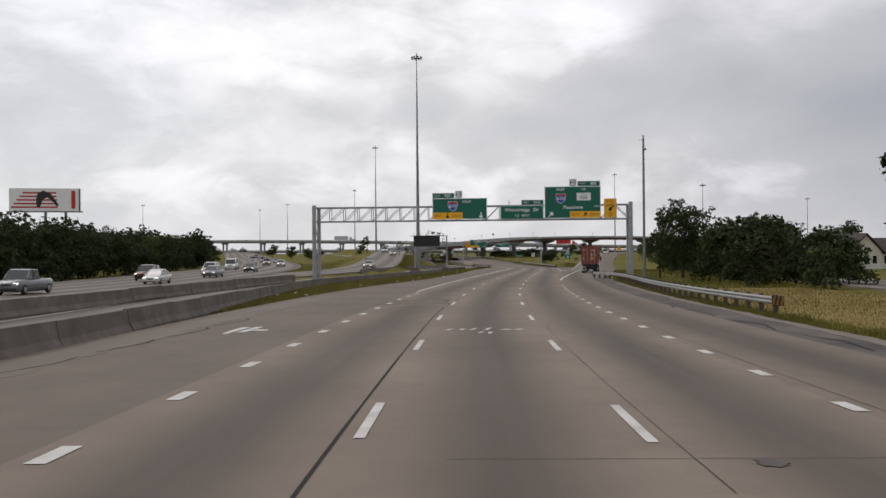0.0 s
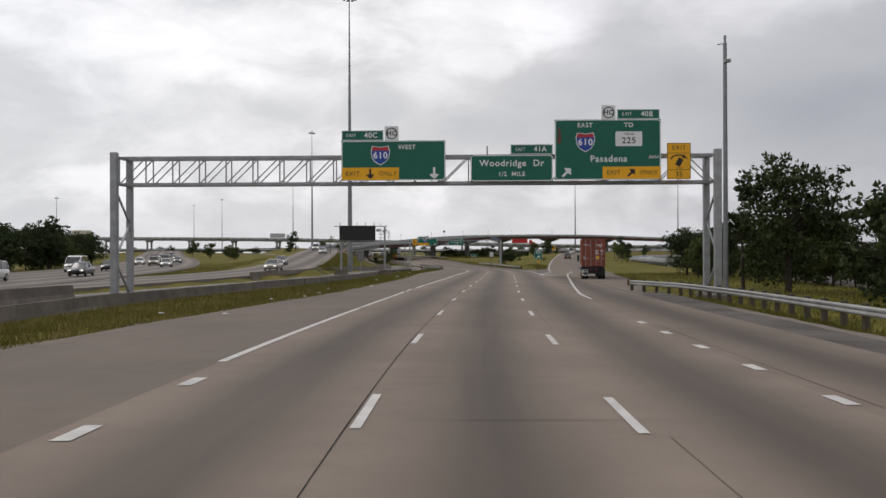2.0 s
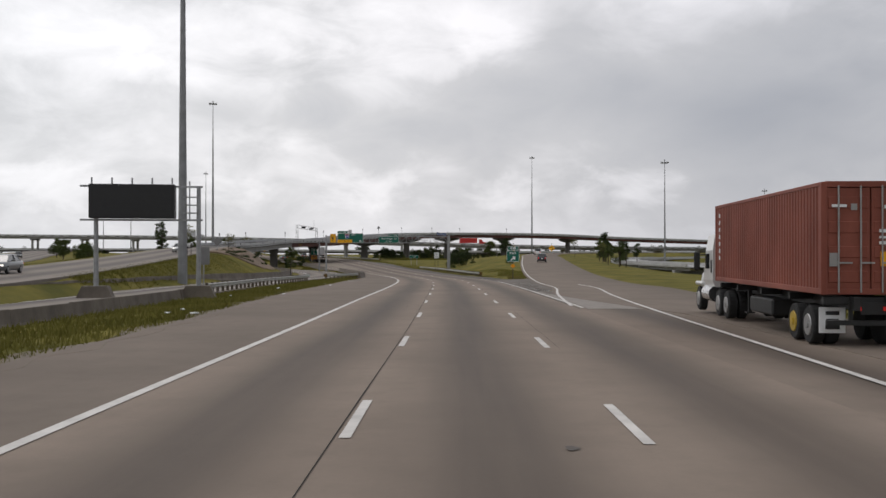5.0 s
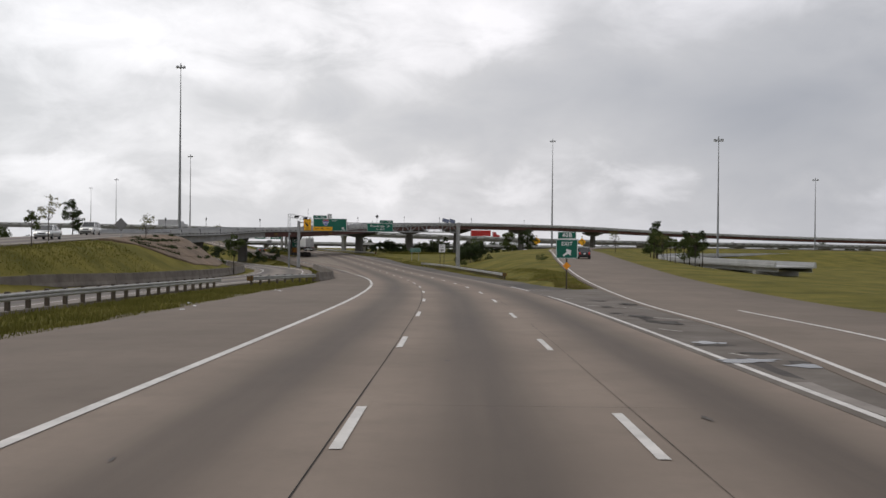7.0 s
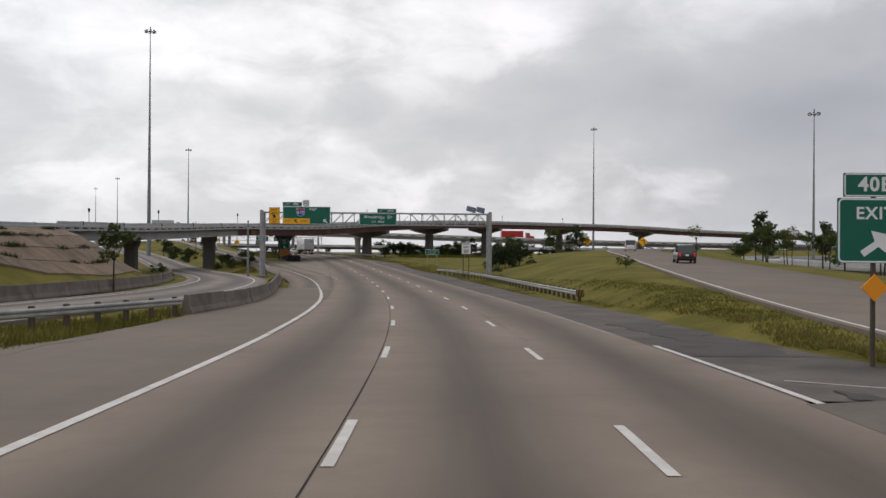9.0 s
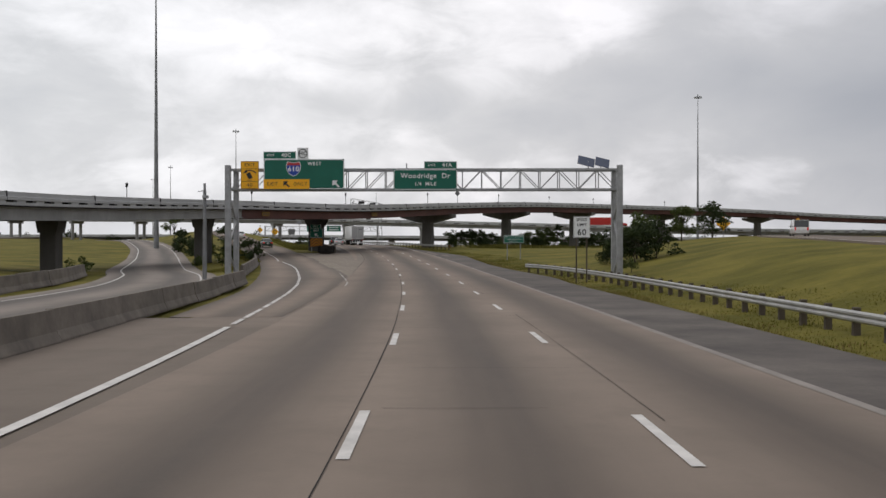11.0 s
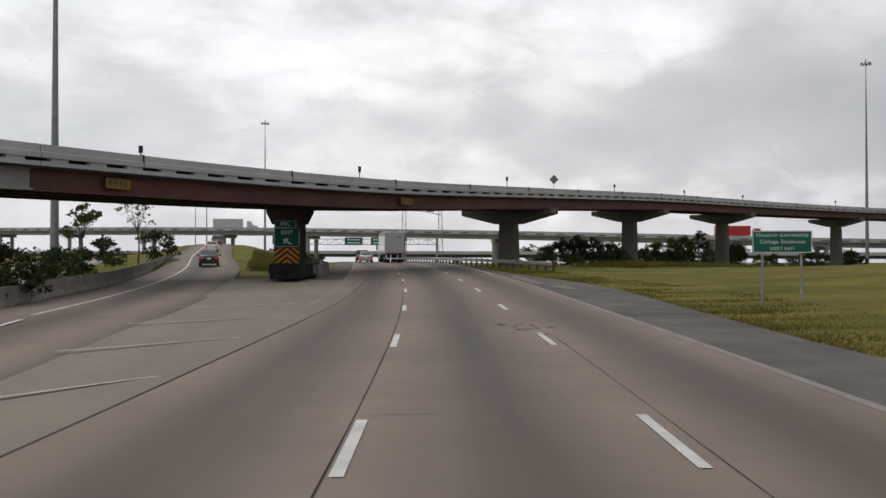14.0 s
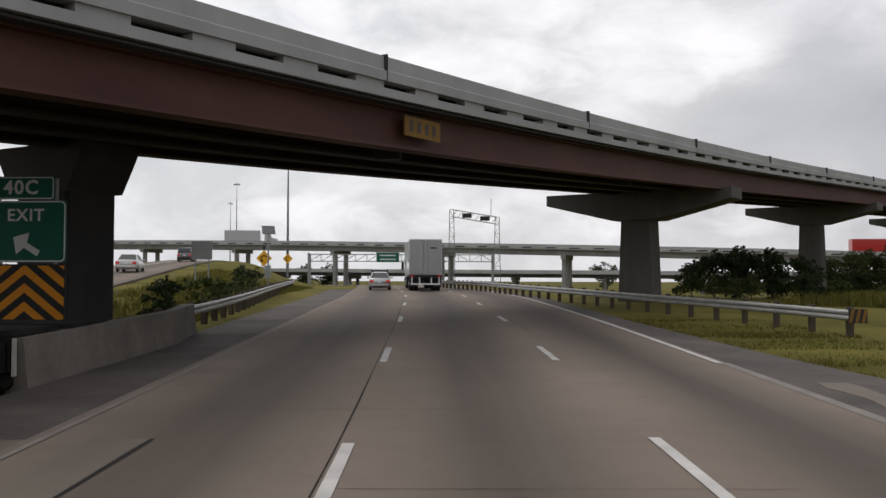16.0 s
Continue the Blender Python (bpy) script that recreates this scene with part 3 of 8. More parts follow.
tagged(sheet("exit_ramp", shift(er, np.where(er[:, 1] < 182, np.maximum(-3.75, (np.interp(er[:, 1], LINE[:, 1], LINE[:, 0]) + 9.25 - er[:, 0]) * np.interp(er[:, 1], [96, 160, 182], [1, 1, 0]) + np.interp(er[:, 1], [96, 160, 182], [0, 0, -3.75])), -3.75), 0.01), shift(er, np.interp(er[:, 1], [96, 112, 130], [2.6, 4.6, 6.2]), 0.01), M["ramp_plain"], 3, -0.2, 9.8), "pale concrete exit ramp climbing away from the freeway", "road", kind="structure")
el = EXIT_LEFT
el_right = np.minimum(2.6, np.interp(el[:, 1], LINE[:, 1], LINE[:, 0]) - 5.6 - el[:, 0])
tagged(sheet("exit_ramp_left", shift(el, -4.0, 0.012), shift(el, el_right, 0.012), M["road"], 2, -3.2, 3.6), "worn concrete exit ramp rising beneath the flyover", "road", kind="structure")
tagged(sheet("connector_road", shift(CONNECT, -4.2), shift(CONNECT, 4.2), M["ramp"], 2, -3.7, 4.7), "narrow concrete connector road between barriers", "road", kind="structure")
fg = FLY[FLY[:, 1] < 322]
tagged(sheet("flyover_approach", shift(fg, -5.2), shift(fg, 4.6), M["ramp"], 2, -4.5, 4.5), "pale concrete approach road on a grass embankment", "road", kind="structure")
tagged(sheet("southbound_road", shift(SOUTH, -9.5), shift(SOUTH, 9.5), M["ramp"], 4, -9, 10), "pale concrete carriageway with oncoming traffic", "road", kind="structure")
tagged(sheet("frontage_road", shift(FRONTAGE, -4.2), shift(FRONTAGE, 4.2), M["ramp"], 2, -4, 4), "pale concrete frontage road beyond the trees", "road", kind="structure")
# gore between the freeway and the right exit: patched, wet paving
gore_y = np.arange(163, 238, 3.0)
gl = np.array([[np.interp(y, LINE[:, 1], LINE[:, 0]) + 5.5, y, road_z(y) + 0.004] for y in gore_y])
gr = np.array([[np.interp(y, er[:, 1], er[:, 0]) - 3.5, y, np.interp(y, er[:, 1], er[:, 2]) + 0.004] for y in gore_y])
gr[:, 0] = np.maximum(gr[:, 0], gl[:, 0] + 0.05)
tagged(sheet("gore_paving", gl, gr, M["gore"], 2), "stained concrete paving between freeway and exit ramp", "road", kind="structure")
GORE_Y, GORE_O = [338, 352, 362, 368, 381, 404], [-5.45, -5.3, -5.05, -4.85, -4.3, -4.0]
gl2 = cut(338, 404)
lx = np.array([[np.interp(y, el[:, 1], el[:, 0]) + 2.4, y, road_z(y) + 0.004] for y in gl2[:, 1]])
rx2 = shift(gl2, np.interp(gl2[:, 1], GORE_Y, GORE_O), 0.004)
lx[:, 0] = np.minimum(lx[:, 0], rx2[:, 0] - 0.05)
tagged(sheet("gore_paving_left", lx, rx2, M["tan"], 2), "tan concrete paving between freeway and rising exit", "road", kind="structure")
wedge = cut(296, 340)
wl = np.array([[np.interp(y, el[:, 1], el[:, 0]) - 3.2, y, road_z(y) + 0.003] for y in wedge[:, 1]])
tagged(sheet("taper_paving", wl, shift(wedge, -5.45, 0.003), M["taper"], 2, -9, -5.2), "worn concrete widening towards the exit", "road", kind="structure")
tail = cut(404, 470)
tagged(sheet("shoulder_narrow", shift(tail, -7.4), shift(tail, -5.5), M["asphalt"], 1), "narrow dark shoulder under the flyover", "shoulder", kind="structure")


# ---- lane markings ----
def strip_data(line, width, dz=0.012):
    return data("stripe", *sweep(line + np.array([0, 0, dz]), [(-width / 2, 0), (width / 2, 0)], False))


def stripe(name, line, width, material, parent, dz=0.012):
    return hang(name, strip_data(line, width, dz), material, parent)


def ragged(line, width, seed, dz=0.008):
    """A crack or tar seam of uneven width."""
    rng = np.random.default_rng(seed)
    n = side_vectors(line)
    v, f = [], []
    drift = soften(rng.normal(0, width * 0.5, len(line)), 2)
    for i, (p, s) in enumerate(zip(line, n)):
        w = width * (0.5 + rng.random())
        c = p[:2] + s * drift[i]
        v += [(c[0] - s[0] * w / 2, c[1] - s[1] * w / 2, p[2] + dz), (c[0] + s[0] * w / 2, c[1] + s[1] * w / 2, p[2] + dz)]
        if i:
            a = 2 * i - 2
            f.append((a, a + 1, a + 3, a + 2))
    return data("seam", v, f)


def dash_row(off, first, last, phase, width=0.15, length=3.05, name="lane_dash"):
    for k in range(-3, 60):
        y = 12.19 * k
        y += np.interp(y, [0, 120, 205, 245, 292.6, 304.8, 316.9, 329.1, 341.3, 353.5, 365.7, 377.9, 390.1, 402.3], [11.9, 11.65, 11.4, 10.5, 10.6, 9.5, 9.0, 10.0, 10.8, 10.5, 10.2, 10.6, 10.6, 9.9]) + phase
        if not first < y < last:
            continue
        seg = cut(y, y + length)
        stripe(name, shift(seg, off), width, M["white_paint"], road)


for k in range(-4, 12):
    y = 10.4 + 4.93 * k
    stripe("lane_dot", shift(cut(y, y + 1.05), -5.12), 0.26, M["white_paint"], road)
for k in range(-4, 17):
    y = 13.9 + 4.42 * k
    if y < 83:
        stripe("lane_dot", shift(cut(y, y + 0.95), 5.6), 0.24, M["white_paint"], road)
dash_row(-1.62, -20, 640, 0.0)
dash_row(2.06, -20, 290, -0.35)
dash_row(2.06, 290, 640, 0.35)
# worn remains of painted symbols
for x, y, w, l in ((-7.5, 30.0, 0.22, 2.6), (-7.05, 30.6, 0.2, 2.2), (-6.7, 31.3, 0.5, 0.5), (-0.35, 31.0, 0.12, 0.5), (0.1, 31.1, 0.2, 0.35), (0.55, 30.9, 0.14, 0.7), (0.95, 31.0, 0.16, 0.8), (1.0, 29.4, 0.14, 0.6), (0.75, 29.6, 0.12, 0.5), (1.5, 31.0, 0.3, 0.3), (2.1, 30.9, 0.25, 0.25)):
    hang("worn_marking", ragged(np.array([(x, y, road_z(y)), (x + 0.05, y + l / 2, road_z(y)), (x + 0.12, y + l, road_z(y))]), w, int(y * 10), 0.010), M["white_paint"], road)
DRIFT_Y, DRIFT_O = [250, 265, 275, 282, 288, 297, 307, 316, 326, 335, 346, 355, 362, 372], [-5.47, -5.55, -5.73, -5.95, -6.2, -6.6, -7.02, -7.45, -8.05, -8.8, -9.9, -10.8, -11.7, -13.4]
for a, b in ((68.4, 90), (90.6, 109), (119.2, 132), (132.3, 250), (250, 296)):
    seg = cut(a, b)
    stripe("edge_line", shift(seg, np.interp(seg[:, 1], DRIFT_Y, DRIFT_O)), 0.2, M["white_paint"], road, 0.026 if b > 250 else 0.012)
for k, (a, b, o, w) in enumerate(((108.7, 110.0, -5.48, 0.18), (110.1, 110.9, -5.45, 0.13), (111.0, 111.5, -5.5, 0.08), (111.5, 113.0, -5.47, 0.19), (113.2, 114.9, -5.49, 0.15), (115.0, 115.9, -5.44, 0.12), (116.0, 117.3, -5.5, 0.1), (117.5, 119.0, -5.47, 0.15))):
    hang("worn_edge_line", ragged(shift(cut(a, b), o), w, 940 + k, 0.012), M["white_paint"], road)
for k in range(29):
    a = 297 + k * 2.6
    seg = cut(a, a + 2.15 + 0.3 * math.sin(k * 2.1))
    stripe("edge_line", shift(seg, np.interp(seg[:, 1], DRIFT_Y, DRIFT_O)), 0.17, M["white_paint"], road, 0.026)
for k, (a, b) in enumerate(((324, 329.5), (330.5, 334), (334.8, 336.2), (337.5, 341), (342.5, 346))):
    seg = cut(a, b)
    hang("worn_edge_line", ragged(shift(seg, np.interp(seg[:, 1], [322, 328, 333, 337, 346], [-5.0, -5.12, -5.46, -5.84, -6.45])), 0.08, 900 + k, 0.02), M["white_worn"], road)
stripe("edge_line", shift(el[(el[:, 1] > 372) & (el[:, 1] < 560)], -1.9, 0.01), 0.16, M["white_paint"], road)
stripe("worn_edge_line", shift(cut(402, 470), -5.3), 0.09, M["patch_light"], road)
stripe("edge_line", shift(cut(412, 470), 5.4), 0.15, M["white_paint"], road)
stripe("concrete_edge", shift(cut(250, 412), 5.5), 0.22, M["patch_light"], road, 0.006)
stripe("edge_line", shift(er[er[:, 1] < 215], 0, 0.006), 0.18, M["white_paint"], road)
stripe("edge_line", shift(er[(er[:, 1] > 163)], -3.4, 0.006), 0.16, M["white_paint"], road)
stripe("edge_line", shift(cut(165, 246), 5.75), 0.16, M["white_paint"], road)
stripe("edge_line", shift(CONNECT, -2.9), 0.14, M["white_paint"], road, 0.014)
stripe("edge_line", shift(CONNECT, 2.9), 0.14, M["white_paint"], road, 0.014)
for k in range(9):
    y = 178 + k * 7.5
    a = np.array([np.interp(y, LINE[:, 1], LINE[:, 0]) + 6.3, y, road_z(y) + 0.006])
    b = np.array([np.interp(y - 3, er[:, 1], er[:, 0]) - 3.7, y - 3, road_z(y) + 0.008])
    if b[0] - a[0] > 0.8:
        stripe("chevron_bar", np.array([a, (a + b) / 2, b]), 0.11, M["white_worn"], road, 0.005)
for k in range(5):
    y = 352 + k * 7.0
    b = np.array([np.interp(y, LINE[:, 1], LINE[:, 0]) - 5.5, y, road_z(y) + 0.006])
    a = np.array([np.interp(y - 4, el[:, 1], el[:, 0]) + 2.2, y - 4, road_z(y) + 0.006])
    if b[0] - a[0] > 0.8:
        stripe("chevron_bar", np.array([a, (a + b) / 2, b]), 0.12, M["white_worn"], road, 0.003)
hang("tar_joint", ragged(shift(cut(-30, 46), -1.9), 0.042, 3), M["crack"], road)
hang("tar_joint", ragged(shift(cut(46, 300), -1.75), 0.02, 4), M["crack"], road)
hang("tar_joint", ragged(shift(cut(300, 460), -1.74), 0.02, 5), M["crack"], road)
for k in range(14):
    a = -25 + k * 34
    hang("tar_joint", ragged(shift(cut(a, a + 9 + 19 * random.random()), 2.34), 0.011, 60 + k), M["crack"], road)
hang("tar_joint", ragged(shift(cut(-30, 80), 5.95), 0.012, 7), M["crack"], road)
edge_cut = cut(345, 404)
hang("tar_joint", ragged(shift(edge_cut, np.interp(edge_cut[:, 1], GORE_Y, GORE_O)), 0.05, 8), M["crack"], road)
for k, y in enumerate(np.arange(6, 450, 4.6)):
    # saw-cut joints across the lanes
    if random.random() < 0.35:
        a = random.uniform(-5.2, 0)
        b = a + random.uniform(2, 5)
        p0, p1 = cut(y, y + 0.5)[0], cut(y, y + 0.5)[-1]
        s = side_vectors(cut(y - 2, y + 2))[1]
        ln = np.array([[p0[0] + s[0] * t, p0[1] + s[1] * t, p0[2]] for t in np.linspace(a, b, 7)])
        hang("cross_joint", ragged(ln, 0.012, 40 + k), M["crack"], road)


def slab(name, y0, y1, o0, o1, material, seed, dz=0.007, rough=0.25):
    """A patch of other paving with an uneven outline."""
    rng = np.random.default_rng(seed)
    ln = cut(y0, y1)
    n = max(4, int((y1 - y0) / 0.6))
    ys = np.linspace(y0, y1, n)
    L = np.stack([np.interp(ys, LINE[:, 1], LINE[:, 0]), ys, road_z(ys) + dz], 1)
    a = shift(L, o0 + soften(rng.normal(0, rough, n), 1))
    b = shift(L, o1 + soften(rng.normal(0, rough, n), 1))
    return sheet(name, a, b, material, 2, parent=road)


slab("repaired_slab", 47.7, 55.0, -8.9, -2.0, M["taper"], 2, 0.006, 0.1)
slab("wet_patch", 188.6, 192.6, 6.1, 9.1, M["patch_dark"], 3, 0.012, 0.12)
slab("wet_patch", 194.5, 197.5, 6.6, 9.0, M["patch_dark"], 4, 0.010, 0.3)
slab("pale_patch", 164, 188.5, 5.9, 8.3, M["patch_light"], 5, 0.012, 0.06)
slab("pale_patch", 397, 409, 5.9, 6.7, M["silt"], 6, 0.010, 0.2)
slab("pale_patch", 391, 395, 6.6, 7.3, M["silt"], 7, 0.010, 0.3)
slab("dark_patch", 243, 256, 6.5, 8.8, M["patch_dark"], 8, 0.010, 0.5)

def blot(name, x, y, rx, ry, seed, material, dz=0.011):
    """A flat stain with an uneven outline."""
    rng = np.random.default_rng(seed)
    n = 22
    r = 1 + 0.5 * soften(rng.normal(0, 1, n + 2), 1)[1:-1]
    a = np.linspace(0, 2 * math.pi, n, endpoint=False)
    v = [(x, y, road_z(y) + dz)] + [(x + rx * q * math.cos(t), y + ry * q * math.sin(t), road_z(y + ry * q * math.sin(t)) + dz) for q, t in zip(r, a)]
    return hang(name, data(name, v, [(0, 1 + k, 1 + (k + 1) % n) for k in range(n)]), material, road)


def crack(pts, width, seed, material="crack", dz=0.012):
    ln = smooth_line([(x, y, road_z(y)) for x, y in pts], 0.25)
    return hang("crack", ragged(ln, width, seed, dz), M[material], road)


# broken slab edges across the inner lanes
crack([(-8.6, 47.9), (-6.5, 47.8), (-4.5, 47.75), (-3.4, 47.65), (-2.6, 47.35), (-2.0, 47.4), (-1.57, 47.87), (-0.68, 47.63)], 0.06, 301)
crack([(-0.68, 47.63), (-0.5, 48.4), (-0.46, 49.15), (-0.5, 50.5), (-0.62, 52.5), (-0.56, 54.5), (-0.9, 55.1)], 0.05, 302)
crack([(-1.56, 49.25), (-1.0, 49.2), (-0.46, 49.15), (-0.2, 49.0)], 0.06, 303)
crack([(-8.4, 49.8), (-5.43, 49.84), (-3.89, 50.04)], 0.06, 304)
crack([(-4.3, 55.3), (-3.4, 55.35), (-2.86, 55.15)], 0.045, 305)
crack([(-1.7, 47.9), (-1.5, 48.6), (-1.6, 49.3), (-1.35, 49.9)], 0.03, 306)
crack([(-0.2, 55.3), (0.1, 54.2), (0.0, 53.2), (-0.2, 52.6)], 0.03, 307)
crack([(0.16, 48.8), (2.89, 48.43), (4.2, 48.12), (5.6, 48.0), (8.0, 47.8)], 0.02, 308)
crack([(-8.7, 55.1), (-5.0, 55.2), (-0.6, 55.0)], 0.02, 309)
blot("repair_patch", -3.3, 47.95, 0.7, 0.16, 31, M["patch_light"], 0.013)
blot("repair_patch", -1.1, 48.4, 0.5, 0.45, 32, M["patch_light"], 0.013)
blot("oil_stain", 3.46, 10.3, 0.2, 0.2, 33, M["stain"])
rng_s = np.random.default_rng(77)
for k in range(34):
    blot("oil_stain", 15.1 + rng_s.normal(0, 0.55), 369.0 + rng_s.normal(0, 1.6), *(0.04 + 0.10 * rng_s.random(2) ** 2), 100 + k, M["stain"])
for k in range(26):
    y = rng_s.uniform(5, 430)
    lane = rng_s.choice((-3.45, 0.2, 3.85))
    x = np.interp(y, LINE[:, 1], LINE[:, 0]) + lane + rng_s.normal(0, 0.7)
    blot("oil_stain", x, y, 0.03 + 0.05 * rng_s.random(), 0.06 + 0.14 * rng_s.random(), 200 + k, M["stain"])
# standing water and broken surface in the gore
for k, (x, y, rx, ry) in enumerate(((21.6, 191.4, 0.7, 0.4), (22.6, 190.2, 0.6, 0.35), (22.3, 195.8, 0.4, 0.4))):
    blot("puddle", x, y, rx, ry, 400 + k, M["puddle"], 0.018)
for k in range(16):
    y = rng_s.uniform(190, 236)
    a, b = np.interp(y, LINE[:, 1], LINE[:, 0]) + 6.2, np.interp(y, er[:, 1], er[:, 0]) - 4.0
    if b > a + 0.6:
        blot("pothole", rng_s.uniform(a + 0.2, b), y, 0.15 + 0.3 * rng_s.random(), 0.2 + 0.6 * rng_s.random(), 430 + k, M["patch_dark"], 0.014)
# pale silt washed along the shoulders
slab("silt", 8, 62, -11.2, -9.7, M["silt"], 21, 0.007, 0.22)
slab("silt", 14, 90, 10.7, 11.25, M["silt"], 22, 0.012, 0.12)
for k in range(5):
    crack([(-10.0 + 0.3 * k, 14 + 5 * k), (-9.6 + 0.3 * k, 16.5 + 5 * k), (-9.7 + 0.3 * k, 18 + 5 * k)], 0.07, 320 + k)
    crack([(10.2, 16 + 7 * k), (10.6, 18.5 + 7 * k), (10.3, 21 + 7 * k)], 0.06, 330 + k)


# ---- concrete barriers, steel guard rails ----
JERSEY = [(-0.30, 0), (-0.30, 0.08), (-0.17, 0.30), (-0.09, 0.81), (0.09, 0.81), (0.17, 0.30), (0.30, 0.08), (0.30, 0)]


def barrier(line, label, length=6.0, h=1.0, first="concrete_barrier"):
    """A run of precast barrier pieces, each its own object with a small gap and its own tilt."""
    prof = [(a, b * h) for a, b in JERSEY]
    run = thing(first, Matrix.Identity(4), label, "barrier", kind="structure")
    step = np.concatenate([[0], np.cumsum(np.linalg.norm(np.diff(line[:, :2], axis=0), axis=1))])
    s = 0.0
    while s < step[-1] - 1.0:
        e = min(s + length, step[-1])
        ss = np.linspace(s + 0.02, e - 0.02, 4)
        seg = np.stack([np.interp(ss, step, line[:, k]) for k in range(3)], 1)
        seg[:, 2] += random.uniform(-0.03, 0.03) - 0.03
        seg[:, :2] += side_vectors(seg) * random.uniform(-0.03, 0.03)
        hang("barrier_piece", data("barrier_piece", *sweep(seg, prof)), M["barrier"], run)
        s = e
    return run


W_BEAM = [(-0.02, 0.40), (-0.075, 0.45), (-0.075, 0.50), (-0.02, 0.555), (-0.075, 0.61), (-0.075, 0.66), (-0.02, 0.71), (0.0, 0.71), (-0.05, 0.655), (-0.05, 0.615), (0.005, 0.555), (-0.05, 0.495), (-0.05, 0.455), (0.0, 0.40)]


def guard_rail(line, label, side=1, ends=(True, False)):
    """A W-beam rail on timber posts; side=1 keeps the posts on the right of its line."""
    run = thing("guard_rail", Matrix.Identity(4), label, "guard rail", kind="structure")
    prof = [(a * side, b) for a, b in W_BEAM]
    if side < 0:
        prof = prof[::-1]
    hang("rail_beam", data("rail_beam", *sweep(line, prof)), M["rail"], run)
    dist = np.concatenate([[0], np.cumsum(np.linalg.norm(np.diff(line[:, :2], axis=0), axis=1))])
    n = side_vectors(line)
    bm = bmesh.new()
    box(bm, (0, 0, 0.36), (0.19, 0.19, 0.84), 0.02)
    post = bpy.data.meshes.new("rail_post")
    bm.to_mesh(post)
    bm.free()
    post.materials.append(M["wood"])
    s = 0.4
    while s < dist[-1]:
        x, y, z = [np.interp(s, dist, line[:, k]) for k in range(3)]
        i = min(len(line) - 1, int(np.searchsorted(dist, s)))
        ob = hang("rail_post", post, None, run)
        ob.matrix_basis = pose(x + n[i][0] * 0.16 * side, y + n[i][1] * 0.16 * side, z, 0, 0, random.uniform(-6, 6))
        s += 1.9
    for flag, k in zip(ends, (0, -1)):
        if flag:
            x, y, z = line[k]
            bm = bmesh.new()
            box(bm, (0, 0, 0.55), (0.50, 0.05, 0.40), 0.01)
            board = part("end_marker", bm, M["black"], run, "black and yellow striped end marker")
            board.location = (x + 0.1 * side, y - 0.08, z)
            for q in range(3):
                bm = bmesh.new()
                a = -0.25 + q * 0.17
                prism(bm, [(a, 0.36), (a + 0.085, 0.36), (a + 0.085 + 0.08, 0.74), (a + 0.08, 0.74)], "y", -0.034, -0.027)
                part("marker_stripe", bm, M["rust_yellow"], board)
    return run


barrier_1 = flat([(-11.0, -70), (-11.1, 0), (-11.25, 22), (-11.9, 42), (-14.2, 78), (-13.8, 99), (-10.4, 122), (-5.1, 153), (-1.0, 209), (0.4, 222), (3.2, 250), (6.4, 272), (7.0, 290)], -0.05)
b1y = barrier_1[:, 1]
guard_rail(barrier_1[(b1y > 186) & (b1y < 247)] + np.array([0, 0, -0.02]), "weathered guard rail on timber posts beside the connector road", -1, (False, False))
barrier(barrier_1[b1y < 188] + np.stack([0 * b1y, 0 * b1y, np.interp(b1y, [40, 75], [0, -0.28])], 1)[b1y < 188], "long weathered concrete median barrier with dark stains")
barrier(flat([(-19.6, -70), (-19.6, 40), (-19.7, 64), (-18.4, 96), (-17.8, 102)], 0.0), "weathered concrete barrier of the oncoming carriageway")
barrier(flat([(-15.0, 146), (-12.2, 180), (-9.3, 232), (-5.9, 250), (-3.6, 275), (-3.4, 300), (-5.4, 322), (-10.2, 341)], -0.05), "mossy concrete wall along the connector road", h=1.15)
barrier(flat([(9.1, 261.5), (9.8, 270), (10.0, 277), (9.4, 288), (8.4, 299), (6.9, 315), (5.6, 327)]), "pale concrete barrier curving along the exit lane", h=1.05)
barrier(np.array(flat([(2.4, 340), (-1.2, 361), (-3.8, 373), (-9.2, 396)]).tolist() + smooth_line([(-15.4, 416, 0.15), (-26.5, 449, 1.1), (-41, 495, 2.6), (-58, 545, 4.0)], 4.0).tolist()), "concrete barrier on the outer side of the exit ramp")
guard_rail(flat([(13.1, 38.6), (13.3, 50), (13.9, 62), (14.9, 74), (16.4, 88), (17.1, 97), (17.3, 104), (16.2, 111)], 0.0), "galvanised guard rail on timber posts beside the exit lane", 1, (True, True))
guard_rail(flat([(29.4, 276.5), (29.6, 290), (29.5, 305), (29.2, 319), (28.3, 331), (26.6, 343), (24.8, 349)], -0.06), "galvanised guard rail on timber posts before the sign gantry", 1, (True, False))
guard_rail(flat([(17.3, 420.4), (16.4, 423), (14.6, 427.5), (11.6, 435), (9.4, 441), (6.2, 450), (0.9, 468), (-8, 494)], 0.0), "galvanised guard rail passing in front of the bridge pier", 1, (True, False))
guard_rail(flat([(-1.7, 417), (-2.6, 422), (-4.6, 431), (-7.2, 441), (-11, 455), (-18, 480)], 0.0), "galvanised guard rail beyond the flyover pier", -1, (False, False))
guard_rail(flat([(4.6, 246), (7.4, 256), (8.9, 261.2)], 0.0), "short galvanised guard rail before the curved barrier", -1, (True, False))


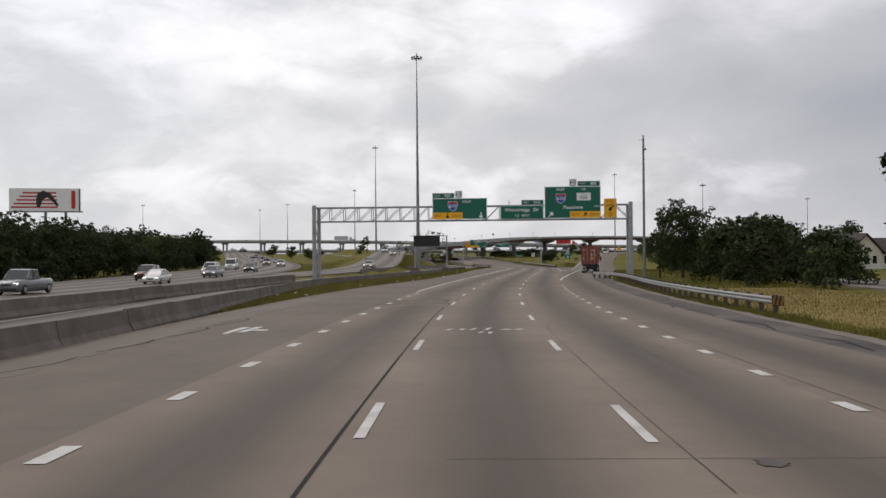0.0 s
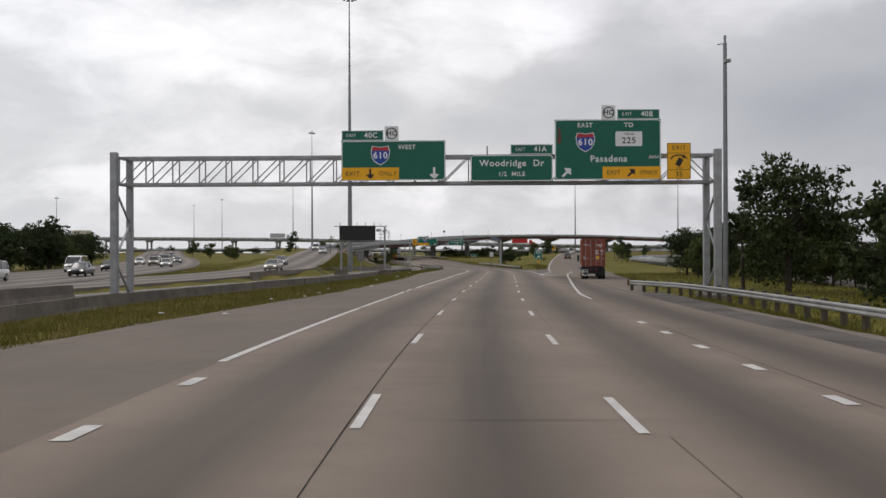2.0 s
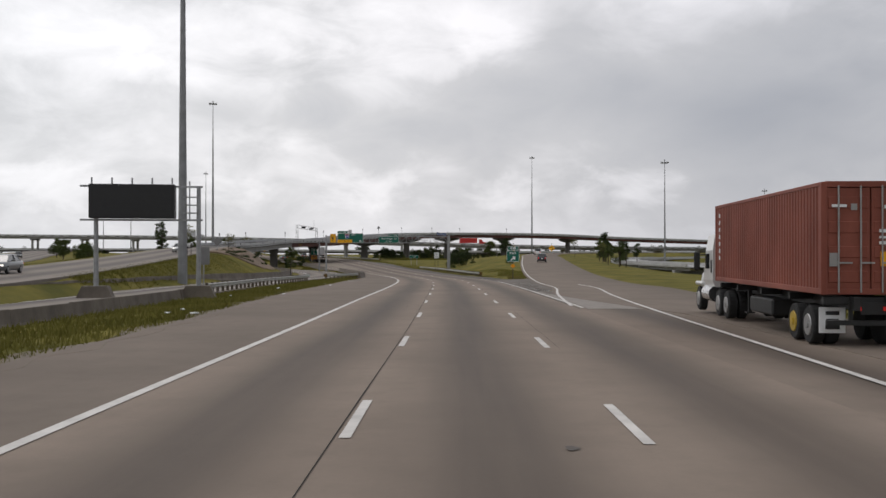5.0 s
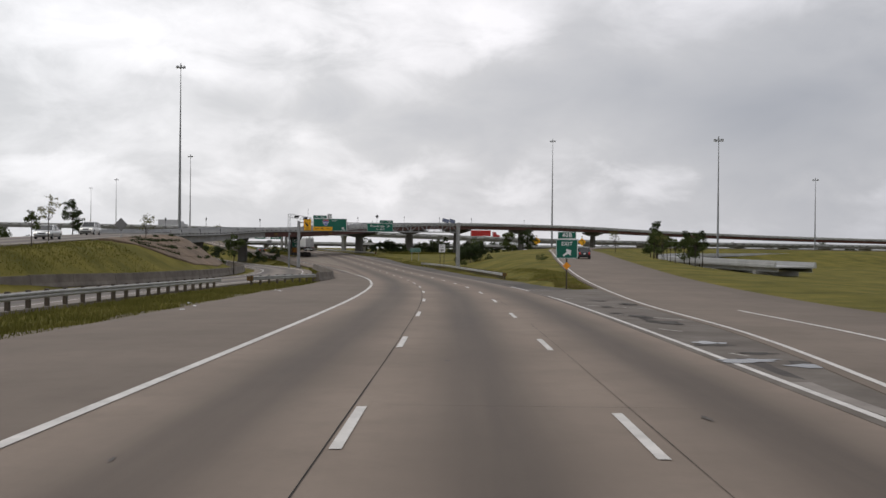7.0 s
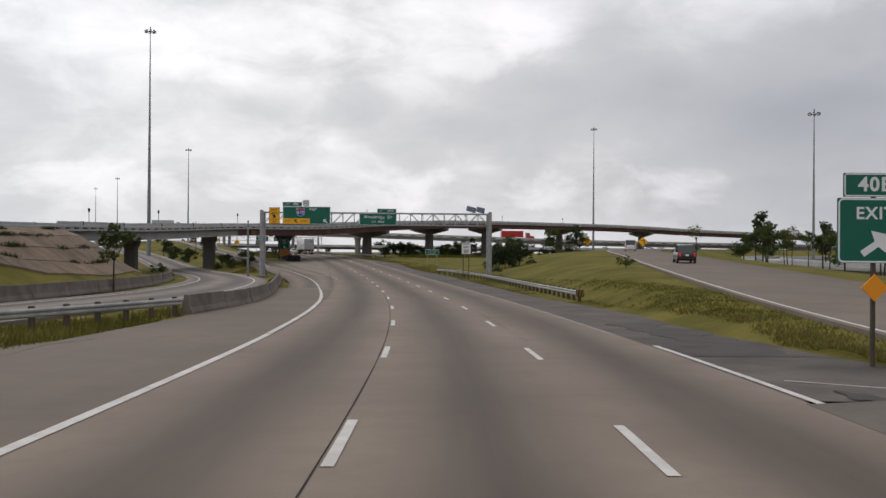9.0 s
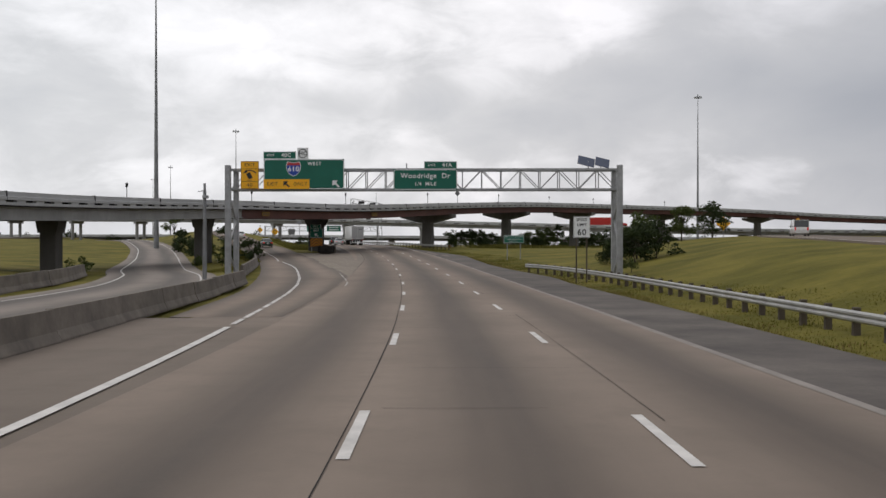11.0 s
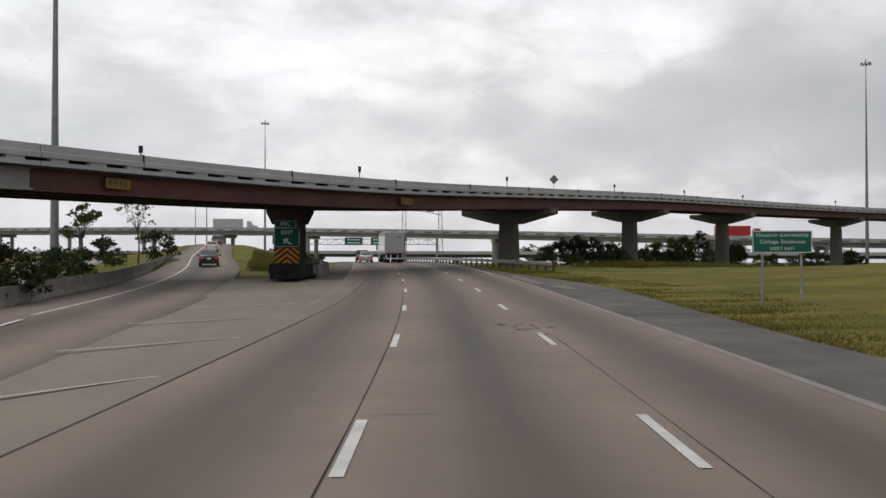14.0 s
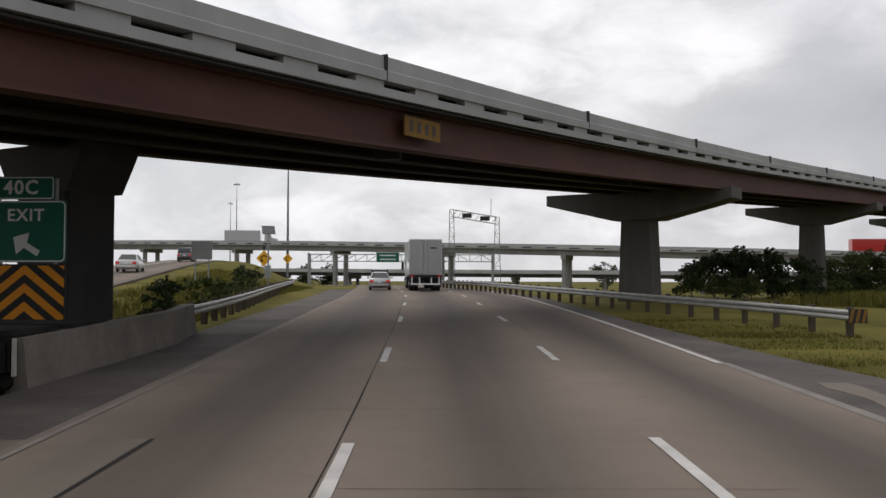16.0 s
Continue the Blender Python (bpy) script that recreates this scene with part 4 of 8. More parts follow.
# ---- flyover and far bridges ----
def deck_of(line, width, name, label, girder, girders, depth, rail_h=0.9, blocks=True, inner=None):
    """A bridge deck: slab, parapets with drain slots below, girders."""
    ob = thing(name, Matrix.Identity(4), label, "bridge")
    w = width / 2
    # slab, gutters and roadway edges coloured near-black as the shade behind the slots
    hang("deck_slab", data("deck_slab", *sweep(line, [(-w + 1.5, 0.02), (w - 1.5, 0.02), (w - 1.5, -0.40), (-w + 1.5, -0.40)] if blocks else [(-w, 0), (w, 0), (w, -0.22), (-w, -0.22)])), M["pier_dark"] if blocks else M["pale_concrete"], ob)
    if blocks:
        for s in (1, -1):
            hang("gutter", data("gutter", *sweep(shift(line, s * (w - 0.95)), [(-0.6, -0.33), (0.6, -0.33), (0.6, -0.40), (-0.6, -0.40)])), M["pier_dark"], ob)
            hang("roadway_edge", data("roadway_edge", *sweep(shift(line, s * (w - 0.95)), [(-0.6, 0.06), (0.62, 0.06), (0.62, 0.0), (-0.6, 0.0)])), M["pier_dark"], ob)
    for s, nm in ((1, "parapet"), (-1, "parapet")):
        e = shift(line, s * (w - 0.15))
        hang(nm, data(nm, *sweep(e, [(-0.2, 0.03), (-0.13, rail_h), (0.11, rail_h), (0.13, 0.32), (0.21, 0.27), (0.21, 0.03)] if s > 0 else [(-0.21, 0.03), (-0.21, 0.27), (-0.13, 0.32), (-0.11, rail_h), (0.13, rail_h), (0.2, 0.03)])), M["pale_concrete"], ob)
        if blocks:
            d = np.concatenate([[0], np.cumsum(np.linalg.norm(np.diff(e[:, :2], axis=0), axis=1))])
            q = 0.6
            while q < d[-1] - 2:
                ss = np.array([q, q + 0.6, q + 1.15])
                seg = np.stack([np.interp(ss, d, e[:, k]) for k in range(3)], 1)
                hang("edge_block", data("edge_block", *sweep(seg, [(-0.16, -0.17), (-0.16, 0.04), (0.14, 0.04), (0.14, -0.17)])), M["pale_concrete"], ob)
                q += 2.6
            # open joints between the cast lengths of parapet
            for q in np.arange(7.0, d[-1] - 2, 13.0):
                x, y, z = [np.interp(q, d, e[:, k]) for k in range(3)]
                i = min(len(e) - 2, max(1, int(np.searchsorted(d, q))))
                t = e[i + 1] - e[i - 1]
                jb = bmesh.new()
                box(jb, (0.02 * s, 0, rail_h / 2 + 0.03), (0.40, 0.03, rail_h + 0.01))
                part("parapet_joint", jb, M["pier_dark"], ob).matrix_basis = pose(x, y, z, 0, 0, math.degrees(math.atan2(t[1], t[0])) - 90)
            hang("drip_edge", data("drip_edge", *sweep(e, [(-0.22, -0.36), (-0.22, -0.14), (0.15, -0.14), (0.15, -0.36)] if s > 0 else [(-0.15, -0.36), (-0.15, -0.14), (0.22, -0.14), (0.22, -0.36)])), M["pale_concrete"], ob)
    if blocks:
        # sheet coloured near-black to stand for shade below the deck
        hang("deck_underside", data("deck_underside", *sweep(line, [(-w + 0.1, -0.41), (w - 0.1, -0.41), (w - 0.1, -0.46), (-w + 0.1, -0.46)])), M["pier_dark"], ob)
    for o in girders:
        g = shift(line, o, -0.44 if blocks else -0.22)
        # outer girder keeps its own colour; inner ones are painted darker as shade
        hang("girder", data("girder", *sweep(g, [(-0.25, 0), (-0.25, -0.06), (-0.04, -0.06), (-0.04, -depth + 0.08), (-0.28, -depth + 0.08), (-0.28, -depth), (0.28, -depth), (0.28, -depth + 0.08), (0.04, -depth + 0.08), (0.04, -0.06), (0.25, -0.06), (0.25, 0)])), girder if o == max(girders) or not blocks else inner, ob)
    return ob


def between(line, y0, y1):
    ys = line[:, 1]
    ends = [[np.interp(y, ys, line[:, k]) for k in range(3)] for y in (y0, y1)]
    return np.vstack([ends[0], line[(ys > y0 + 0.2) & (ys < y1 - 0.2)], ends[1]])


deck_of(between(FLY, 318, 386.5), 11.0, "flyover_deck", "pale concrete flyover span on grey girders", M["girder_grey"], (-1.2, 0.8, 2.8, 4.8), 1.06, inner=M["pier_dark"], rail_h=0.67)
red_span = between(FLY, 386.55, 615)
deck_of(red_span, 11.0, "flyover_deck", "curved flyover with pale parapet and red-brown steel girders", M["girder_red"], (-1.2, 0.8, 2.8, 4.8), 1.1, inner=M["girder_shaded"], rail_h=0.67)


def hammer_pier(x, y, top, base, turn, cap_len=11.2, label="concrete hammerhead pier under the flyover", tall=1.65):
    ob = thing("bridge_pier", pose(x, y, base, 0, 0, turn), label, "bridge pier", "flyover piers")
    h = top - base
    bm = bmesh.new()
    prism(bm, [(-1.05, 0), (1.05, 0), (0.85, h - tall), (-0.85, h - tall)], "y", -0.7, 0.7)
    part("column", bm, M["pier"], ob)
    bm = bmesh.new()
    c = cap_len / 2
    prism(bm, [(-c, h - 0.62), (-1.3, h - tall), (1.3, h - tall), (c, h - 0.62), (c, h), (-c, h)], "y", -0.9, 0.9)
    bmesh.ops.bevel(bm, geom=bm.edges[:], offset=0.03, segments=1, affect="EDGES")
    part("pier_cap", bm, M["pier"], ob)
    return ob


def fly_at(y):
    i = int(np.argmin(abs(FLY[:, 1] - y)))
    d = FLY[i + 1] - FLY[i - 1]
    return FLY[i], math.degrees(math.atan2(d[1], d[0])) - 90


for y in (447.5, 479, 505, 538, 566):
    p, a = fly_at(y)
    g = gz(p[0], p[1]) - 0.3
    hammer_pier(p[0], p[1], p[2] - 1.44, g, a)


def block_pier(x, y, top, base, turn, w, d, label, arms=True, mat="pier", reach=4.4):
    ob = thing("bridge_pier", pose(x, y, base, 0, 0, turn), label, "bridge pier", "flyover piers")
    h = top - base
    bm = bmesh.new()
    box(bm, (0, 0, h / 2 - 0.4), (w, d, h - 0.8), 0.08)
    part("column", bm, M[mat], ob)
    bm = bmesh.new()
    prism(bm, [(-reach if arms else -w / 2 - 0.3, h - 0.25), (-w / 2 - 0.1, h - 1.2), (w / 2 + 0.1, h - 1.2), (reach if arms else w / 2 + 0.3, h - 0.25), (reach if arms else w / 2 + 0.3, h), (-reach if arms else -w / 2 - 0.3, h)], "y", -d / 2 - 0.1, d / 2 + 0.1)
    part("pier_cap", bm, M[mat], ob)
    return ob


p, a = fly_at(414.5)
# this pier's colour carries the shade cast by the deck above
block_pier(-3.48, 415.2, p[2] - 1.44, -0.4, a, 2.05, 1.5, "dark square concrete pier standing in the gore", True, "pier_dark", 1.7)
for x, y in ((-13.3, 386), (-17.6, 352)):
    p, a = fly_at(y)
    block_pier(x, y, p[2] - 1.42, gz(x, y) - 0.3, a, 1.9 if y > 360 else 1.6, 1.2, "grey concrete pier under the flyover's concrete spans", False)

# abutment with its paved slope
bm = bmesh.new()
pr, pa = fly_at(318)
box(bm, (0, 0, -1.3), (10.4, 1.2, 3.0), 0.05, pose(pr[0], pr[1] + 0.4, pr[2], 0, 0, pa))
tagged(part("abutment", bm, M["girder_grey"]), "grey concrete abutment at the end of the embankment", "abutment", kind="structure")


def paved_slope():
    """Concrete panels down the side and nose of the embankment, laid on the ground."""
    ob = thing("paved_slope", Matrix.Identity(4), "brown weathered concrete panels paving the embankment slope", "paved slope", kind="structure")
    top = [(np.interp(y, FLY[:, 1], FLY[:, 0]) + 5.0, y) for y in np.arange(276, 321, 4.0)] + [(-17.5, 322.5), (-22, 323)]
    foot = [(np.interp(t[1], [276, 284, 292, 305, 316], [-13.5, -9.5, -7.6, -6.6, -7.6]), t[1]) for t in top[:-2]] + [(-13.5, 333), (-24, 335)]
    top, foot = np.array(top), np.array(foot)
    for i in range(len(top) - 1):
        for k in range(5):
            a, b = k / 5 + 0.006, (k + 1) / 5 - 0.006
            q = [top[i] * (1 - a) + foot[i] * a, top[i + 1] * (1 - a) + foot[i + 1] * a, top[i + 1] * (1 - b) + foot[i + 1] * b, top[i] * (1 - b) + foot[i] * b]
            lift = 0.16 + random.uniform(0, 0.03)
            q = [np.array([p[0], p[1] + (0.04 if j in (0, 3) else -0.04), gz(p[0], p[1]) + lift]) for j, p in enumerate(q)]
            lowq = [p - np.array([0, 0, 0.3]) for p in q]
            hang("slope_panel", data("slope_panel", q + lowq, [(0, 1, 2, 3), (4, 7, 6, 5), (0, 4, 5, 1), (1, 5, 6, 2), (2, 6, 7, 3), (3, 7, 4, 0)]), M["slope"], ob)


paved_slope()

BRIDGE_2 = smooth_line([(-420, 700, 13.0), (-240, 660, 12.4), (-120, 630, 11.3), (-73, 619, 10.6), (-46, 612, 10.0), (1.6, 598, 8.65), (45, 592, 7.4), (88, 594, 6.2), (150, 606, 5.4), (260, 640, 5.0), (420, 700, 4.8)], 6.0)
deck_of(BRIDGE_2, 9.0, "far_bridge", "long pale concrete viaduct crossing behind the flyover", M["girder_grey"], (-3.4, 0, 3.4), 1.1, blocks=False)
BRIDGE_3 = smooth_line([(-420, 760, 5.2), (-120, 690, 4.6), (-30, 668, 4.0), (60, 660, 3.4), (170, 672, 3.0), (420, 760, 2.6)], 8.0)
deck_of(BRIDGE_3, 12.0, "far_bridge", "low grey viaduct far behind the flyover", M["pier"], (-4.5, 0, 4.5), 1.0, blocks=False)


def bent(x, y, top, base, turn, r=0.55, n=2, span=5.0):
    ob = thing("viaduct_bent", pose(x, y, base, 0, 0, turn), "grey concrete bent under the far viaduct", "bridge pier", "viaduct bents")
    h = top - base
    bm = bmesh.new()
    box(bm, (0, 0, h - 0.45), (span + 3.0, 1.1, 0.9), 0.06)
    part("bent_cap", bm, M["girder_grey"], ob)
    for k in range(n):
        bm = bmesh.new()
        x0 = (k - (n - 1) / 2) * span / max(1, n - 1)
        rod(bm, (x0, 0, 0), (x0, 0, h - 0.8), r, sides=14)
        part("column", bm, M["girder_grey"], ob)
    return ob


def bents_along(line, spacing, depth, r, lo=-2.2, start=0.0):
    d = np.concatenate([[0], np.cumsum(np.linalg.norm(np.diff(line[:, :2], axis=0), axis=1))])
    s = start
    while s < d[-1]:
        i = min(len(line) - 2, max(1, int(np.searchsorted(d, s))))
        x, y, z = [np.interp(s, d, line[:, k]) for k in range(3)]
        t = line[i + 1] - line[i - 1]
        bent(x, y, z - depth, lo, math.degrees(math.atan2(t[1], t[0])) - 90, r)
        s += spacing


LOW_ROAD = smooth_line([(84, 318, -0.3), (81, 352, 0.0), (84, 375, 0.2), (97, 412, 0.5), (125, 450, 0.7), (190, 482, 0.9), (320, 510, 1.0)], 5.0)
deck_of(LOW_ROAD, 7.5, "low_viaduct", "low pale viaduct with a dark hollow beneath it", M["girder_grey"], (-3.0, 3.0), 0.7, 0.7, blocks=False)
bents_along(LOW_ROAD, 15.0, 0.92, 0.4, -4.0, start=6.0)
bents_along(BRIDGE_2, 28.5, 1.32, 0.6, start=11.0)
bents_along(BRIDGE_3, 26.0, 1.22, 0.55, -2.5, start=5.0)
# dark drain slots along the far viaduct's parapet
far = [o for o in bpy.data.objects if o.name.startswith("far_bridge") and o.parent is None][0]
edge2 = shift(BRIDGE_2, 4.55)
slot_bm = bmesh.new()
box(slot_bm, (0, 0, 0), (0.05, 2.2, 0.22))
slot_me = bpy.data.meshes.new("drain_slot")
slot_bm.to_mesh(slot_me)
slot_bm.free()
slot_me.materials.append(M["crack"])
run2 = np.concatenate([[0], np.cumsum(np.linalg.norm(np.diff(edge2[:, :2], axis=0), axis=1))])
for q in np.arange(150, run2[-1] - 150, 5.2):
    x, y, z = [np.interp(q, run2, edge2[:, k]) for k in range(3)]
    i = min(len(edge2) - 2, int(np.searchsorted(run2, q)))
    t = edge2[i + 1] - edge2[i - 1]
    hang("drain_slot", slot_me, None, far).matrix_basis = pose(x, y, z + 0.16, 0, 0, math.degrees(math.atan2(t[1], t[0])) - 90)

# ---- signs ----
_letters = {}


def letters(text, size, material, parent, x, z, y=-0.03, name="lettering", align="CENTER", bold=0.0):
    """Words as a thin mesh on a sign's face, which looks towards -y."""
    key = (text, size, align, bold)
    if key not in _letters:
        cu = bpy.data.curves.new("lettering", "FONT")
        cu.body, cu.size, cu.align_x, cu.align_y = text, size, align, "CENTER"
        cu.extrude, cu.offset, cu.space_character = 0.004, bold, 1.12
        cu.resolution_u = 3
        tmp = bpy.data.objects.new("lettering", cu)
        scene.collection.objects.link(tmp)
        me = bpy.data.meshes.new_from_object(tmp.evaluated_get(bpy.context.evaluated_depsgraph_get()))
        bpy.data.objects.remove(tmp)
        bpy.data.curves.remove(cu)
        _letters[key] = me
    me = _letters[key].copy()
    me.materials.clear()
    ob = hang(name, me, material, parent)
    ob.matrix_basis = pose(x, y, z, 90, 0, 0)
    return ob


def rounded(w, h, r, n=4):
    pts = []
    for cx, cz, a0 in ((w / 2 - r, h / 2 - r, 0), (-w / 2 + r, h / 2 - r, 90), (-w / 2 + r, -h / 2 + r, 180), (w / 2 - r, -h / 2 + r, 270)):
        for k in range(n + 1):
            a = radians(a0 + 90 * k / n)
            pts.append((cx + r * math.cos(a), cz + r * math.sin(a)))
    return pts


def plate(name, x, z, w, h, material, parent, y0=0.0, thick=0.02, r=0.06, label=""):
    """A rounded plate in the sign's plane; its face stands at -y0 - thick."""
    bm = bmesh.new()
    prism(bm, [(x + a, z + b) for a, b in rounded(w, h, min(r, w / 2.01, h / 2.01))], "y", -y0 - thick, -y0)
    return part(name, bm, material, parent, label)


def bordered(name, x, z, w, h, material, parent, border="white", line=0.05, r=0.18, label=""):
    """A sign panel with its border line."""
    ob = plate(name, x, z, w, h, material, parent, 0.0, 0.05, 0.02, label)
    bm = bmesh.new()
    out, inn = rounded(w - 0.02, h - 0.02, r), rounded(w - 0.02 - 2 * line, h - 0.02 - 2 * line, max(0.01, r - line))
    a = [bm.verts.new((x + p[0], -0.054, z + p[1])) for p in out]
    b = [bm.verts.new((x + p[0], -0.054, z + p[1])) for p in inn]
    n = len(a)
    for i in range(n):
        bm.faces.new((a[i], b[i], b[(i + 1) % n], a[(i + 1) % n]))
    bmesh.ops.recalc_face_normals(bm, faces=bm.faces[:])
    part("border", bm, M[border], ob)
    return ob


def arrow(x, z, size, turn, material, parent, y=0.056, name="arrow"):
    """A lane arrow; turn 0 points up, positive turns it to the right."""
    base = [(-0.10, -0.5), (0.10, -0.5), (0.10, 0.02), (0.42, 0.12), (0.0, 0.5), (-0.42, 0.12), (-0.10, 0.02)]
    a = radians(-turn)
    bm = bmesh.new()
    prism(bm, [(x + size * (p * math.cos(a) - q * math.sin(a)), z + size * (p * math.sin(a) + q * math.cos(a))) for p, q in base], "y", -y - 0.006, -y)
    return part(name, bm, material, parent)


def shield(x, z, s, number, parent):
    """A blue and red route shield."""
    def outline(k):
        pts = [(-0.42, 0.47), (0, 0.40), (0.42, 0.47), (0.50, 0.18), (0.44, -0.16), (0.28, -0.38), (0.0, -0.54), (-0.28, -0.38), (-0.44, -0.16), (-0.50, 0.18)]
        return [(x + s * k * p, z + s * k * q) for p, q in pts]
    bm = bmesh.new()
    prism(bm, outline(1.0), "y", -0.066, -0.052)
    ob = part("route_shield", bm, M["white"], parent, "blue and red route shield with white number")
    bm = bmesh.new()
    prism(bm, outline(0.92), "y", -0.070, -0.060)
    part("shield_field", bm, M["blue"], ob)
    bm = bmesh.new()
    prism(bm, [(x + s * p, z + s * q) for p, q in ((-0.385, 0.425), (0, 0.365), (0.385, 0.425), (0.45, 0.22), (-0.45, 0.22))], "y", -0.074, -0.064)
    part("shield_crown", bm, M["red"], ob)
    letters(number, s * 0.46, M["white"], ob, x, z - 0.04 * s, -0.074, "number", bold=0.012)
    return ob


def tab(x, z, w, h, words, number, parent):
    ob = bordered("exit_tab", x, z, w, h, M["green"], parent, line=0.03, r=0.06, label="green exit number tab")
    letters(words, h * 0.46, M["white"], ob, x - w * 0.27, z, -0.058)
    letters(number, h * 0.72, M["white"], ob, x + w * 0.20, z, -0.058, "number", bold=0.01)
    return ob


def county_badge(x, z, s, parent):
    ob = plate("county_badge", x, z, s, s * 1.05, M["white"], parent, 0.0, 0.04, 0.06, "white square badge with a black ring")
    bm = bmesh.new()
    n = 20
    o = [bm.verts.new((x + s * 0.42 * math.cos(2 * math.pi * k / n), -0.044, z + s * 0.42 * math.sin(2 * math.pi * k / n))) for k in range(n)]
    i = [bm.verts.new((x + s * 0.35 * math.cos(2 * math.pi * k / n), -0.044, z + s * 0.35 * math.sin(2 * math.pi * k / n))) for k in range(n)]
    for k in range(n):
        bm.faces.new((o[k], o[(k + 1) % n], i[(k + 1) % n], i[k]))
    part("ring", bm, M["black"], ob)
    letters("HC", s * 0.46, M["black"], ob, x, z, -0.046, bold=0.008)
    return ob


def exit_only(x, z, w, h, turn, parent):
    ob = plate("exit_only_strip", x, z, w, h, M["yellow"], parent, 0.05, 0.008, 0.02, "yellow strip with black words")
    letters("EXIT", h * 0.50, M["black"], ob, x - w * 0.31, z, -0.062)
    letters("ONLY", h * 0.50, M["black"], ob, x + w * 0.30, z, -0.062)
    arrow(x - 0.01, z, h * 0.82, turn, M["black"], ob, 0.060)
    return ob


def rollover(x, z, w, h, speed, mirror, parent):
    """The tipping-truck advisory with its speed."""
    ob = bordered("advisory_panel", x, z, w, h, M["yellow"], parent, "black", 0.025, 0.08, "yellow tipping truck advisory")
    letters("EXIT", h * 0.17, M["black"], ob, x, z + h * 0.36, -0.058)
    letters(speed, h * 0.19, M["black"], ob, x, z - h * 0.365, -0.058, "number")
    for q in (0.22, -0.24):
        plate("rule", x, z + h * q, w - 0.08, 0.025, M["black"], ob, 0.05, 0.008, 0.005)
    k = -1 if mirror else 1
    bm = bmesh.new()
    pts = [(x + k * w * 0.36 * math.cos(radians(a)) * 1.0, z + h * 0.02 + h * 0.145 * math.sin(radians(a))) for a in range(165, 30, -15)]
    for a, b in zip(pts[:-1], pts[1:]):
        bar(bm, (a[0], -0.058, a[1]), (b[0], -0.058, b[1]), 0.02, 0.07)
    tip = pts[-1]
    prism(bm, [(tip[0] - k * 0.10, tip[1] + 0.14), (tip[0] + k * 0.16, tip[1] - 0.12), (tip[0] - k * 0.18, tip[1] - 0.06)], "y", -0.064, -0.054)
    box(bm, (0, 0, 0), (0.30, 0.012, 0.46), 0, pose(x + k * 0.02, -0.058, z - h * 0.03, 0, k * 28, 0))
    box(bm, (x + k * 0.02, -0.058, z - h * 0.19), (0.36, 0.012, 0.03))
    part("tipping_truck_symbol", bm, M["black"], ob)
    return ob


def truss(ob, x0, x1, z0, z1, depth, bays, y=0.6):
    """A box truss between two posts."""
    for yy in (y, y + depth):
        for z in (z0, z1):
            bm = bmesh.new()
            bar(bm, (x0, yy, z), (x1, yy, z), 0.15, 0.15)
            part("chord", bm, M["steel"], ob)
    step = (x1 - x0) / bays
    vert, diag = bmesh.new(), bmesh.new()
    bar(vert, (0, 0, z0), (0, 0, z1), 0.07, 0.07)
    bar(diag, (0, 0, z0), (step, 0, z1), 0.06, 0.06)
    vm, dm, cm = (bpy.data.meshes.new(n) for n in ("vertical_brace", "diagonal_brace", "cross_brace"))
    vert.to_mesh(vm), diag.to_mesh(dm)
    cb = bmesh.new()
    bar(cb, (0, 0, 0), (step, depth, 0), 0.05, 0.05)
    cb.to_mesh(cm)
    for q in (vert, diag, cb):
        q.free()
    for k in range(bays):
        for yy in (y, y + depth):
            hang("vertical_brace", vm, M["steel"], ob).matrix_basis = pose(x0 + k * step, yy, 0)
            d = hang("diagonal_brace", dm, M["steel"], ob)
            d.matrix_basis = pose(x0 + k * step, yy, 0) if k % 2 == 0 or k < bays / 2 else pose(x0 + (k + 1) * step, yy, 0) @ Matrix.Diagonal((-1, 1, 1, 1))
        for z in (z0, z1):
            hang("cross_brace", cm, M["steel"], ob).matrix_basis = pose(x0 + k * step, y, z)


def gantry(m, x0, x1, base0, base1, z0, z1, bays, label):
    ob = thing("sign_gantry", m, label, "sign gantry")
    truss(ob, x0, x1, z0, z1, 1.3, bays)
    for x, b in ((x0, base0), (x1, base1)):
        for yy, tall, w in ((-0.2, 0.25, 0.40), (2.3, 0.15, 0.36)):
            bm = bmesh.new()
            box(bm, (x, yy, (b + z1 + tall) / 2), (w, w, z1 + tall - b), 0.03)
            part("post", bm, M["steel"], ob)
        bm = bmesh.new()
        n = 3
        for k in range(n):
            za, zb = b + 0.6 + k * (z0 - b - 0.8) / n, b + 0.6 + (k + 1) * (z0 - b - 0.8) / n
            bar(bm, (x, -0.2, za if k % 2 else zb), (x, 2.3, zb if k % 2 else za), 0.10, 0.10)
        part("post_brace", bm, M["steel"], ob)
        bm = bmesh.new()
        box(bm, (x, 1.05, b + 0.15), (1.1, 3.6, 0.7), 0.05)
        part("footing", bm, M["barrier"], ob)
        for z in (z0, z1):
            bm = bmesh.new()
            bar(bm, (x, -0.2, z), (x, 2.3, z), 0.14, 0.14)
            part("end_beam", bm, M["steel"], ob)
    return ob


def hangers(ob, xs, z0, z1):
    for x in xs:
        bm = bmesh.new()
        bar(bm, (x, 0.10, z0), (x, 0.10, z1), 0.08, 0.12)
        part("mounting_post", bm, M["steel"], ob)


G1 = pose(0, 102.3, 0.82, 0, 0, -3.6)
g = gantry(G1, -15.75, 18.9, -0.75, -0.65, 6.35, 7.9, 22, "grey steel truss sign gantry spanning the freeway")


def on(m, x, z):
    return m @ pose(x, 0, z)


def sign(m, label, name="overhead_sign"):
    return thing(name, m, label, "road sign")


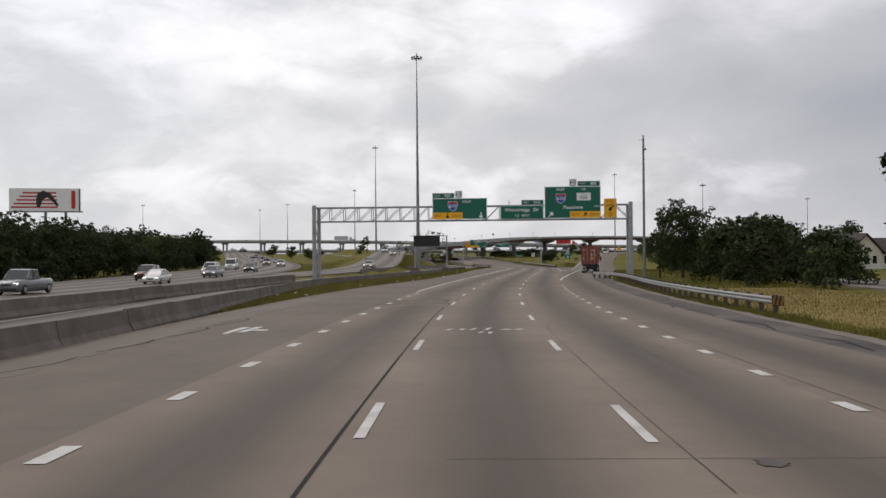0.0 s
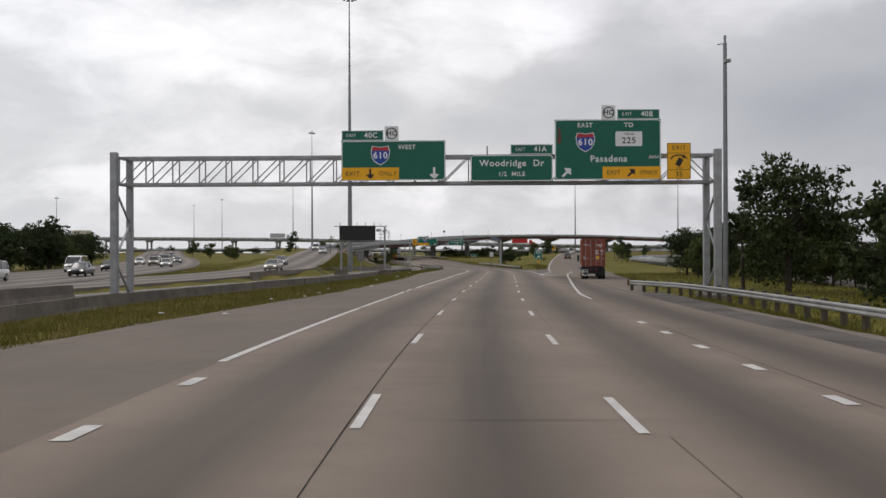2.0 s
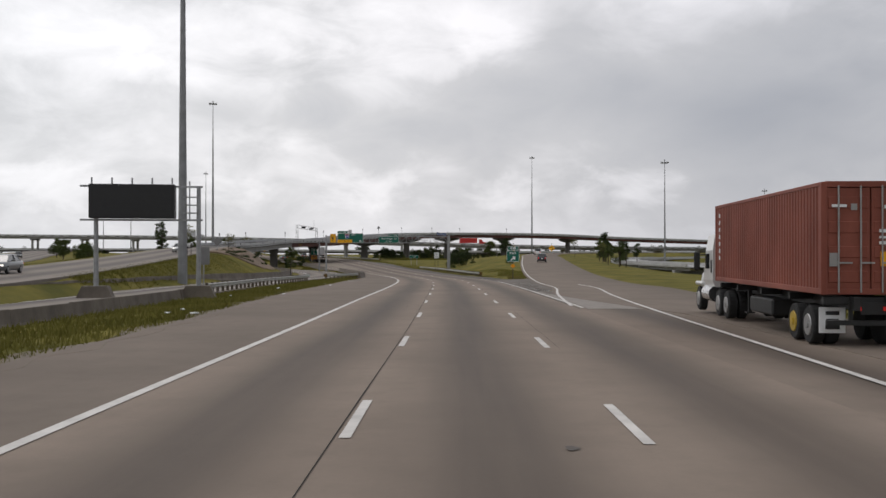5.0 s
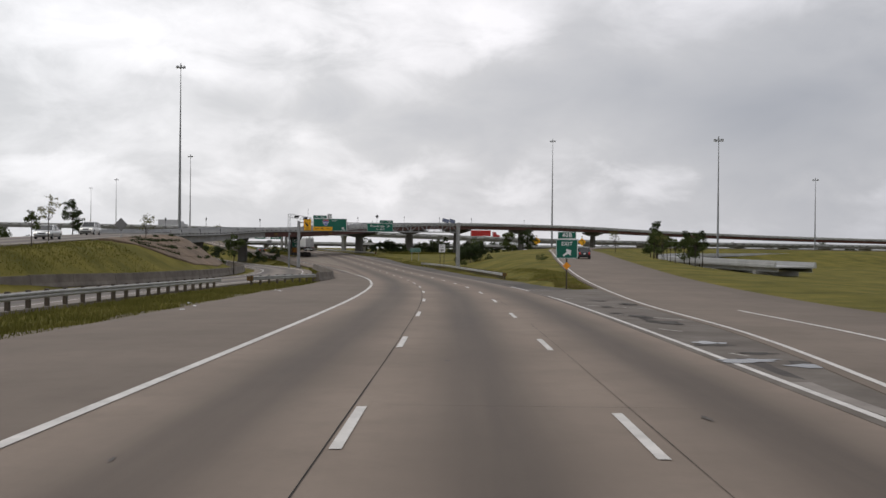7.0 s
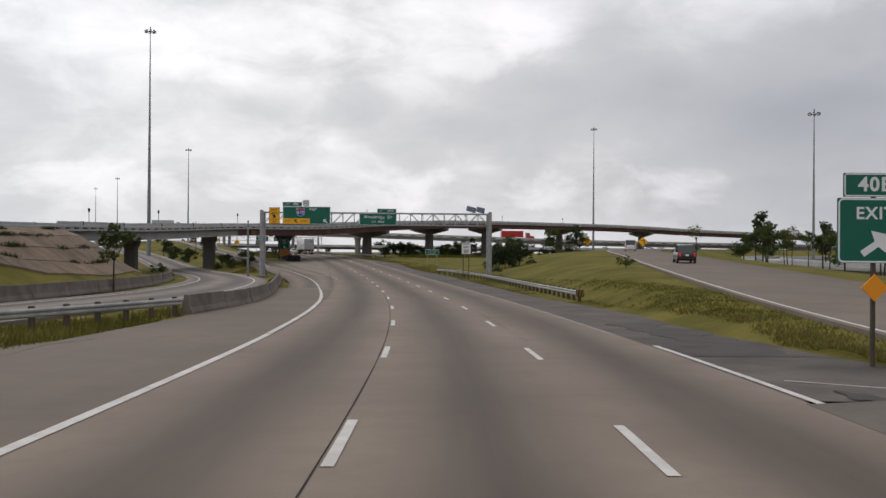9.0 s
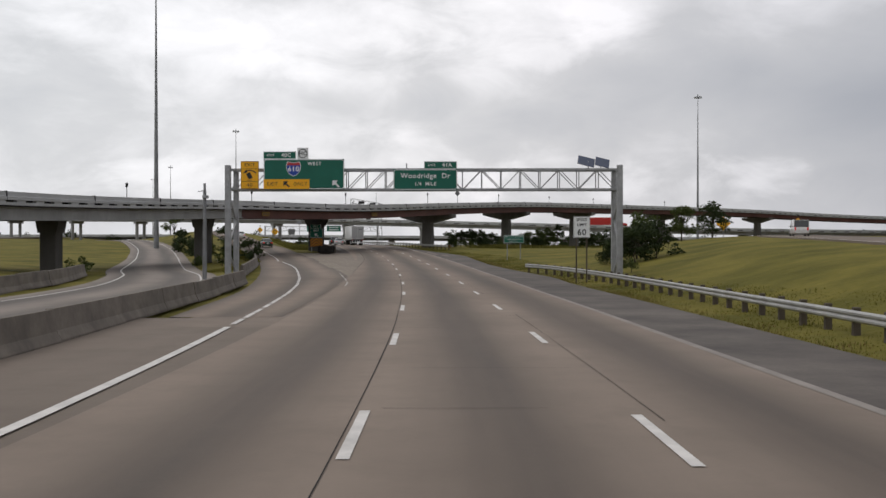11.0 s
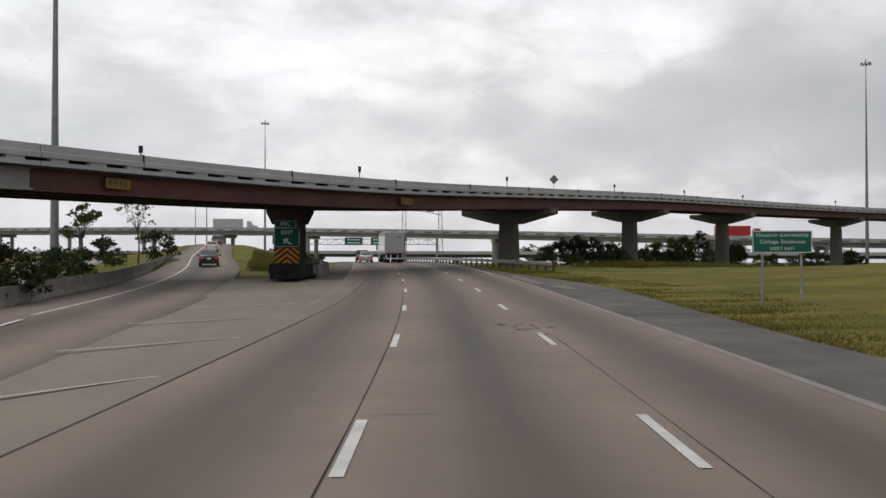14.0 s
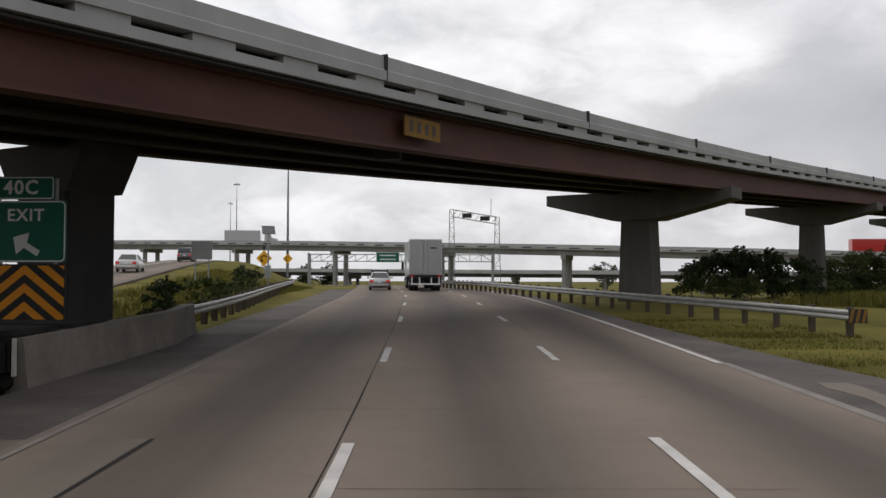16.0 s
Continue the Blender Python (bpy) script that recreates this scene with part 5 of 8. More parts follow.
s = sign(G1, "green overhead sign to route 610 west with exit tab")
bordered("panel", 0.4, 7.60, 6.0, 2.30, M["green"], s)
hangers(s, (-1.8, 0.4, 2.6), 6.3, 8.7)
shield(-0.35, 7.93, 1.12, "610", s)
letters("WEST", 0.36, M["white"], s, 1.18, 8.36, -0.058, bold=0.006)
exit_only(-0.93, 6.84, 3.3, 0.72, 180, s)
arrow(2.75, 6.86, 0.68, 180, M["white"], s)
tab(-1.38, 9.05, 2.42, 0.58, "EXIT", "40C", s)
county_badge(0.30, 9.16, 0.80, s)
s = sign(G1, "green overhead sign for Woodridge Dr at half a mile")
bordered("panel", 7.2, 7.13, 4.72, 1.52, M["green"], s)
hangers(s, (5.8, 8.6), 6.3, 8.4)
letters("Woodridge  Dr", 0.52, M["white"], s, 7.2, 7.40, -0.058, bold=0.008)
letters("1/2  MILE", 0.36, M["white"], s, 7.2, 6.78, -0.058, bold=0.004)
tab(8.35, 8.20, 2.42, 0.56, "EXIT", "41A", s)
s = sign(G1, "large green overhead sign to route 610 east and Pasadena")
bordered("panel", 12.7, 8.16, 6.05, 3.46, M["green"], s)
hangers(s, (10.6, 12.7, 14.8), 6.3, 9.8)
letters("EAST", 0.36, M["white"], s, 11.4, 9.55, -0.058, bold=0.006)
letters("TO", 0.36, M["white"], s, 13.9, 9.55, -0.058, bold=0.006)
shield(11.42, 8.62, 1.12, "610", s)
p = plate("state_route_plate", 13.9, 8.77, 1.52, 0.84, M["white"], s, 0.05, 0.01, 0.06, "white state route plate with black number")
letters("TEXAS", 0.18, M["black"], p, 13.9, 9.03, -0.064)
letters("225", 0.50, M["black"], p, 13.9, 8.66, -0.064, "number", bold=0.006)
letters("Pasadena", 0.52, M["white"], s, 12.75, 7.62, -0.058, bold=0.008)
exit_only(14.05, 6.83, 3.3, 0.70, 45, s)
arrow(10.35, 6.86, 0.68, 45, M["white"], s)
tab(14.45, 10.18, 2.42, 0.56, "EXIT", "40B", s)
county_badge(12.75, 10.28, 0.80, s)
bm = bmesh.new()
for k in range(4):
    bar(bm, (15.05 + k * 0.14, -0.06, 7.62), (15.13 + k * 0.14, -0.06, 7.84 - 0.05 * (k % 2)), 0.012, 0.03)
    bar(bm, (15.13 + k * 0.14, -0.06, 7.80), (15.20 + k * 0.14, -0.06, 7.66), 0.012, 0.03)
part("scrawl", bm, M["white"], s, "white scrawl of paint")
bm = bmesh.new()
prism(bm, [(9.80, 8.55), (9.96, 8.50), (10.06, 8.75), (10.03, 9.1), (9.96, 9.42), (9.84, 9.46), (9.88, 9.1)], "y", -0.058, -0.052)
part("rust_stain", bm, make_mat("rust_stain", (0.13, 0.06, 0.05), 0.7), s, "dull reddish stain")
s = sign(G1, "yellow tipping truck exit advisory for 35")
rollover(16.75, 7.48, 1.34, 2.08, "35", False, s)
hangers(s, (16.75,), 6.3, 8.4)

G2 = pose(0, 335.9, -0.72, 0, 0, 0.4)
zb = -1.15
gantry(G2, 2.45, 30.6, zb, zb, 5.75, 7.2, 20, "grey steel truss sign gantry before the flyover")
s = sign(G2, "green overhead sign to route 610 west with slanting arrows")
bordered("panel", 7.9, 6.82, 5.82, 2.16, M["green"], s)
hangers(s, (5.8, 7.9, 10.0), 5.7, 7.8)
shield(7.15, 7.22, 1.08, "610", s)
letters("WEST", 0.36, M["white"], s, 8.66, 7.56, -0.058, bold=0.006)
exit_only(6.64, 6.10, 3.32, 0.70, -45, s)
arrow(10.2, 6.12, 0.66, -45, M["white"], s)
tab(6.15, 8.18, 2.36, 0.54, "EXIT", "40C", s)
county_badge(7.82, 8.30, 0.80, s)
s = sign(G2, "green overhead sign for Woodridge Dr at a quarter mile")
bordered("panel", 16.66, 6.42, 4.6, 1.48, M["green"], s)
hangers(s, (15.3, 18.0), 5.7, 7.6)
letters("Woodridge  Dr", 0.50, M["white"], s, 16.66, 6.68, -0.058, bold=0.008)
letters("1/4  MILE", 0.36, M["white"], s, 16.66, 6.10, -0.058, bold=0.004)
tab(17.75, 7.46, 2.36, 0.54, "EXIT", "41A", s)
s = sign(G2, "yellow tipping truck exit advisory for 40")
rollover(3.98, 6.76, 1.30, 2.0, "40", True, s)
hangers(s, (3.98,), 5.7, 7.7)
sp = thing("solar_array", G2 @ pose(28.9, 0.9, 7.3), "dark tilted solar panels on the gantry truss", "solar panel")
for k, (x, w) in enumerate(((-0.55, 1.25), (0.62, 1.05))):
    bm = bmesh.new()
    box(bm, (0, 0, 0), (w, 0.9, 0.05), 0.01, pose(x, 0, 0.5 - 0.08 * k, 48, 14, 0))
    part("panel", bm, M["panel_solar"], sp)
bm = bmesh.new()
rod(bm, (-0.4, 0, -0.05), (-0.4, 0, 0.5), 0.04)
rod(bm, (0.5, 0, -0.05), (0.5, 0, 0.45), 0.04)
part("bracket", bm, M["steel"], sp)


def post_pair(ob, xs, z0, z1, r=0.05, material="steel"):
    for x in xs:
        bm = bmesh.new()
        rod(bm, (x, 0.04, z0), (x, 0.04, z1), r)
        part("sign_post", bm, M[material], ob)


s = sign(pose(27.15, 330.3, -0.85, 0, 0, 2), "white speed limit 60 sign on two posts beside the freeway", "speed_limit_sign")
post_pair(s, (-0.34, 0.34), gz(27, 330) - 0.3, 3.5, 0.05, "wood")
bordered("panel", 0, 3.02, 1.10, 1.40, M["white"], s, "black", 0.025, 0.08)
letters("SPEED", 0.24, M["black"], s, 0, 3.50, -0.058, bold=0.004)
letters("LIMIT", 0.24, M["black"], s, 0, 3.16, -0.058, bold=0.004)
letters("60", 0.56, M["black"], s, 0, 2.66, -0.058, "number", bold=0.01)

s = sign(pose(28.55, 240.5, -0.52, 0, 0, -4), "green exit sign with arrow on a post in the grass gore", "exit_sign")
post_pair(s, (0,), gz(28.55, 240.5) - 0.3, 3.6, 0.06, "wood")
bordered("panel", 0, 2.77, 1.64, 1.44, M["green"], s, line=0.035, r=0.11)
letters("EXIT", 0.38, M["white"], s, 0, 3.14, -0.058, bold=0.008)
arrow(0.02, 2.46, 0.74, 55, M["white"], s)
t_ = bordered("exit_tab", 0, 3.78, 1.38, 0.53, M["green"], s, line=0.03, r=0.06)
letters("40B", 0.44, M["white"], t_, 0, 3.78, -0.058, "number", bold=0.012)
bm = bmesh.new()
prism(bm, [(0, 1.20), (0.30, 1.50), (0, 1.80), (-0.30, 1.50)], "y", -0.07, -0.03)
part("hazard_marker", bm, M["orange"], s, "plain amber diamond marker")

# exit 40C sign and chevrons on the gore pier, crash cushion before it
s = sign(pose(-3.12, 412.9, -0.15, 0, 0, 5), "faded green exit sign with black and orange chevrons on the pier", "exit_sign")
bordered("panel", 0, 2.95, 1.95, 1.45, M["green"], s, line=0.035, r=0.12)
letters("EXIT", 0.40, M["white"], s, 0, 3.32, -0.058, bold=0.008)
arrow(0.02, 2.62, 0.72, -58, M["white"], s)
t_ = bordered("exit_tab", -0.12, 3.97, 1.60, 0.54, M["green"], s, line=0.03, r=0.06)
letters("40C", 0.46, M["white"], t_, -0.12, 3.97, -0.058, "number", bold=0.01)
c_ = plate("chevron_board", 0, 1.50, 1.95, 1.36, M["black"], s, 0, 0.05, 0.03, "black board with orange chevrons")


def clip_band(pts, level, sign_):
    """The piece of a polygon above (sign_ 1) or below (-1) a level."""
    out = []
    for a, b in zip(pts, pts[1:] + pts[:1]):
        da, db = (a[1] - level) * sign_, (b[1] - level) * sign_
        if da >= 0:
            out.append(a)
        if da * db < 0:
            f = da / (da - db)
            out.append((a[0] + f * (b[0] - a[0]), level))
    return out


for k in range(6):
    bm = bmesh.new()
    z = 0.66 + k * 0.43
    for q in (-1, 1):
        pts = [(0, z), (q * 0.95, z - 0.76), (q * 0.95, z - 0.54), (0, z + 0.22)]
        pts = clip_band(clip_band(pts, 0.85, 1), 2.15, -1)
        if len(pts) > 2:
            prism(bm, pts if q > 0 else pts[::-1], "y", -0.058, -0.051)
    if bm.verts:
        bmesh.ops.remove_doubles(bm, verts=bm.verts[:], dist=0.002)
        part("chevron", bm, M["orange"], c_)
    else:
        bm.free()
post_pair(s, (-0.7, 0.7), -0.1, 4.2, 0.05)
cu = thing("crash_cushion", pose(-0.5, 405.6, road_z(405.6) - 0.02, 0, 0, 8), "dark weathered crash cushion boxes before the pier", "crash cushion")
for k in range(5):
    bm = bmesh.new()
    w = 2.0 + k * 0.12
    box(bm, (0, -5.0 + k * 2.35, 0.56), (w, 2.2, 0.98), 0.08)
    part("cushion_cell", bm, M["cushion"], cu)
    for q in (-1, 1):
        bm = bmesh.new()
        box(bm, (q * (w / 2 + 0.03), -4.9 + k * 2.35, 0.62), (0.05, 2.4, 0.5), 0.02)
        part("side_panel", bm, M["cushion"], cu)
bm = bmesh.new()
prism(bm, [(-1.0, -6.1), (1.0, -6.1), (0.8, -6.6), (-0.8, -6.6)], "z", 0.10, 1.0)
part("nose", bm, M["cushion"], cu)
lw = thing("low_wall", Matrix.Identity(4), "low grey concrete wall beside the gore pier", "low wall", kind="structure")
hang("wall_body", data("wall_body", *sweep(flat([(0.55, 407), (0.05, 411), (-0.45, 415), (-1.5, 418.5)]), [(-0.2, -0.1), (-0.2, 0.86), (0.1, 0.86), (0.2, -0.1)])), M["barrier"], lw)

bmk = bmesh.new()
box(bmk, (0, 0, 0), (0.02, 0.16, 0.62), 0)
mk = bpy.data.meshes.new("marker_strip")
bmk.to_mesh(mk)
bmk.free()
for k in range(8):
    hang("marker_strip", mk, M["white_worn"], cu).matrix_basis = pose(1.27, -1.2 + k * 0.75, 0.62, 0, 0, 2)


def warning_diamond(x, y, z, kind, size=1.2, turn=0, label="yellow diamond warning sign with a beacon on top", board=True):
    s = sign(pose(x, y, 0, 0, 0, turn), label, "warning_sign")
    post_pair(s, (0,), gz(x, y) - 0.3, z + size * 0.7, 0.05)
    bm = bmesh.new()
    k = size * 0.707
    prism(bm, [(0, z - k), (k, z), (0, z + k), (-k, z)], "y", -0.05, 0.0)
    part("panel", bm, M["yellow"] if board else M["sign_back"], s)
    if board:
        bm = bmesh.new()
        for a in range(150, -40, -20):
            p0 = (0.28 * math.cos(radians(a)) * kind, 0.22 * math.sin(radians(a)))
            p1 = (0.28 * math.cos(radians(a - 20)) * kind, 0.22 * math.sin(radians(a - 20)))
            bar(bm, (p0[0] * size, -0.06, z + p0[1] * size), (p1[0] * size, -0.06, z + p1[1] * size), 0.02, 0.10 * size)
        prism(bm, [(p1[0] * size - 0.2, z + p1[1] * size), (p1[0] * size + 0.2, z + p1[1] * size), (p1[0] * size, z + p1[1] * size - 0.28)], "y", -0.066, -0.054)
        part("bent_arrow", bm, M["black"], s)
        bm = bmesh.new()
        bmesh.ops.create_cone(bm, cap_ends=True, segments=12, radius1=0.17, radius2=0.17, depth=0.2, matrix=pose(0, -0.02, z + size * 0.707 + 0.3, 90, 0, 0))
        part("beacon", bm, M["trim"], s)
    return s


warning_diamond(58.8, 410, 4.2, 1, 1.5, -14)
warning_diamond(72.5, 417, 4.2, 1, 1.5, -14)
warning_diamond(-25.3, 492, 4.1, -1, 1.25, 8, "yellow diamond curve sign beside the rising exit ramp")
warning_diamond(-41.2, 549, 5.4, -1, 1.25, 8, "yellow diamond curve sign beside the rising exit ramp")
warning_diamond(-14.6, 283, 4.6, 1, 1.1, 0, "back of a diamond sign beside the flyover approach", False)
s = sign(pose(-7.0, 218, 0, 0, 0, 6), "dark back of a square sign on the grass bank", "roadside_sign")
post_pair(s, (0,), gz(-7.0, 218) - 0.3, 3.0, 0.07)
plate("panel", 0, 2.35, 1.15, 1.75, M["sign_back"], s, 0, 0.05, 0.04)
s = sign(pose(25.7, 382.5, -0.5, 0, 0, 5), "green guide sign naming a college at the next exit", "guide_sign")
post_pair(s, (-0.8, 0.8), gz(25.7, 382.5) - 0.3, 2.5, 0.05)
bordered("panel", 0, 2.18, 2.45, 0.92, M["green"], s, line=0.03, r=0.08)
for k, (words, size) in enumerate((("Houston Community", 0.225), ("College Southeast", 0.225), ("NEXT EXIT", 0.19))):
    letters(words, size, M["white"], s, 0, 2.46 - 0.28 * k, -0.062)
sp = thing("solar_sensor_post", pose(-14.1, 461.3, gz(-14.1, 461.3), 0, 0, 10), "grey steel post with a tilted solar panel and a cabinet", "sensor post")
bm = bmesh.new()
rod(bm, (0, 0, -0.2), (0, 0, 4.6), 0.06)
part("post", bm, M["steel"], sp)
bm = bmesh.new()
box(bm, (0, 0, 0), (1.0, 0.05, 0.8), 0.01, pose(0, 0, 4.7, -35, 0, 20))
part("solar_panel", bm, M["sign_back"], sp)
bm = bmesh.new()
box(bm, (0, -0.12, 1.5), (0.42, 0.3, 1.0), 0.03)
part("cabinet", bm, M["steel"], sp)
s = sign(pose(-13.0, 446.2, 0.75, 0, 0, 8), "grey back of a road sign beside the exit ramp", "roadside_sign")
post_pair(s, (-0.4, 0.4), gz(-13, 446) - 0.95, 3.2, 0.05)
plate("panel", 0, 2.7, 1.25, 1.1, M["sign_back"], s, 0, 0.05, 0.04)
# yellow clearance plates on the steel girder
for y in (393.5, 420.8):
    p, a = fly_at(y)
    rt = shift(FLY, 5.12)[int(np.argmin(abs(FLY[:, 1] - y)))]
    s = sign(pose(rt[0], rt[1], rt[2] - 0.93, 0, 0, a + 88), "faded yellow clearance plate on the red-brown girder", "clearance_sign")
    plate("panel", 0, 0, 1.7, 0.54, M["rust_yellow"], s, 0, 0.04, 0.03)
    for k in range(4):
        plate("number_bar", -0.54 + 0.36 * k, 0, 0.16, 0.3, M["asphalt"], s, 0.04, 0.006, 0.01)


# ---- message board, masts, camera poles ----
dm = thing("message_board", pose(-5.6, 181.5, 0.74, 0, 0, 3), "unlit black message board on two steel posts", "message board")
bm = bmesh.new()
box(bm, (-0.15, 0, 5.08), (5.1, 0.9, 2.1), 0.04)
cab = part("cabinet", bm, M["screen"], dm)
bm = bmesh.new()
for k in range(5):
    rod(bm, (-2.6 + k * 1.2, 0, 6.1), (-2.6 + k * 1.2, 0, 6.55), 0.05)
part("vent_pipe", bm, M["steel"], cab)
for x in (-2.45, 3.75):
    bm = bmesh.new()
    rod(bm, (x, 0.55, gz(x - 5.6, 181.5) - 0.94), (x, 0.55, 6.1), 0.16, 0.13, 12)
    part("post", bm, M["steel"], dm)
    bm = bmesh.new()
    prism(bm, [(-1.35, -0.3), (1.35, -0.3), (0.75, 1.05), (-0.75, 1.05)], "y", -0.5, 0.5)
    f = part("footing", bm, M["barrier"], dm)
    f.location = (x, 0.5, gz(x - 5.6, 181.5) - 0.94)
bm = bmesh.new()
for z in (3.95, 6.05):
    bar(bm, (-3.4, 0.5, z), (4.0, 0.5, z), 0.12, 0.12)
for z in (4.4, 4.9, 5.4):
    bar(bm, (2.8, 0.5, z), (3.75, 0.5, z), 0.08, 0.08)
bar(bm, (3.2, 0.5, 3.9), (3.2, 0.5, 6.4), 0.08, 0.08)
part("catwalk_frame", bm, M["steel"], dm)


def high_mast(x, y, h, label="tall tapered steel light mast with a ring of lamps", base=None, far=False):
    b = gz(x, y) - 0.3 if base is None else base
    ob = thing("light_mast", pose(x, y, b), label, "light mast", "high light masts")
    H = h - b
    bm = bmesh.new()
    n = 4
    r0, r1 = 0.0085 * H + 0.05, 0.07
    for k in range(n):
        a, c = k / n, (k + 1) / n
        rod(bm, (0, 0, H * a), (0, 0, H * c), r0 + (r1 - r0) * a, r0 + (r1 - r0) * c + 0.0, 12)
    part("pole", bm, M["mast"], ob)
    bm = bmesh.new()
    bmesh.ops.create_cone(bm, cap_ends=False, segments=16, radius1=0.75, radius2=0.75, depth=0.12, matrix=pose(0, 0, H - 0.9))
    for k in range(4):
        a = k * math.pi / 4
        bar(bm, (-0.75 * math.cos(a), -0.75 * math.sin(a), H - 0.9), (0.75 * math.cos(a), 0.75 * math.sin(a), H - 0.9), 0.06, 0.06)
    rod(bm, (0, 0, H - 1.2), (0, 0, H + 0.25), 0.2, 0.12, 8)
    ring = part("lamp_ring", bm, M["mast"], ob)
    lb = bmesh.new()
    rod(lb, (0, 0, 0), (0, 0, 0.36), 0.17, 0.24, 8)
    rod(lb, (0, 0, -0.16), (0, 0, 0), 0.29, 0.2, 10)
    lm = bpy.data.meshes.new("lamp")
    lb.to_mesh(lm)
    lb.free()
    for k in range(8):
        a = 2 * math.pi * k / 8 + 0.3
        hang("lamp", lm, M["steel"], ring).matrix_basis = pose(1.12 * math.cos(a), 1.12 * math.sin(a), H - 0.95)
        bm = bmesh.new()
        bar(bm, (0.7 * math.cos(a), 0.7 * math.sin(a), H - 0.9), (1.12 * math.cos(a), 1.12 * math.sin(a), H - 0.75), 0.05, 0.05)
        part("lamp_arm", bm, M["mast"], ring)
    return ob


high_mast(-8.9, 217, 49.7)
high_mast(-38.25, 444, 54.1)
high_mast(99.6, 586, 51.6, base=-2)
high_mast(110, 417, 33.0)
high_mast(-69.0, 634, 46.3, base=-2)
high_mast(-143, 788, 45, base=-2)
high_mast(-210, 622, 37, base=-1)
high_mast(-190, 900, 46, base=-1)
high_mast(210, 560, 34, base=-1)


def camera_pole(x, y, h, label):
    ob = thing("camera_pole", pose(x, y, gz(x, y) - 0.3), label, "camera pole")
    bm = bmesh.new()
    rod(bm, (0, 0, 0), (0, 0, h), 0.17, 0.12, 12)
    part("pole", bm, M["mast"], ob)
    bm = bmesh.new()
    box(bm, (0.1, -0.15, h * 0.93), (0.4, 0.3, 0.22), 0.03)
    rod(bm, (0, 0, h), (0, 0, h + 0.5), 0.09)
    bar(bm, (-0.5, 0, h - 0.1), (0.1, 0, h + 0.02), 0.05, 0.05)
    part("camera_head", bm, M["steel"], ob)
    return ob


camera_pole(21.6, 107.5, 16.4, "tall slim steel pole with a traffic camera")
camera_pole(0.9, 335.2, 6.8, "slim steel pole with a traffic camera beside the connector road")

# small marker lights on the parapet and lamps under the girders
for y in (352, 377, 402, 428, 455, 484, 503, 520, 545):
    i = int(np.argmin(abs(FLY[:, 1] - y)))
    q = shift(FLY, -5.35)[i]
    ob = thing("parapet_post", pose(q[0], q[1], q[2] + 0.65), "short dark post with a box on the flyover parapet", "marker post", "parapet posts")
    bm = bmesh.new()
    rod(bm, (0, 0, 0), (0, 0, 1.75), 0.05)
    part("stem", bm, M["mast"], ob)
    bm = bmesh.new()
    box(bm, (0, 0, 1.9), (0.26, 0.2, 0.5), 0.02)
    part("box", bm, M["trim"], ob)
q = shift(FLY, -5.35)[int(np.argmin(abs(FLY[:, 1] - 467)))]
s = sign(pose(q[0], q[1], q[2] + 0.65, 0, 0, 10), "back of a diamond sign on the flyover parapet", "warning_sign")
post_pair(s, (0,), 0, 2.6, 0.05)
bm = bmesh.new()
prism(bm, [(0, 1.55), (0.62, 2.2), (0, 2.85), (-0.62, 2.2)], "y", -0.03, 0.0)
part("panel", bm, M["sign_back"], s)
for y in (401, 421, 436):
    i = int(np.argmin(abs(FLY[:, 1] - y)))
    q = shift(FLY, 4.0)[i]
    ob = thing("underdeck_light", pose(q[0], q[1], q[2] - 1.52), "small dark box lamp under the girders", "lamp", "lamps under the flyover")
    bm = bmesh.new()
    box(bm, (0, 0, -0.05), (0.75, 0.45, 0.26), 0.04)
    box(bm, (0, 0, 0.15), (0.2, 0.2, 0.2))
    part("housing", bm, M["trim"], ob)

# gantry and truss far beyond, viaduct lamps
FG = pose(-30, 576, 0.9, 0, 0, 10)
gantry(FG, -15, 22, -2, -2, 4.6, 6.0, 16, "far grey sign gantry with green signs")
for x, lab in ((0.8, "far green overhead sign"), (7.4, "far green overhead sign")):
    s = sign(FG, lab + " with white words")
    bordered("panel", x, 5.4, 4.6, 2.0, M["green"], s)
    for k in range(2):
        plate("word_bar", x, 5.8 - 0.8 * k, 3.2, 0.25, M["white"], s, 0.05, 0.006, 0.02)
TG = pose(-14.5, 588, -0.5, 0, 0, 8)
tg = thing("lattice_gantry", TG, "tall lattice gantry far down the freeway", "sign gantry")
for x, top in ((-3.4, 17.2), (6.2, 15.6)):
    for dx in (-0.75, 0.75):
        bm = bmesh.new()
        bar(bm, (x + dx, 0, 0), (x + dx * 0.55, 0, top), 0.16, 0.16)
        part("post", bm, M["mast"], tg)
    bm = bmesh.new()
    for k in range(9):
        z0, z1 = top * k / 9, top * (k + 1) / 9
        q = 0.75 - 0.34 * k / 9
        bar(bm, (x - q, 0, z0 if k % 2 else z1), (x + q, 0, z1 if k % 2 else z0), 0.09, 0.09)
        bar(bm, (x - q, 0, z1), (x + q, 0, z1), 0.08, 0.08)
    part("post_brace", bm, M["mast"], tg)
bm = bmesh.new()
for dz in (0.0, -1.5):
    bar(bm, (-3.4, 0, 17.2 + dz), (6.2, 0, 15.6 + dz), 0.18, 0.18)
for k in range(8):
    za, zb_ = 17.2 - 1.6 * k / 8, 17.2 - 1.6 * (k + 1) / 8
    bar(bm, (-3.4 + k * 1.2, 0, za - 1.5), (-2.2 + k * 1.2, 0, zb_), 0.10, 0.10)
part("truss_beam", bm, M["mast"], tg)
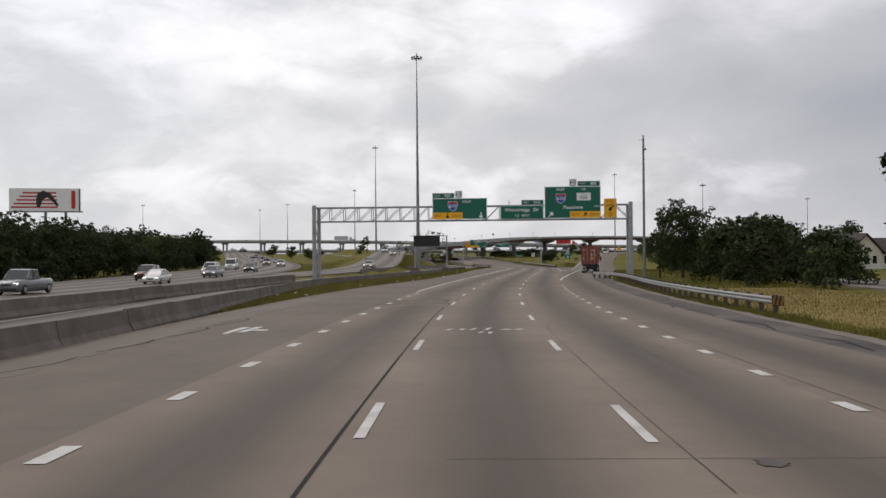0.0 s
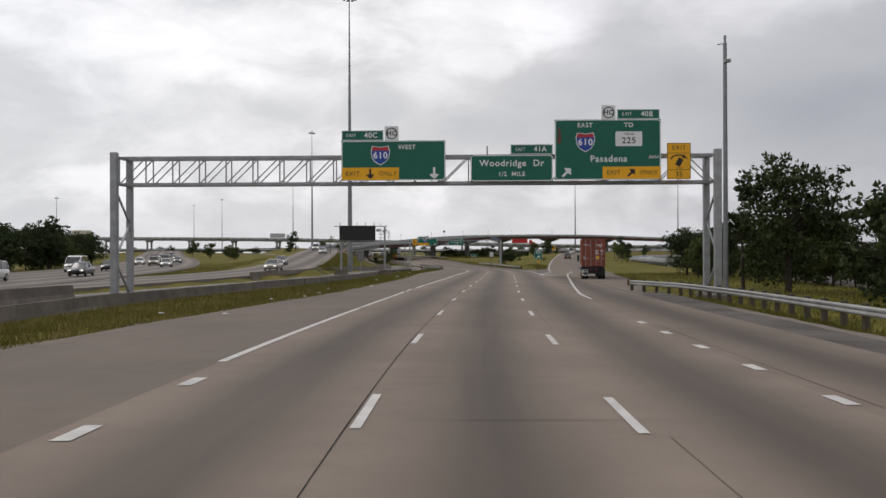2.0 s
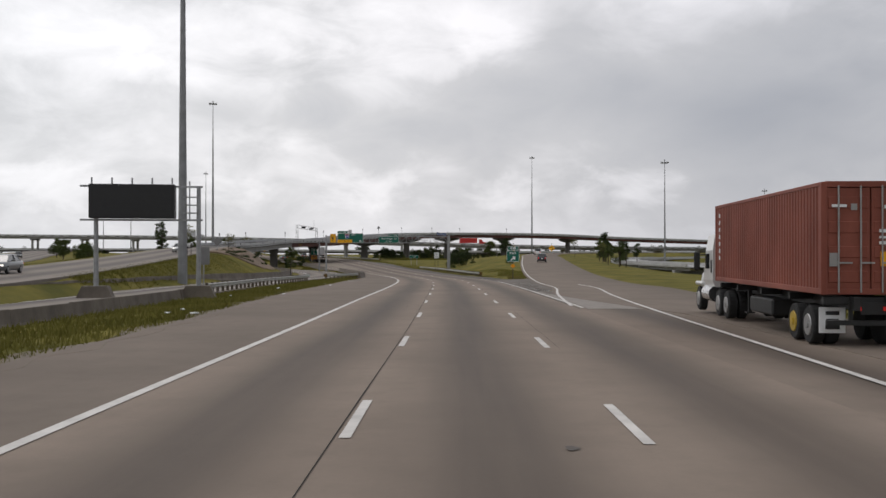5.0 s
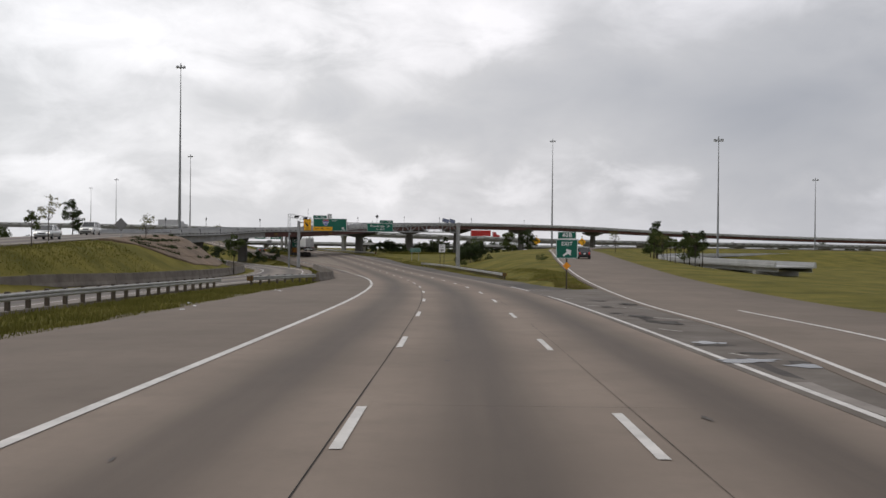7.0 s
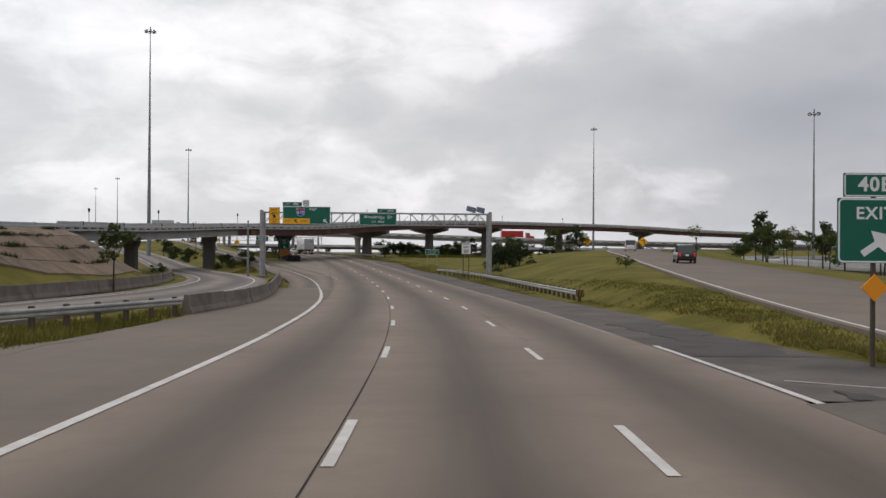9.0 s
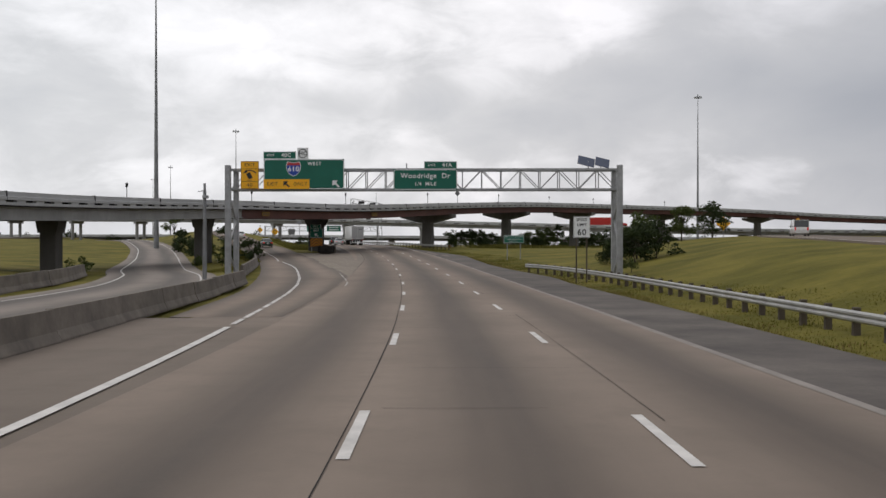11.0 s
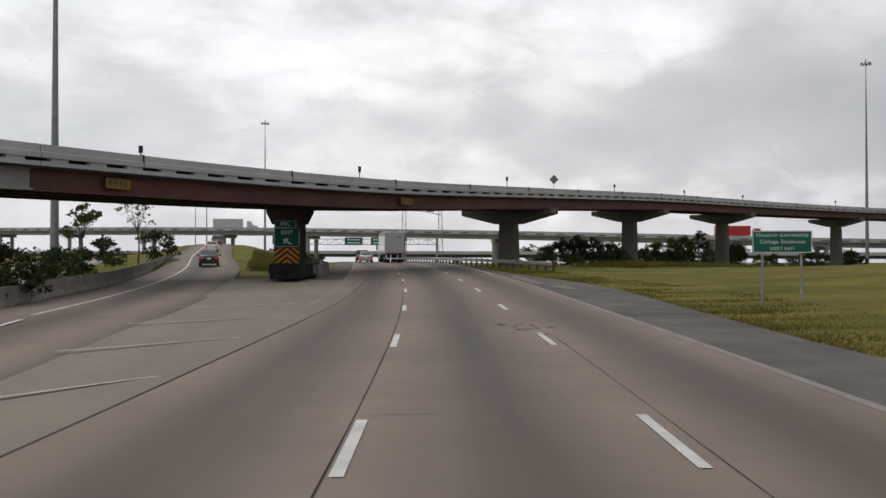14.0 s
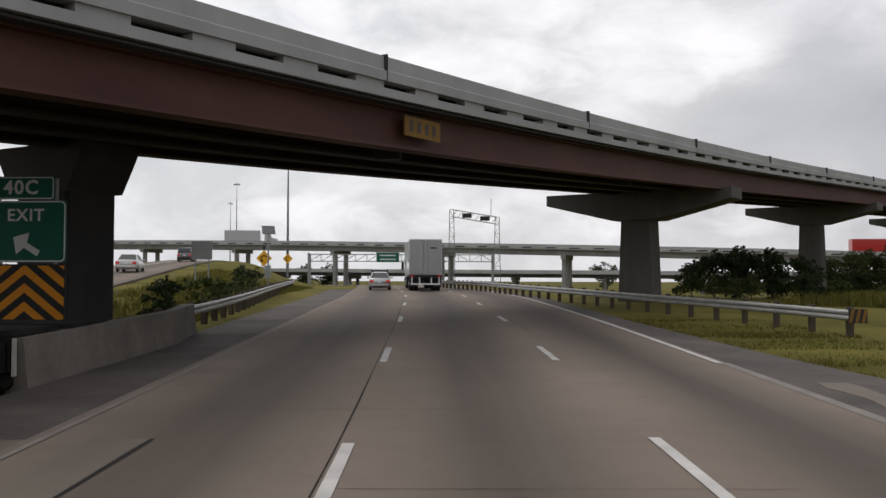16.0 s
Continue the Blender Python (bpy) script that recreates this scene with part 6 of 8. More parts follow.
for x, z in ((-0.2, 15.9), (3.6, 15.3)):
    bm = bmesh.new()
    box(bm, (x, -0.3, z), (2.0, 0.25, 0.95), 0.04)
    part("signal_box", bm, M["trim"], tg)
bm = bmesh.new()
rod(bm, (4.9, 0, 15.6), (4.9, 0, 19.4), 0.07)
part("aerial", bm, M["mast"], tg)

# billboards, house
bb = thing("billboard", pose(-108, 243.5, 0.6, 0, 0, 14), "white billboard with dark red bars on three steel legs", "billboard")
bm = bmesh.new()
box(bm, (0, 0, 17.6), (17.6, 0.5, 6.0), 0.05)
face = part("board", bm, M["white"], bb)
for k in range(5):
    plate("printed_bar", -2.6 + 0.3 * k, 15.6 + k * 0.95, 11.5 - k * 0.8, 0.42, M["red"], face, 0.25, 0.03, 0.1)
bm = bmesh.new()
prism(bm, [(-2.0, 15.6), (-1.2, 15.6), (-0.6, 17.6), (0.6, 18.2), (2.4, 16.6), (2.8, 15.8), (3.4, 16.2), (1.4, 19.2), (-0.4, 20.0), (-1.8, 19.2), (-2.2, 17.6)], "y", -0.36, -0.27)
part("printed_shape", bm, M["black"], face)
plate("printed_strip", 7.0, 17.6, 1.0, 4.8, M["red"], face, 0.25, 0.03, 0.3)
plate("printed_edge", 8.5, 17.6, 0.3, 6.0, M["black"], face, 0.25, 0.03, 0.02)
for x in (-5, 0, 5):
    bm = bmesh.new()
    rod(bm, (x, 0.5, -0.5), (x, 0.5, 15), 0.35)
    part("leg", bm, M["mast"], bb)
bm = bmesh.new()
box(bm, (0, -0.4, 14.4), (18.6, 1.4, 0.3))
bar(bm, (-5, 0.5, 7), (5, 0.5, 7), 0.2, 0.2)
part("catwalk", bm, M["mast"], bb)
for x, y, z, w in ((-160, 520, 12.5, 9.0), (-128, 300, 8.5, 7.5)):
    ob = thing("billboard", pose(x, y, 0, 0, 0, 18), "small tan billboard standing above the trees", "billboard")
    bm = bmesh.new()
    box(bm, (0, 0, z), (w, 0.4, 3.4), 0.05)
    part("board", bm, M["house_wall"], ob)
    for q in (-2, 2):
        bm = bmesh.new()
        rod(bm, (q, 0.4, -1), (q, 0.4, z), 0.25)
        part("leg", bm, M["mast"], ob)


def house(x, y, turn):
    ob = thing("house", pose(x, y, gz(x, y), 0, 0, turn), "cream one-storey house with a steep brown gable roof", "house")
    bm = bmesh.new()
    prism(bm, [(-3.0, 0), (3.0, 0), (3.0, 2.9), (0, 5.6), (-3.0, 2.9)], "y", -4.5, -4.1)
    prism(bm, [(-3.0, 0), (3.0, 0), (3.0, 2.9), (0, 5.6), (-3.0, 2.9)], "y", 4.1, 4.5)
    box(bm, (-2.9, 0, 1.45), (0.2, 8.2, 2.9))
    box(bm, (2.9, 0, 1.45), (0.2, 8.2, 2.9))
    box(bm, (6.4, 0.5, 1.4), (6.8, 7.0, 2.8))
    part("wall", bm, M["house_wall"], ob)
    for q in (-1, 1):
        bm = bmesh.new()
        prism(bm, [(0, 5.95), (q * 3.5, 2.75), (q * 3.5, 2.55), (0, 5.7)], "y", -4.9, 4.9)
        part("roof", bm, M["house_roof"], ob)
    bm = bmesh.new()
    prism(bm, [(-3.6, 2.6), (4.7, 2.6), (0.5, 5.2)], "x", 3.0, 10.2)
    part("roof", bm, M["house_roof"], ob)
    for x0, yy, w in ((-1.6, -4.5, 0.8), (0.0, -4.5, 0.8), (1.6, -4.5, 0.8), (5.2, -3.0, 1.2), (8.0, -3.0, 1.2)):
        wn = plate("window", x0, 1.55, w + 0.2, 1.5, M["white"], ob, -yy, 0.05, 0.02)
        plate("pane", x0, 1.55, w, 1.3, M["glass"], wn, -yy + 0.05, 0.02, 0.02)
    bm = bmesh.new()
    for k in range(14):
        box(bm, (-3 + k * 0.45, -6.4, 0.55), (0.10, 0.06, 1.0))
    bar(bm, (-3, -6.4, 0.9), (3, -6.4, 0.9), 0.06, 0.08)
    bar(bm, (-3, -6.4, 0.3), (3, -6.4, 0.3), 0.06, 0.08)
    part("porch_rail", bm, M["white"], ob)


house(66, 158, 14)

# ---- vehicles ----
def wheel(parent, x, y, r, w, rim="rim", name="wheel"):
    """A wheel with axle along x, resting on z = 0 of its parent."""
    bm = bmesh.new()
    bmesh.ops.create_cone(bm, cap_ends=True, segments=20, radius1=r, radius2=r, depth=w, matrix=pose(x, y, r, 0, 90, 0))
    bmesh.ops.bevel(bm, geom=[e for e in bm.edges if e.calc_face_angle(0) > 0.8], offset=0.04, segments=1, affect="EDGES")
    ty = part(name, bm, M["tyre"], parent, "black tyre on a metal rim")
    s = 1 if x > 0 else -1
    bm = bmesh.new()
    bmesh.ops.create_cone(bm, cap_ends=True, segments=16, radius1=r * 0.62, radius2=r * 0.55, depth=0.06, matrix=pose(x + s * (w / 2 - 0.005), y, r, 0, 90 * s, 0))
    rod(bm, (x + s * w / 2, y, r), (x + s * (w / 2 + 0.05), y, r), r * 0.2, sides=10)
    part("rim", bm, M[rim], ty)
    return ty


def loft(bm, rows):
    """A shell through cross-sections (y, [(x, z), ...]) of equal count, mirrored in x, closed at both ends."""
    rings = []
    for y, half in rows:
        ring = [bm.verts.new((x, y, z)) for x, z in half] + [bm.verts.new((-x, y, z)) for x, z in reversed(half)]
        rings.append(ring)
    n = len(rings[0])
    for a, b in zip(rings[:-1], rings[1:]):
        for i in range(n):
            bm.faces.new((a[i], a[(i + 1) % n], b[(i + 1) % n], b[i]))
    bm.faces.new(rings[0][::-1])
    bm.faces.new(rings[-1])
    bmesh.ops.recalc_face_normals(bm, faces=bm.faces[:])


def car(kind, colour, m, label, lit=False, group=""):
    """A car along +y (its front), resting on z = 0. kind: sedan, suv, pickup or van."""
    L, W, H = {"sedan": (4.5, 1.74, 1.46), "suv": (4.5, 1.84, 1.78), "pickup": (5.6, 1.95, 1.85), "van": (5.2, 1.95, 2.05)}[kind]
    ob = thing({"sedan": "car", "suv": "suv", "pickup": "pickup_truck", "van": "van"}[kind], m, label, {"sedan": "car", "suv": "car", "pickup": "pickup truck", "van": "van"}[kind], group)
    w, h, e = W / 2, L / 2, 0.22
    belt = {"sedan": 0.92, "suv": 1.06, "pickup": 1.10, "van": 1.15}[kind]
    hood = {"sedan": 0.86, "suv": 1.02, "pickup": 1.08, "van": 1.08}[kind]
    deck = {"sedan": 0.98, "suv": 1.06, "pickup": 1.10, "van": 1.15}[kind]
    mat = colour

    def sec(wd, top, low=e):
        return [(wd * 0.90, low), (wd * 0.99, low + 0.18), (wd, (low + top) * 0.55), (wd * 0.97, top - 0.10), (wd * 0.86, top)]
    bm = bmesh.new()
    loft(bm, [(-h, sec(w * 0.90, deck - 0.16, e + 0.18)), (-h + 0.10, sec(w * 0.96, deck - 0.03, e + 0.06)), (-h + 0.55, sec(w, deck)), (-0.4, sec(w, belt + 0.02)), (h * 0.35, sec(w, belt)), (h * 0.5, sec(w, hood + 0.04)), (h - 0.35, sec(w * 0.96, hood - 0.06)), (h - 0.05, sec(w * 0.88, hood - 0.2, e + 0.08)), (h, sec(w * 0.80, hood - 0.28, e + 0.14))])
    for f in bm.faces:
        f.smooth = True
    body = part("body", bm, mat, ob)
    if kind == "sedan":
        cab = [(-h + 0.62, deck - 0.02, 0.80), (-h + 1.25, H - 0.05, 0.62), (-0.1, H, 0.62), (0.35, H - 0.06, 0.62), (1.25, hood + 0.02, 0.80)]
    elif kind == "suv":
        cab = [(-h + 0.12, deck - 0.02, 0.84), (-h + 0.42, H - 0.08, 0.72), (-0.2, H, 0.72), (0.5, H - 0.06, 0.70), (1.15, hood + 0.02, 0.84)]
    elif kind == "van":
        cab = [(-h + 0.08, deck - 0.02, 0.88), (-h + 0.2, H - 0.06, 0.80), (0.2, H, 0.80), (1.2, H - 0.15, 0.76), (1.9, hood + 0.02, 0.86)]
    else:
        cab = [(-0.55, deck - 0.02, 0.86), (-0.42, H - 0.06, 0.72), (0.5, H, 0.72), (0.85, H - 0.06, 0.70), (1.5, hood + 0.02, 0.86)]
    bm = bmesh.new()
    loft(bm, [(y, [(w * 0.90 * (0.98 if i in (0, 4) else 1.0), belt - 0.05 if i in (0, 4) else belt - 0.03), (w * (0.92 - (0.0 if i in (0, 4) else 0.02)), min(z, belt + 0.01) if i in (0, 4) else belt + 0.02), (w * k / 0.9 if i not in (0, 4) else w * 0.9, z - (0.05 if i not in (0, 4) else 0)), (w * k / 0.9 * 0.9, z)]) for i, (y, z, k) in enumerate(cab)])
    part("window_glass", bm, M["glass"], ob, "dark glass")
    bm = bmesh.new()
    r0, r1, r2 = cab[1], cab[2], cab[3]
    loft(bm, [(r0[0] - 0.03, [(w * r0[2] / 0.9 + 0.01, r0[1] - 0.05), (w * r0[2] / 0.9 * 0.93, r0[1] + 0.012)]), (r1[0], [(w * r1[2] / 0.9 + 0.012, r1[1] - 0.05), (w * r1[2] / 0.9 * 0.93, r1[1] + 0.015)]), (r2[0] + 0.03, [(w * r2[2] / 0.9 + 0.01, r2[1] - 0.06), (w * r2[2] / 0.9 * 0.93, r2[1] + 0.012)])])
    for s in (-1, 1):
        for a, b in ((cab[0], cab[1]), (cab[4], cab[3])):
            bar(bm, (s * w * 0.885, a[0], belt + 0.02), (s * w * b[2] / 0.9, b[0], b[1] - 0.04), 0.06, 0.06)
        ym = (cab[1][0] + cab[3][0]) / 2
        bar(bm, (s * w * 0.925, ym, belt), (s * w * 0.72 / 0.9 if kind != "sedan" else s * w * 0.70, ym, H - 0.05), 0.05, 0.09)
    part("roof", bm, mat, ob)
    if kind == "pickup":
        bm = bmesh.new()
        box(bm, (0, -h + 1.1, deck - 0.20), (W * 0.80, 1.9, 0.45), 0.02)
        part("bed", bm, M["trim"], ob)
    r = {"sedan": 0.31, "suv": 0.36, "pickup": 0.38, "van": 0.36}[kind]
    for y in (h - 0.85, -h + 0.85):
        for s in (-1, 1):
            wheel(ob, s * (w - 0.10), y, r, 0.20)
    lo = deck - 0.26
    for s in (-1, 1):
        bm = bmesh.new()
        box(bm, (s * (w * 0.74), -h + 0.04, lo), (0.34 if kind == "sedan" else 0.20, 0.14, 0.20 if kind == "sedan" else 0.38), 0.04)
        part("tail_lamp", bm, M["tail"], ob, "red tail lamp")
        bm = bmesh.new()
        box(bm, (s * (w * 0.66), h - 0.10, hood - 0.26), (0.36, 0.16, 0.16), 0.04)
        part("headlamp", bm, M["head"] if lit else M["lens"], ob, "clear headlamp")
        bm = bmesh.new()
        box(bm, (s * (w + 0.10), 0.75, belt + 0.08), (0.2, 0.12, 0.15), 0.04)
        part("mirror", bm, mat, ob)
    bm = bmesh.new()
    box(bm, (0, -h + 0.02, 0.42), (W * 0.84, 0.12, 0.16), 0.04)
    part("rear_bumper", bm, M["trim"] if kind in ("suv", "pickup") else mat, ob)
    bm = bmesh.new()
    box(bm, (0, h - 0.02, 0.42), (W * 0.74, 0.12, 0.16), 0.04)
    part("front_bumper", bm, M["trim"] if kind in ("suv", "pickup") else mat, ob)
    bm = bmesh.new()
    box(bm, (0, h - 0.02, hood - 0.34), (W * 0.36, 0.10, 0.14), 0.02)
    part("grille", bm, M["trim"], ob)
    bm = bmesh.new()
    box(bm, (0, -h - 0.03, lo - 0.06 if kind == "sedan" else 0.75), (0.32, 0.02, 0.16), 0.01)
    part("number_plate", bm, M["white"], ob, "pale number plate")
    return ob


SILVER, DARK, WHITE = paint("silver", (0.46, 0.47, 0.47), 0.6), paint("black_blue", (0.018, 0.020, 0.024)), paint("white", (0.62, 0.62, 0.60), 0.0)
GREY, RED, BEIGE, GREEN = paint("grey", (0.16, 0.165, 0.17), 0.5), paint("maroon", (0.11, 0.025, 0.02)), paint("beige", (0.36, 0.33, 0.27), 0.4), paint("dark_green", (0.02, 0.045, 0.035))


def lane_pose(y, off):
    i = cut(y - 1, y + 1)
    p = [np.interp(y, LINE[:, 1], LINE[:, k]) for k in range(3)]
    s = side_vectors(i)[1]
    return pose(p[0] + s[0] * off, p[1] + s[1] * off, p[2], math.degrees(math.atan2(i[-1][2] - i[0][2], i[-1][1] - i[0][1])), 0, math.degrees(math.atan2(s[1], s[0])))


def line_pose(line, y, off, back=False):
    i = int(np.argmin(abs(line[:, 1] - y)))
    i = min(len(line) - 2, max(1, i))
    d = line[i + 1] - line[i - 1]
    q = shift(line, off)[i]
    return pose(q[0], q[1], q[2] + 0.015, 0, 0, math.degrees(math.atan2(d[1], d[0])) - 90 + (180 if back else 0))


def tube_axles(ob, ys, r, half, rims):
    for y, rim in zip(ys, rims):
        for s in (-1, 1):
            wheel(ob, s * half, y, r, 0.32, rim)
            wheel(ob, s * (half - 0.36), y, r, 0.30, "rim", "inner_wheel")


def tractor(ob, y0, roof=3.0, colour=None):
    """A conventional cab whose back stands at y0; front towards +y."""
    c = colour or WHITE
    bm = bmesh.new()
    loft(bm, [(y0, [(1.05, 1.05), (1.15, 1.3), (1.15, 2.5), (1.05, roof - 0.12), (0.7, roof)]), (y0 + 1.3, [(1.05, 1.05), (1.15, 1.3), (1.15, 2.45), (1.05, roof - 0.2), (0.7, roof - 0.08)]), (y0 + 1.75, [(1.05, 1.05), (1.15, 1.3), (1.12, 1.95), (1.0, 2.2), (0.6, 2.35)])])
    part("cab", bm, c, ob)
    bm = bmesh.new()
    loft(bm, [(y0 + 1.7, [(1.0, 0.75), (1.10, 1.1), (1.05, 1.7), (0.85, 1.95)]), (y0 + 3.0, [(0.9, 0.65), (1.05, 1.0), (0.95, 1.5), (0.7, 1.72)]), (y0 + 3.5, [(0.8, 0.7), (0.92, 1.0), (0.8, 1.35), (0.55, 1.5)])])
    for f in bm.faces:
        f.smooth = True
    part("hood", bm, c, ob)
    bm = bmesh.new()
    box(bm, (0, y0 + 3.5, 0.55), (2.2, 0.25, 0.35), 0.05)
    part("bumper", bm, M["chrome"], ob)
    bm = bmesh.new()
    box(bm, (0, y0 + 3.5, 1.05), (0.95, 0.10, 0.6), 0.03)
    part("grille", bm, M["chrome"], ob)
    for s in (-1, 1):
        bm = bmesh.new()
        box(bm, (s * 1.16, y0 + 1.0, 2.05), (0.03, 0.75, 0.6), 0.01)
        part("side_window", bm, M["glass"], ob, "dark side window")
        bm = bmesh.new()
        box(bm, (s * 1.165, y0 + 0.25, 1.85), (0.03, 0.12, 0.5), 0.01)
        part("vent", bm, M["trim"], ob)
        bm = bmesh.new()
        box(bm, (s * 1.42, y0 + 1.75, 2.05), (0.24, 0.14, 0.75), 0.05)
        bar(bm, (s * 1.1, y0 + 1.6, 2.3), (s * 1.42, y0 + 1.75, 2.3), 0.05, 0.05)
        part("mirror", bm, M["trim"], ob)
        bm = bmesh.new()
        rod(bm, (s * 0.98, y0 + 0.1, 0.78), (s * 0.98, y0 + 1.5, 0.78), 0.32, sides=16)
        part("fuel_tank", bm, M["chrome"], ob, "bright round fuel tank")
        wheel(ob, s * 1.0, y0 + 2.75, 0.50, 0.30)
        bm = bmesh.new()
        box(bm, (s * 1.0, y0 + 2.75, 1.12), (0.36, 1.25, 0.16), 0.06)
        part("fender", bm, c, ob)
        bm = bmesh.new()
        box(bm, (s * 0.7, y0 + 3.42, 1.12), (0.3, 0.16, 0.2), 0.04)
        part("headlamp", bm, M["lens"], ob)
    bm = bmesh.new()
    box(bm, (0, y0 + 1.74, 2.18), (1.85, 0.08, 0.62), 0.02, None)
    part("windscreen", bm, M["glass"], ob, "dark windscreen")
    bm = bmesh.new()
    box(bm, (0, y0 - 0.4, 0.85), (0.9, 5.6, 0.3))
    part("chassis", bm, M["trim"], ob)
    tube_axles(ob, (y0 - 1.1, y0 - 2.4), 0.50, 1.03, ("rim", "rim"))


def container_truck(m):
    """Red container on a skeleton chassis behind a white tractor; y = 0 at the container's doors."""
    ob = thing("container_truck", m, "white truck hauling a rusty red shipping container", "truck")
    L, W, z0, z1 = 12.19, 2.44, 1.32, 4.15
    bm = bmesh.new()
    n = 46
    for s in (-1, 1):
        pts = []
        for k in range(n):
            y = 0.18 + (L - 0.36) * k / n
            st = (L - 0.36) / n
            pts += [(s * (W / 2 - 0.012), y), (s * (W / 2 - 0.012), y + st * 0.35), (s * (W / 2 - 0.048), y + st * 0.5), (s * (W / 2 - 0.048), y + st * 0.85)]
        pts.append((s * (W / 2 - 0.012), L - 0.18))
        lo = [bm.verts.new((p[0], p[1], z0 + 0.12)) for p in pts]
        hi = [bm.verts.new((p[0], p[1], z1 - 0.08)) for p in pts]
        for a in range(len(pts) - 1):
            bm.faces.new((lo[a], lo[a + 1], hi[a + 1], hi[a]))
    box(bm, (0, L / 2, z1 - 0.03), (W - 0.04, L - 0.04, 0.04))
    box(bm, (0, L / 2, z0 + 0.06), (W - 0.06, L - 0.04, 0.08))
    box(bm, (0, L - 0.05, (z0 + z1) / 2), (W - 0.1, 0.06, z1 - z0 - 0.1))
    bmesh.ops.recalc_face_normals(bm, faces=bm.faces[:])
    shell = part("container_shell", bm, M["box_red"], ob, "corrugated rusty red steel walls")
    bm = bmesh.new()
    for s in (-1, 1):
        for y in (0.08, L - 0.08):
            box(bm, (s * (W / 2 - 0.07), y, (z0 + z1) / 2), (0.15, 0.16, z1 - z0), 0.015)
        for z in (z0 + 0.08, z1 - 0.05):
            box(bm, (s * (W / 2 - 0.05), L / 2, z), (0.10, L - 0.3, 0.15 if z < 2 else 0.10), 0.01)
    for z in (z0 + 0.08, z1 - 0.06):
        box(bm, (0, 0.07, z), (W - 0.2, 0.12, 0.15), 0.01)
    part("corner_frame", bm, M["box_red"], ob)
    for s in (-1, 1):
        bm = bmesh.new()
        box(bm, (s * 0.555, 0.07, (z0 + z1) / 2), (1.08, 0.05, z1 - z0 - 0.30), 0.01)
        for k in range(4):
            box(bm, (s * 0.555, 0.05, z0 + 0.45 + k * 0.62), (0.98, 0.05, 0.30), 0.02)
        dr = part("container_door", bm, M["box_red"], ob, "red container door with locking bars")
        for x in (0.26, 0.80):
            bm = bmesh.new()
            rod(bm, (s * x, -0.01, z0 + 0.06), (s * x, -0.01, z1 - 0.1), 0.022)
            part("locking_bar", bm, M["rail"], dr)
        bm = bmesh.new()
        for x in (0.26, 0.80):
            box(bm, (s * x + 0.16, -0.02, z0 + 0.80), (0.34, 0.03, 0.04))
        part("door_handle", bm, M["rail"], dr)
    for x, z, w, h, mt in ((-0.78, 3.55, 0.36, 0.07, "white"), (-0.42, 3.52, 0.15, 0.16, "rail"), (0.62, 3.52, 0.62, 0.09, "white"), (0.72, 3.36, 0.24, 0.08, "white"), (0.36, 2.92, 0.34, 0.08, "white"), (0.86, 2.92, 0.30, 0.08, "white"), (0.36, 2.76, 0.34, 0.06, "white"), (0.36, 2.62, 0.34, 0.08, "white"), (0.86, 2.64, 0.26, 0.16, "rail"), (0.40, 2.22, 0.36, 0.36, "yellow"), (-0.92, 2.2, 0.2, 0.34, "rail")):
        bm = bmesh.new()
        box(bm, (x, 0.008, z), (w, 0.012, h))
        part("marking_bar", bm, M[mt], ob)
    for k in range(7):
        bm = bmesh.new()
        box(bm, (-W / 2 - 0.002, L - 0.75, 3.75 - k * 0.26), (0.012, 0.14, 0.15))
        part("marking_bar", bm, M["white"], ob)
    bm = bmesh.new()
    for s in (-1, 1):
        box(bm, (s * 0.42, 5.6, 1.10), (0.16, 11.6, 0.34), 0.01)
    for y in (0.15, 3, 6, 9, 11.6):
        box(bm, (0, y, 1.17), (2.3, 0.16, 0.18), 0.01)
    part("skeleton_chassis", bm, M["trim"], ob)
    bm = bmesh.new()
    box(bm, (0, 0.02, 0.62), (2.2, 0.12, 0.12))
    for x in (-0.5, 0.5):
        box(bm, (x, 0.04, 0.9), (0.1, 0.08, 0.5))
    box(bm, (0.1, 0.0, 0.98), (0.75, 0.06, 0.30))
    part("rear_bumper", bm, M["trim"], ob)
    for s in (-1, 1):
        bm = bmesh.new()
        box(bm, (s * 0.35, -0.04, 0.98), (0.16, 0.04, 0.10))
        part("tail_lamp", bm, M["tail"], ob)
    tube_axles(ob, (1.1, 2.35), 0.50, 1.05, ("rim", "yrim"))
    bm = bmesh.new()
    box(bm, (-0.82, 0.42, 0.66), (0.66, 0.03, 0.66), 0.01)
    fl = part("mud_flap", bm, M["white"], ob, "white mud flap with dark marks")
    for z, w, h in ((0.84, 0.34, 0.10), (0.68, 0.30, 0.03), (0.48, 0.36, 0.10)):
        bm = bmesh.new()
        box(bm, (-0.82, 0.40, z), (w, 0.02, h))
        part("flap_mark", bm, M["black"], fl)
    bm = bmesh.new()
    box(bm, (0.82, 0.42, 0.70), (0.66, 0.03, 0.74), 0.01)
    part("mud_flap", bm, M["trim"], ob, "black mud flap")
    for s in (-1, 1):
        bm = bmesh.new()
        bar(bm, (s * 0.75, 8.9, 1.1), (s * 0.75, 8.9, 0.35), 0.12, 0.12)
        box(bm, (s * 0.75, 8.9, 0.33), (0.3, 0.3, 0.04))
        part("landing_leg", bm, M["trim"], ob)
    bm = bmesh.new()
    box(bm, (0, 6.2, 0.72), (2.2, 2.6, 0.5), 0.05)
    part("tool_box", bm, M["trim"], ob)
    tractor(ob, L + 0.75, 3.25)
    return ob


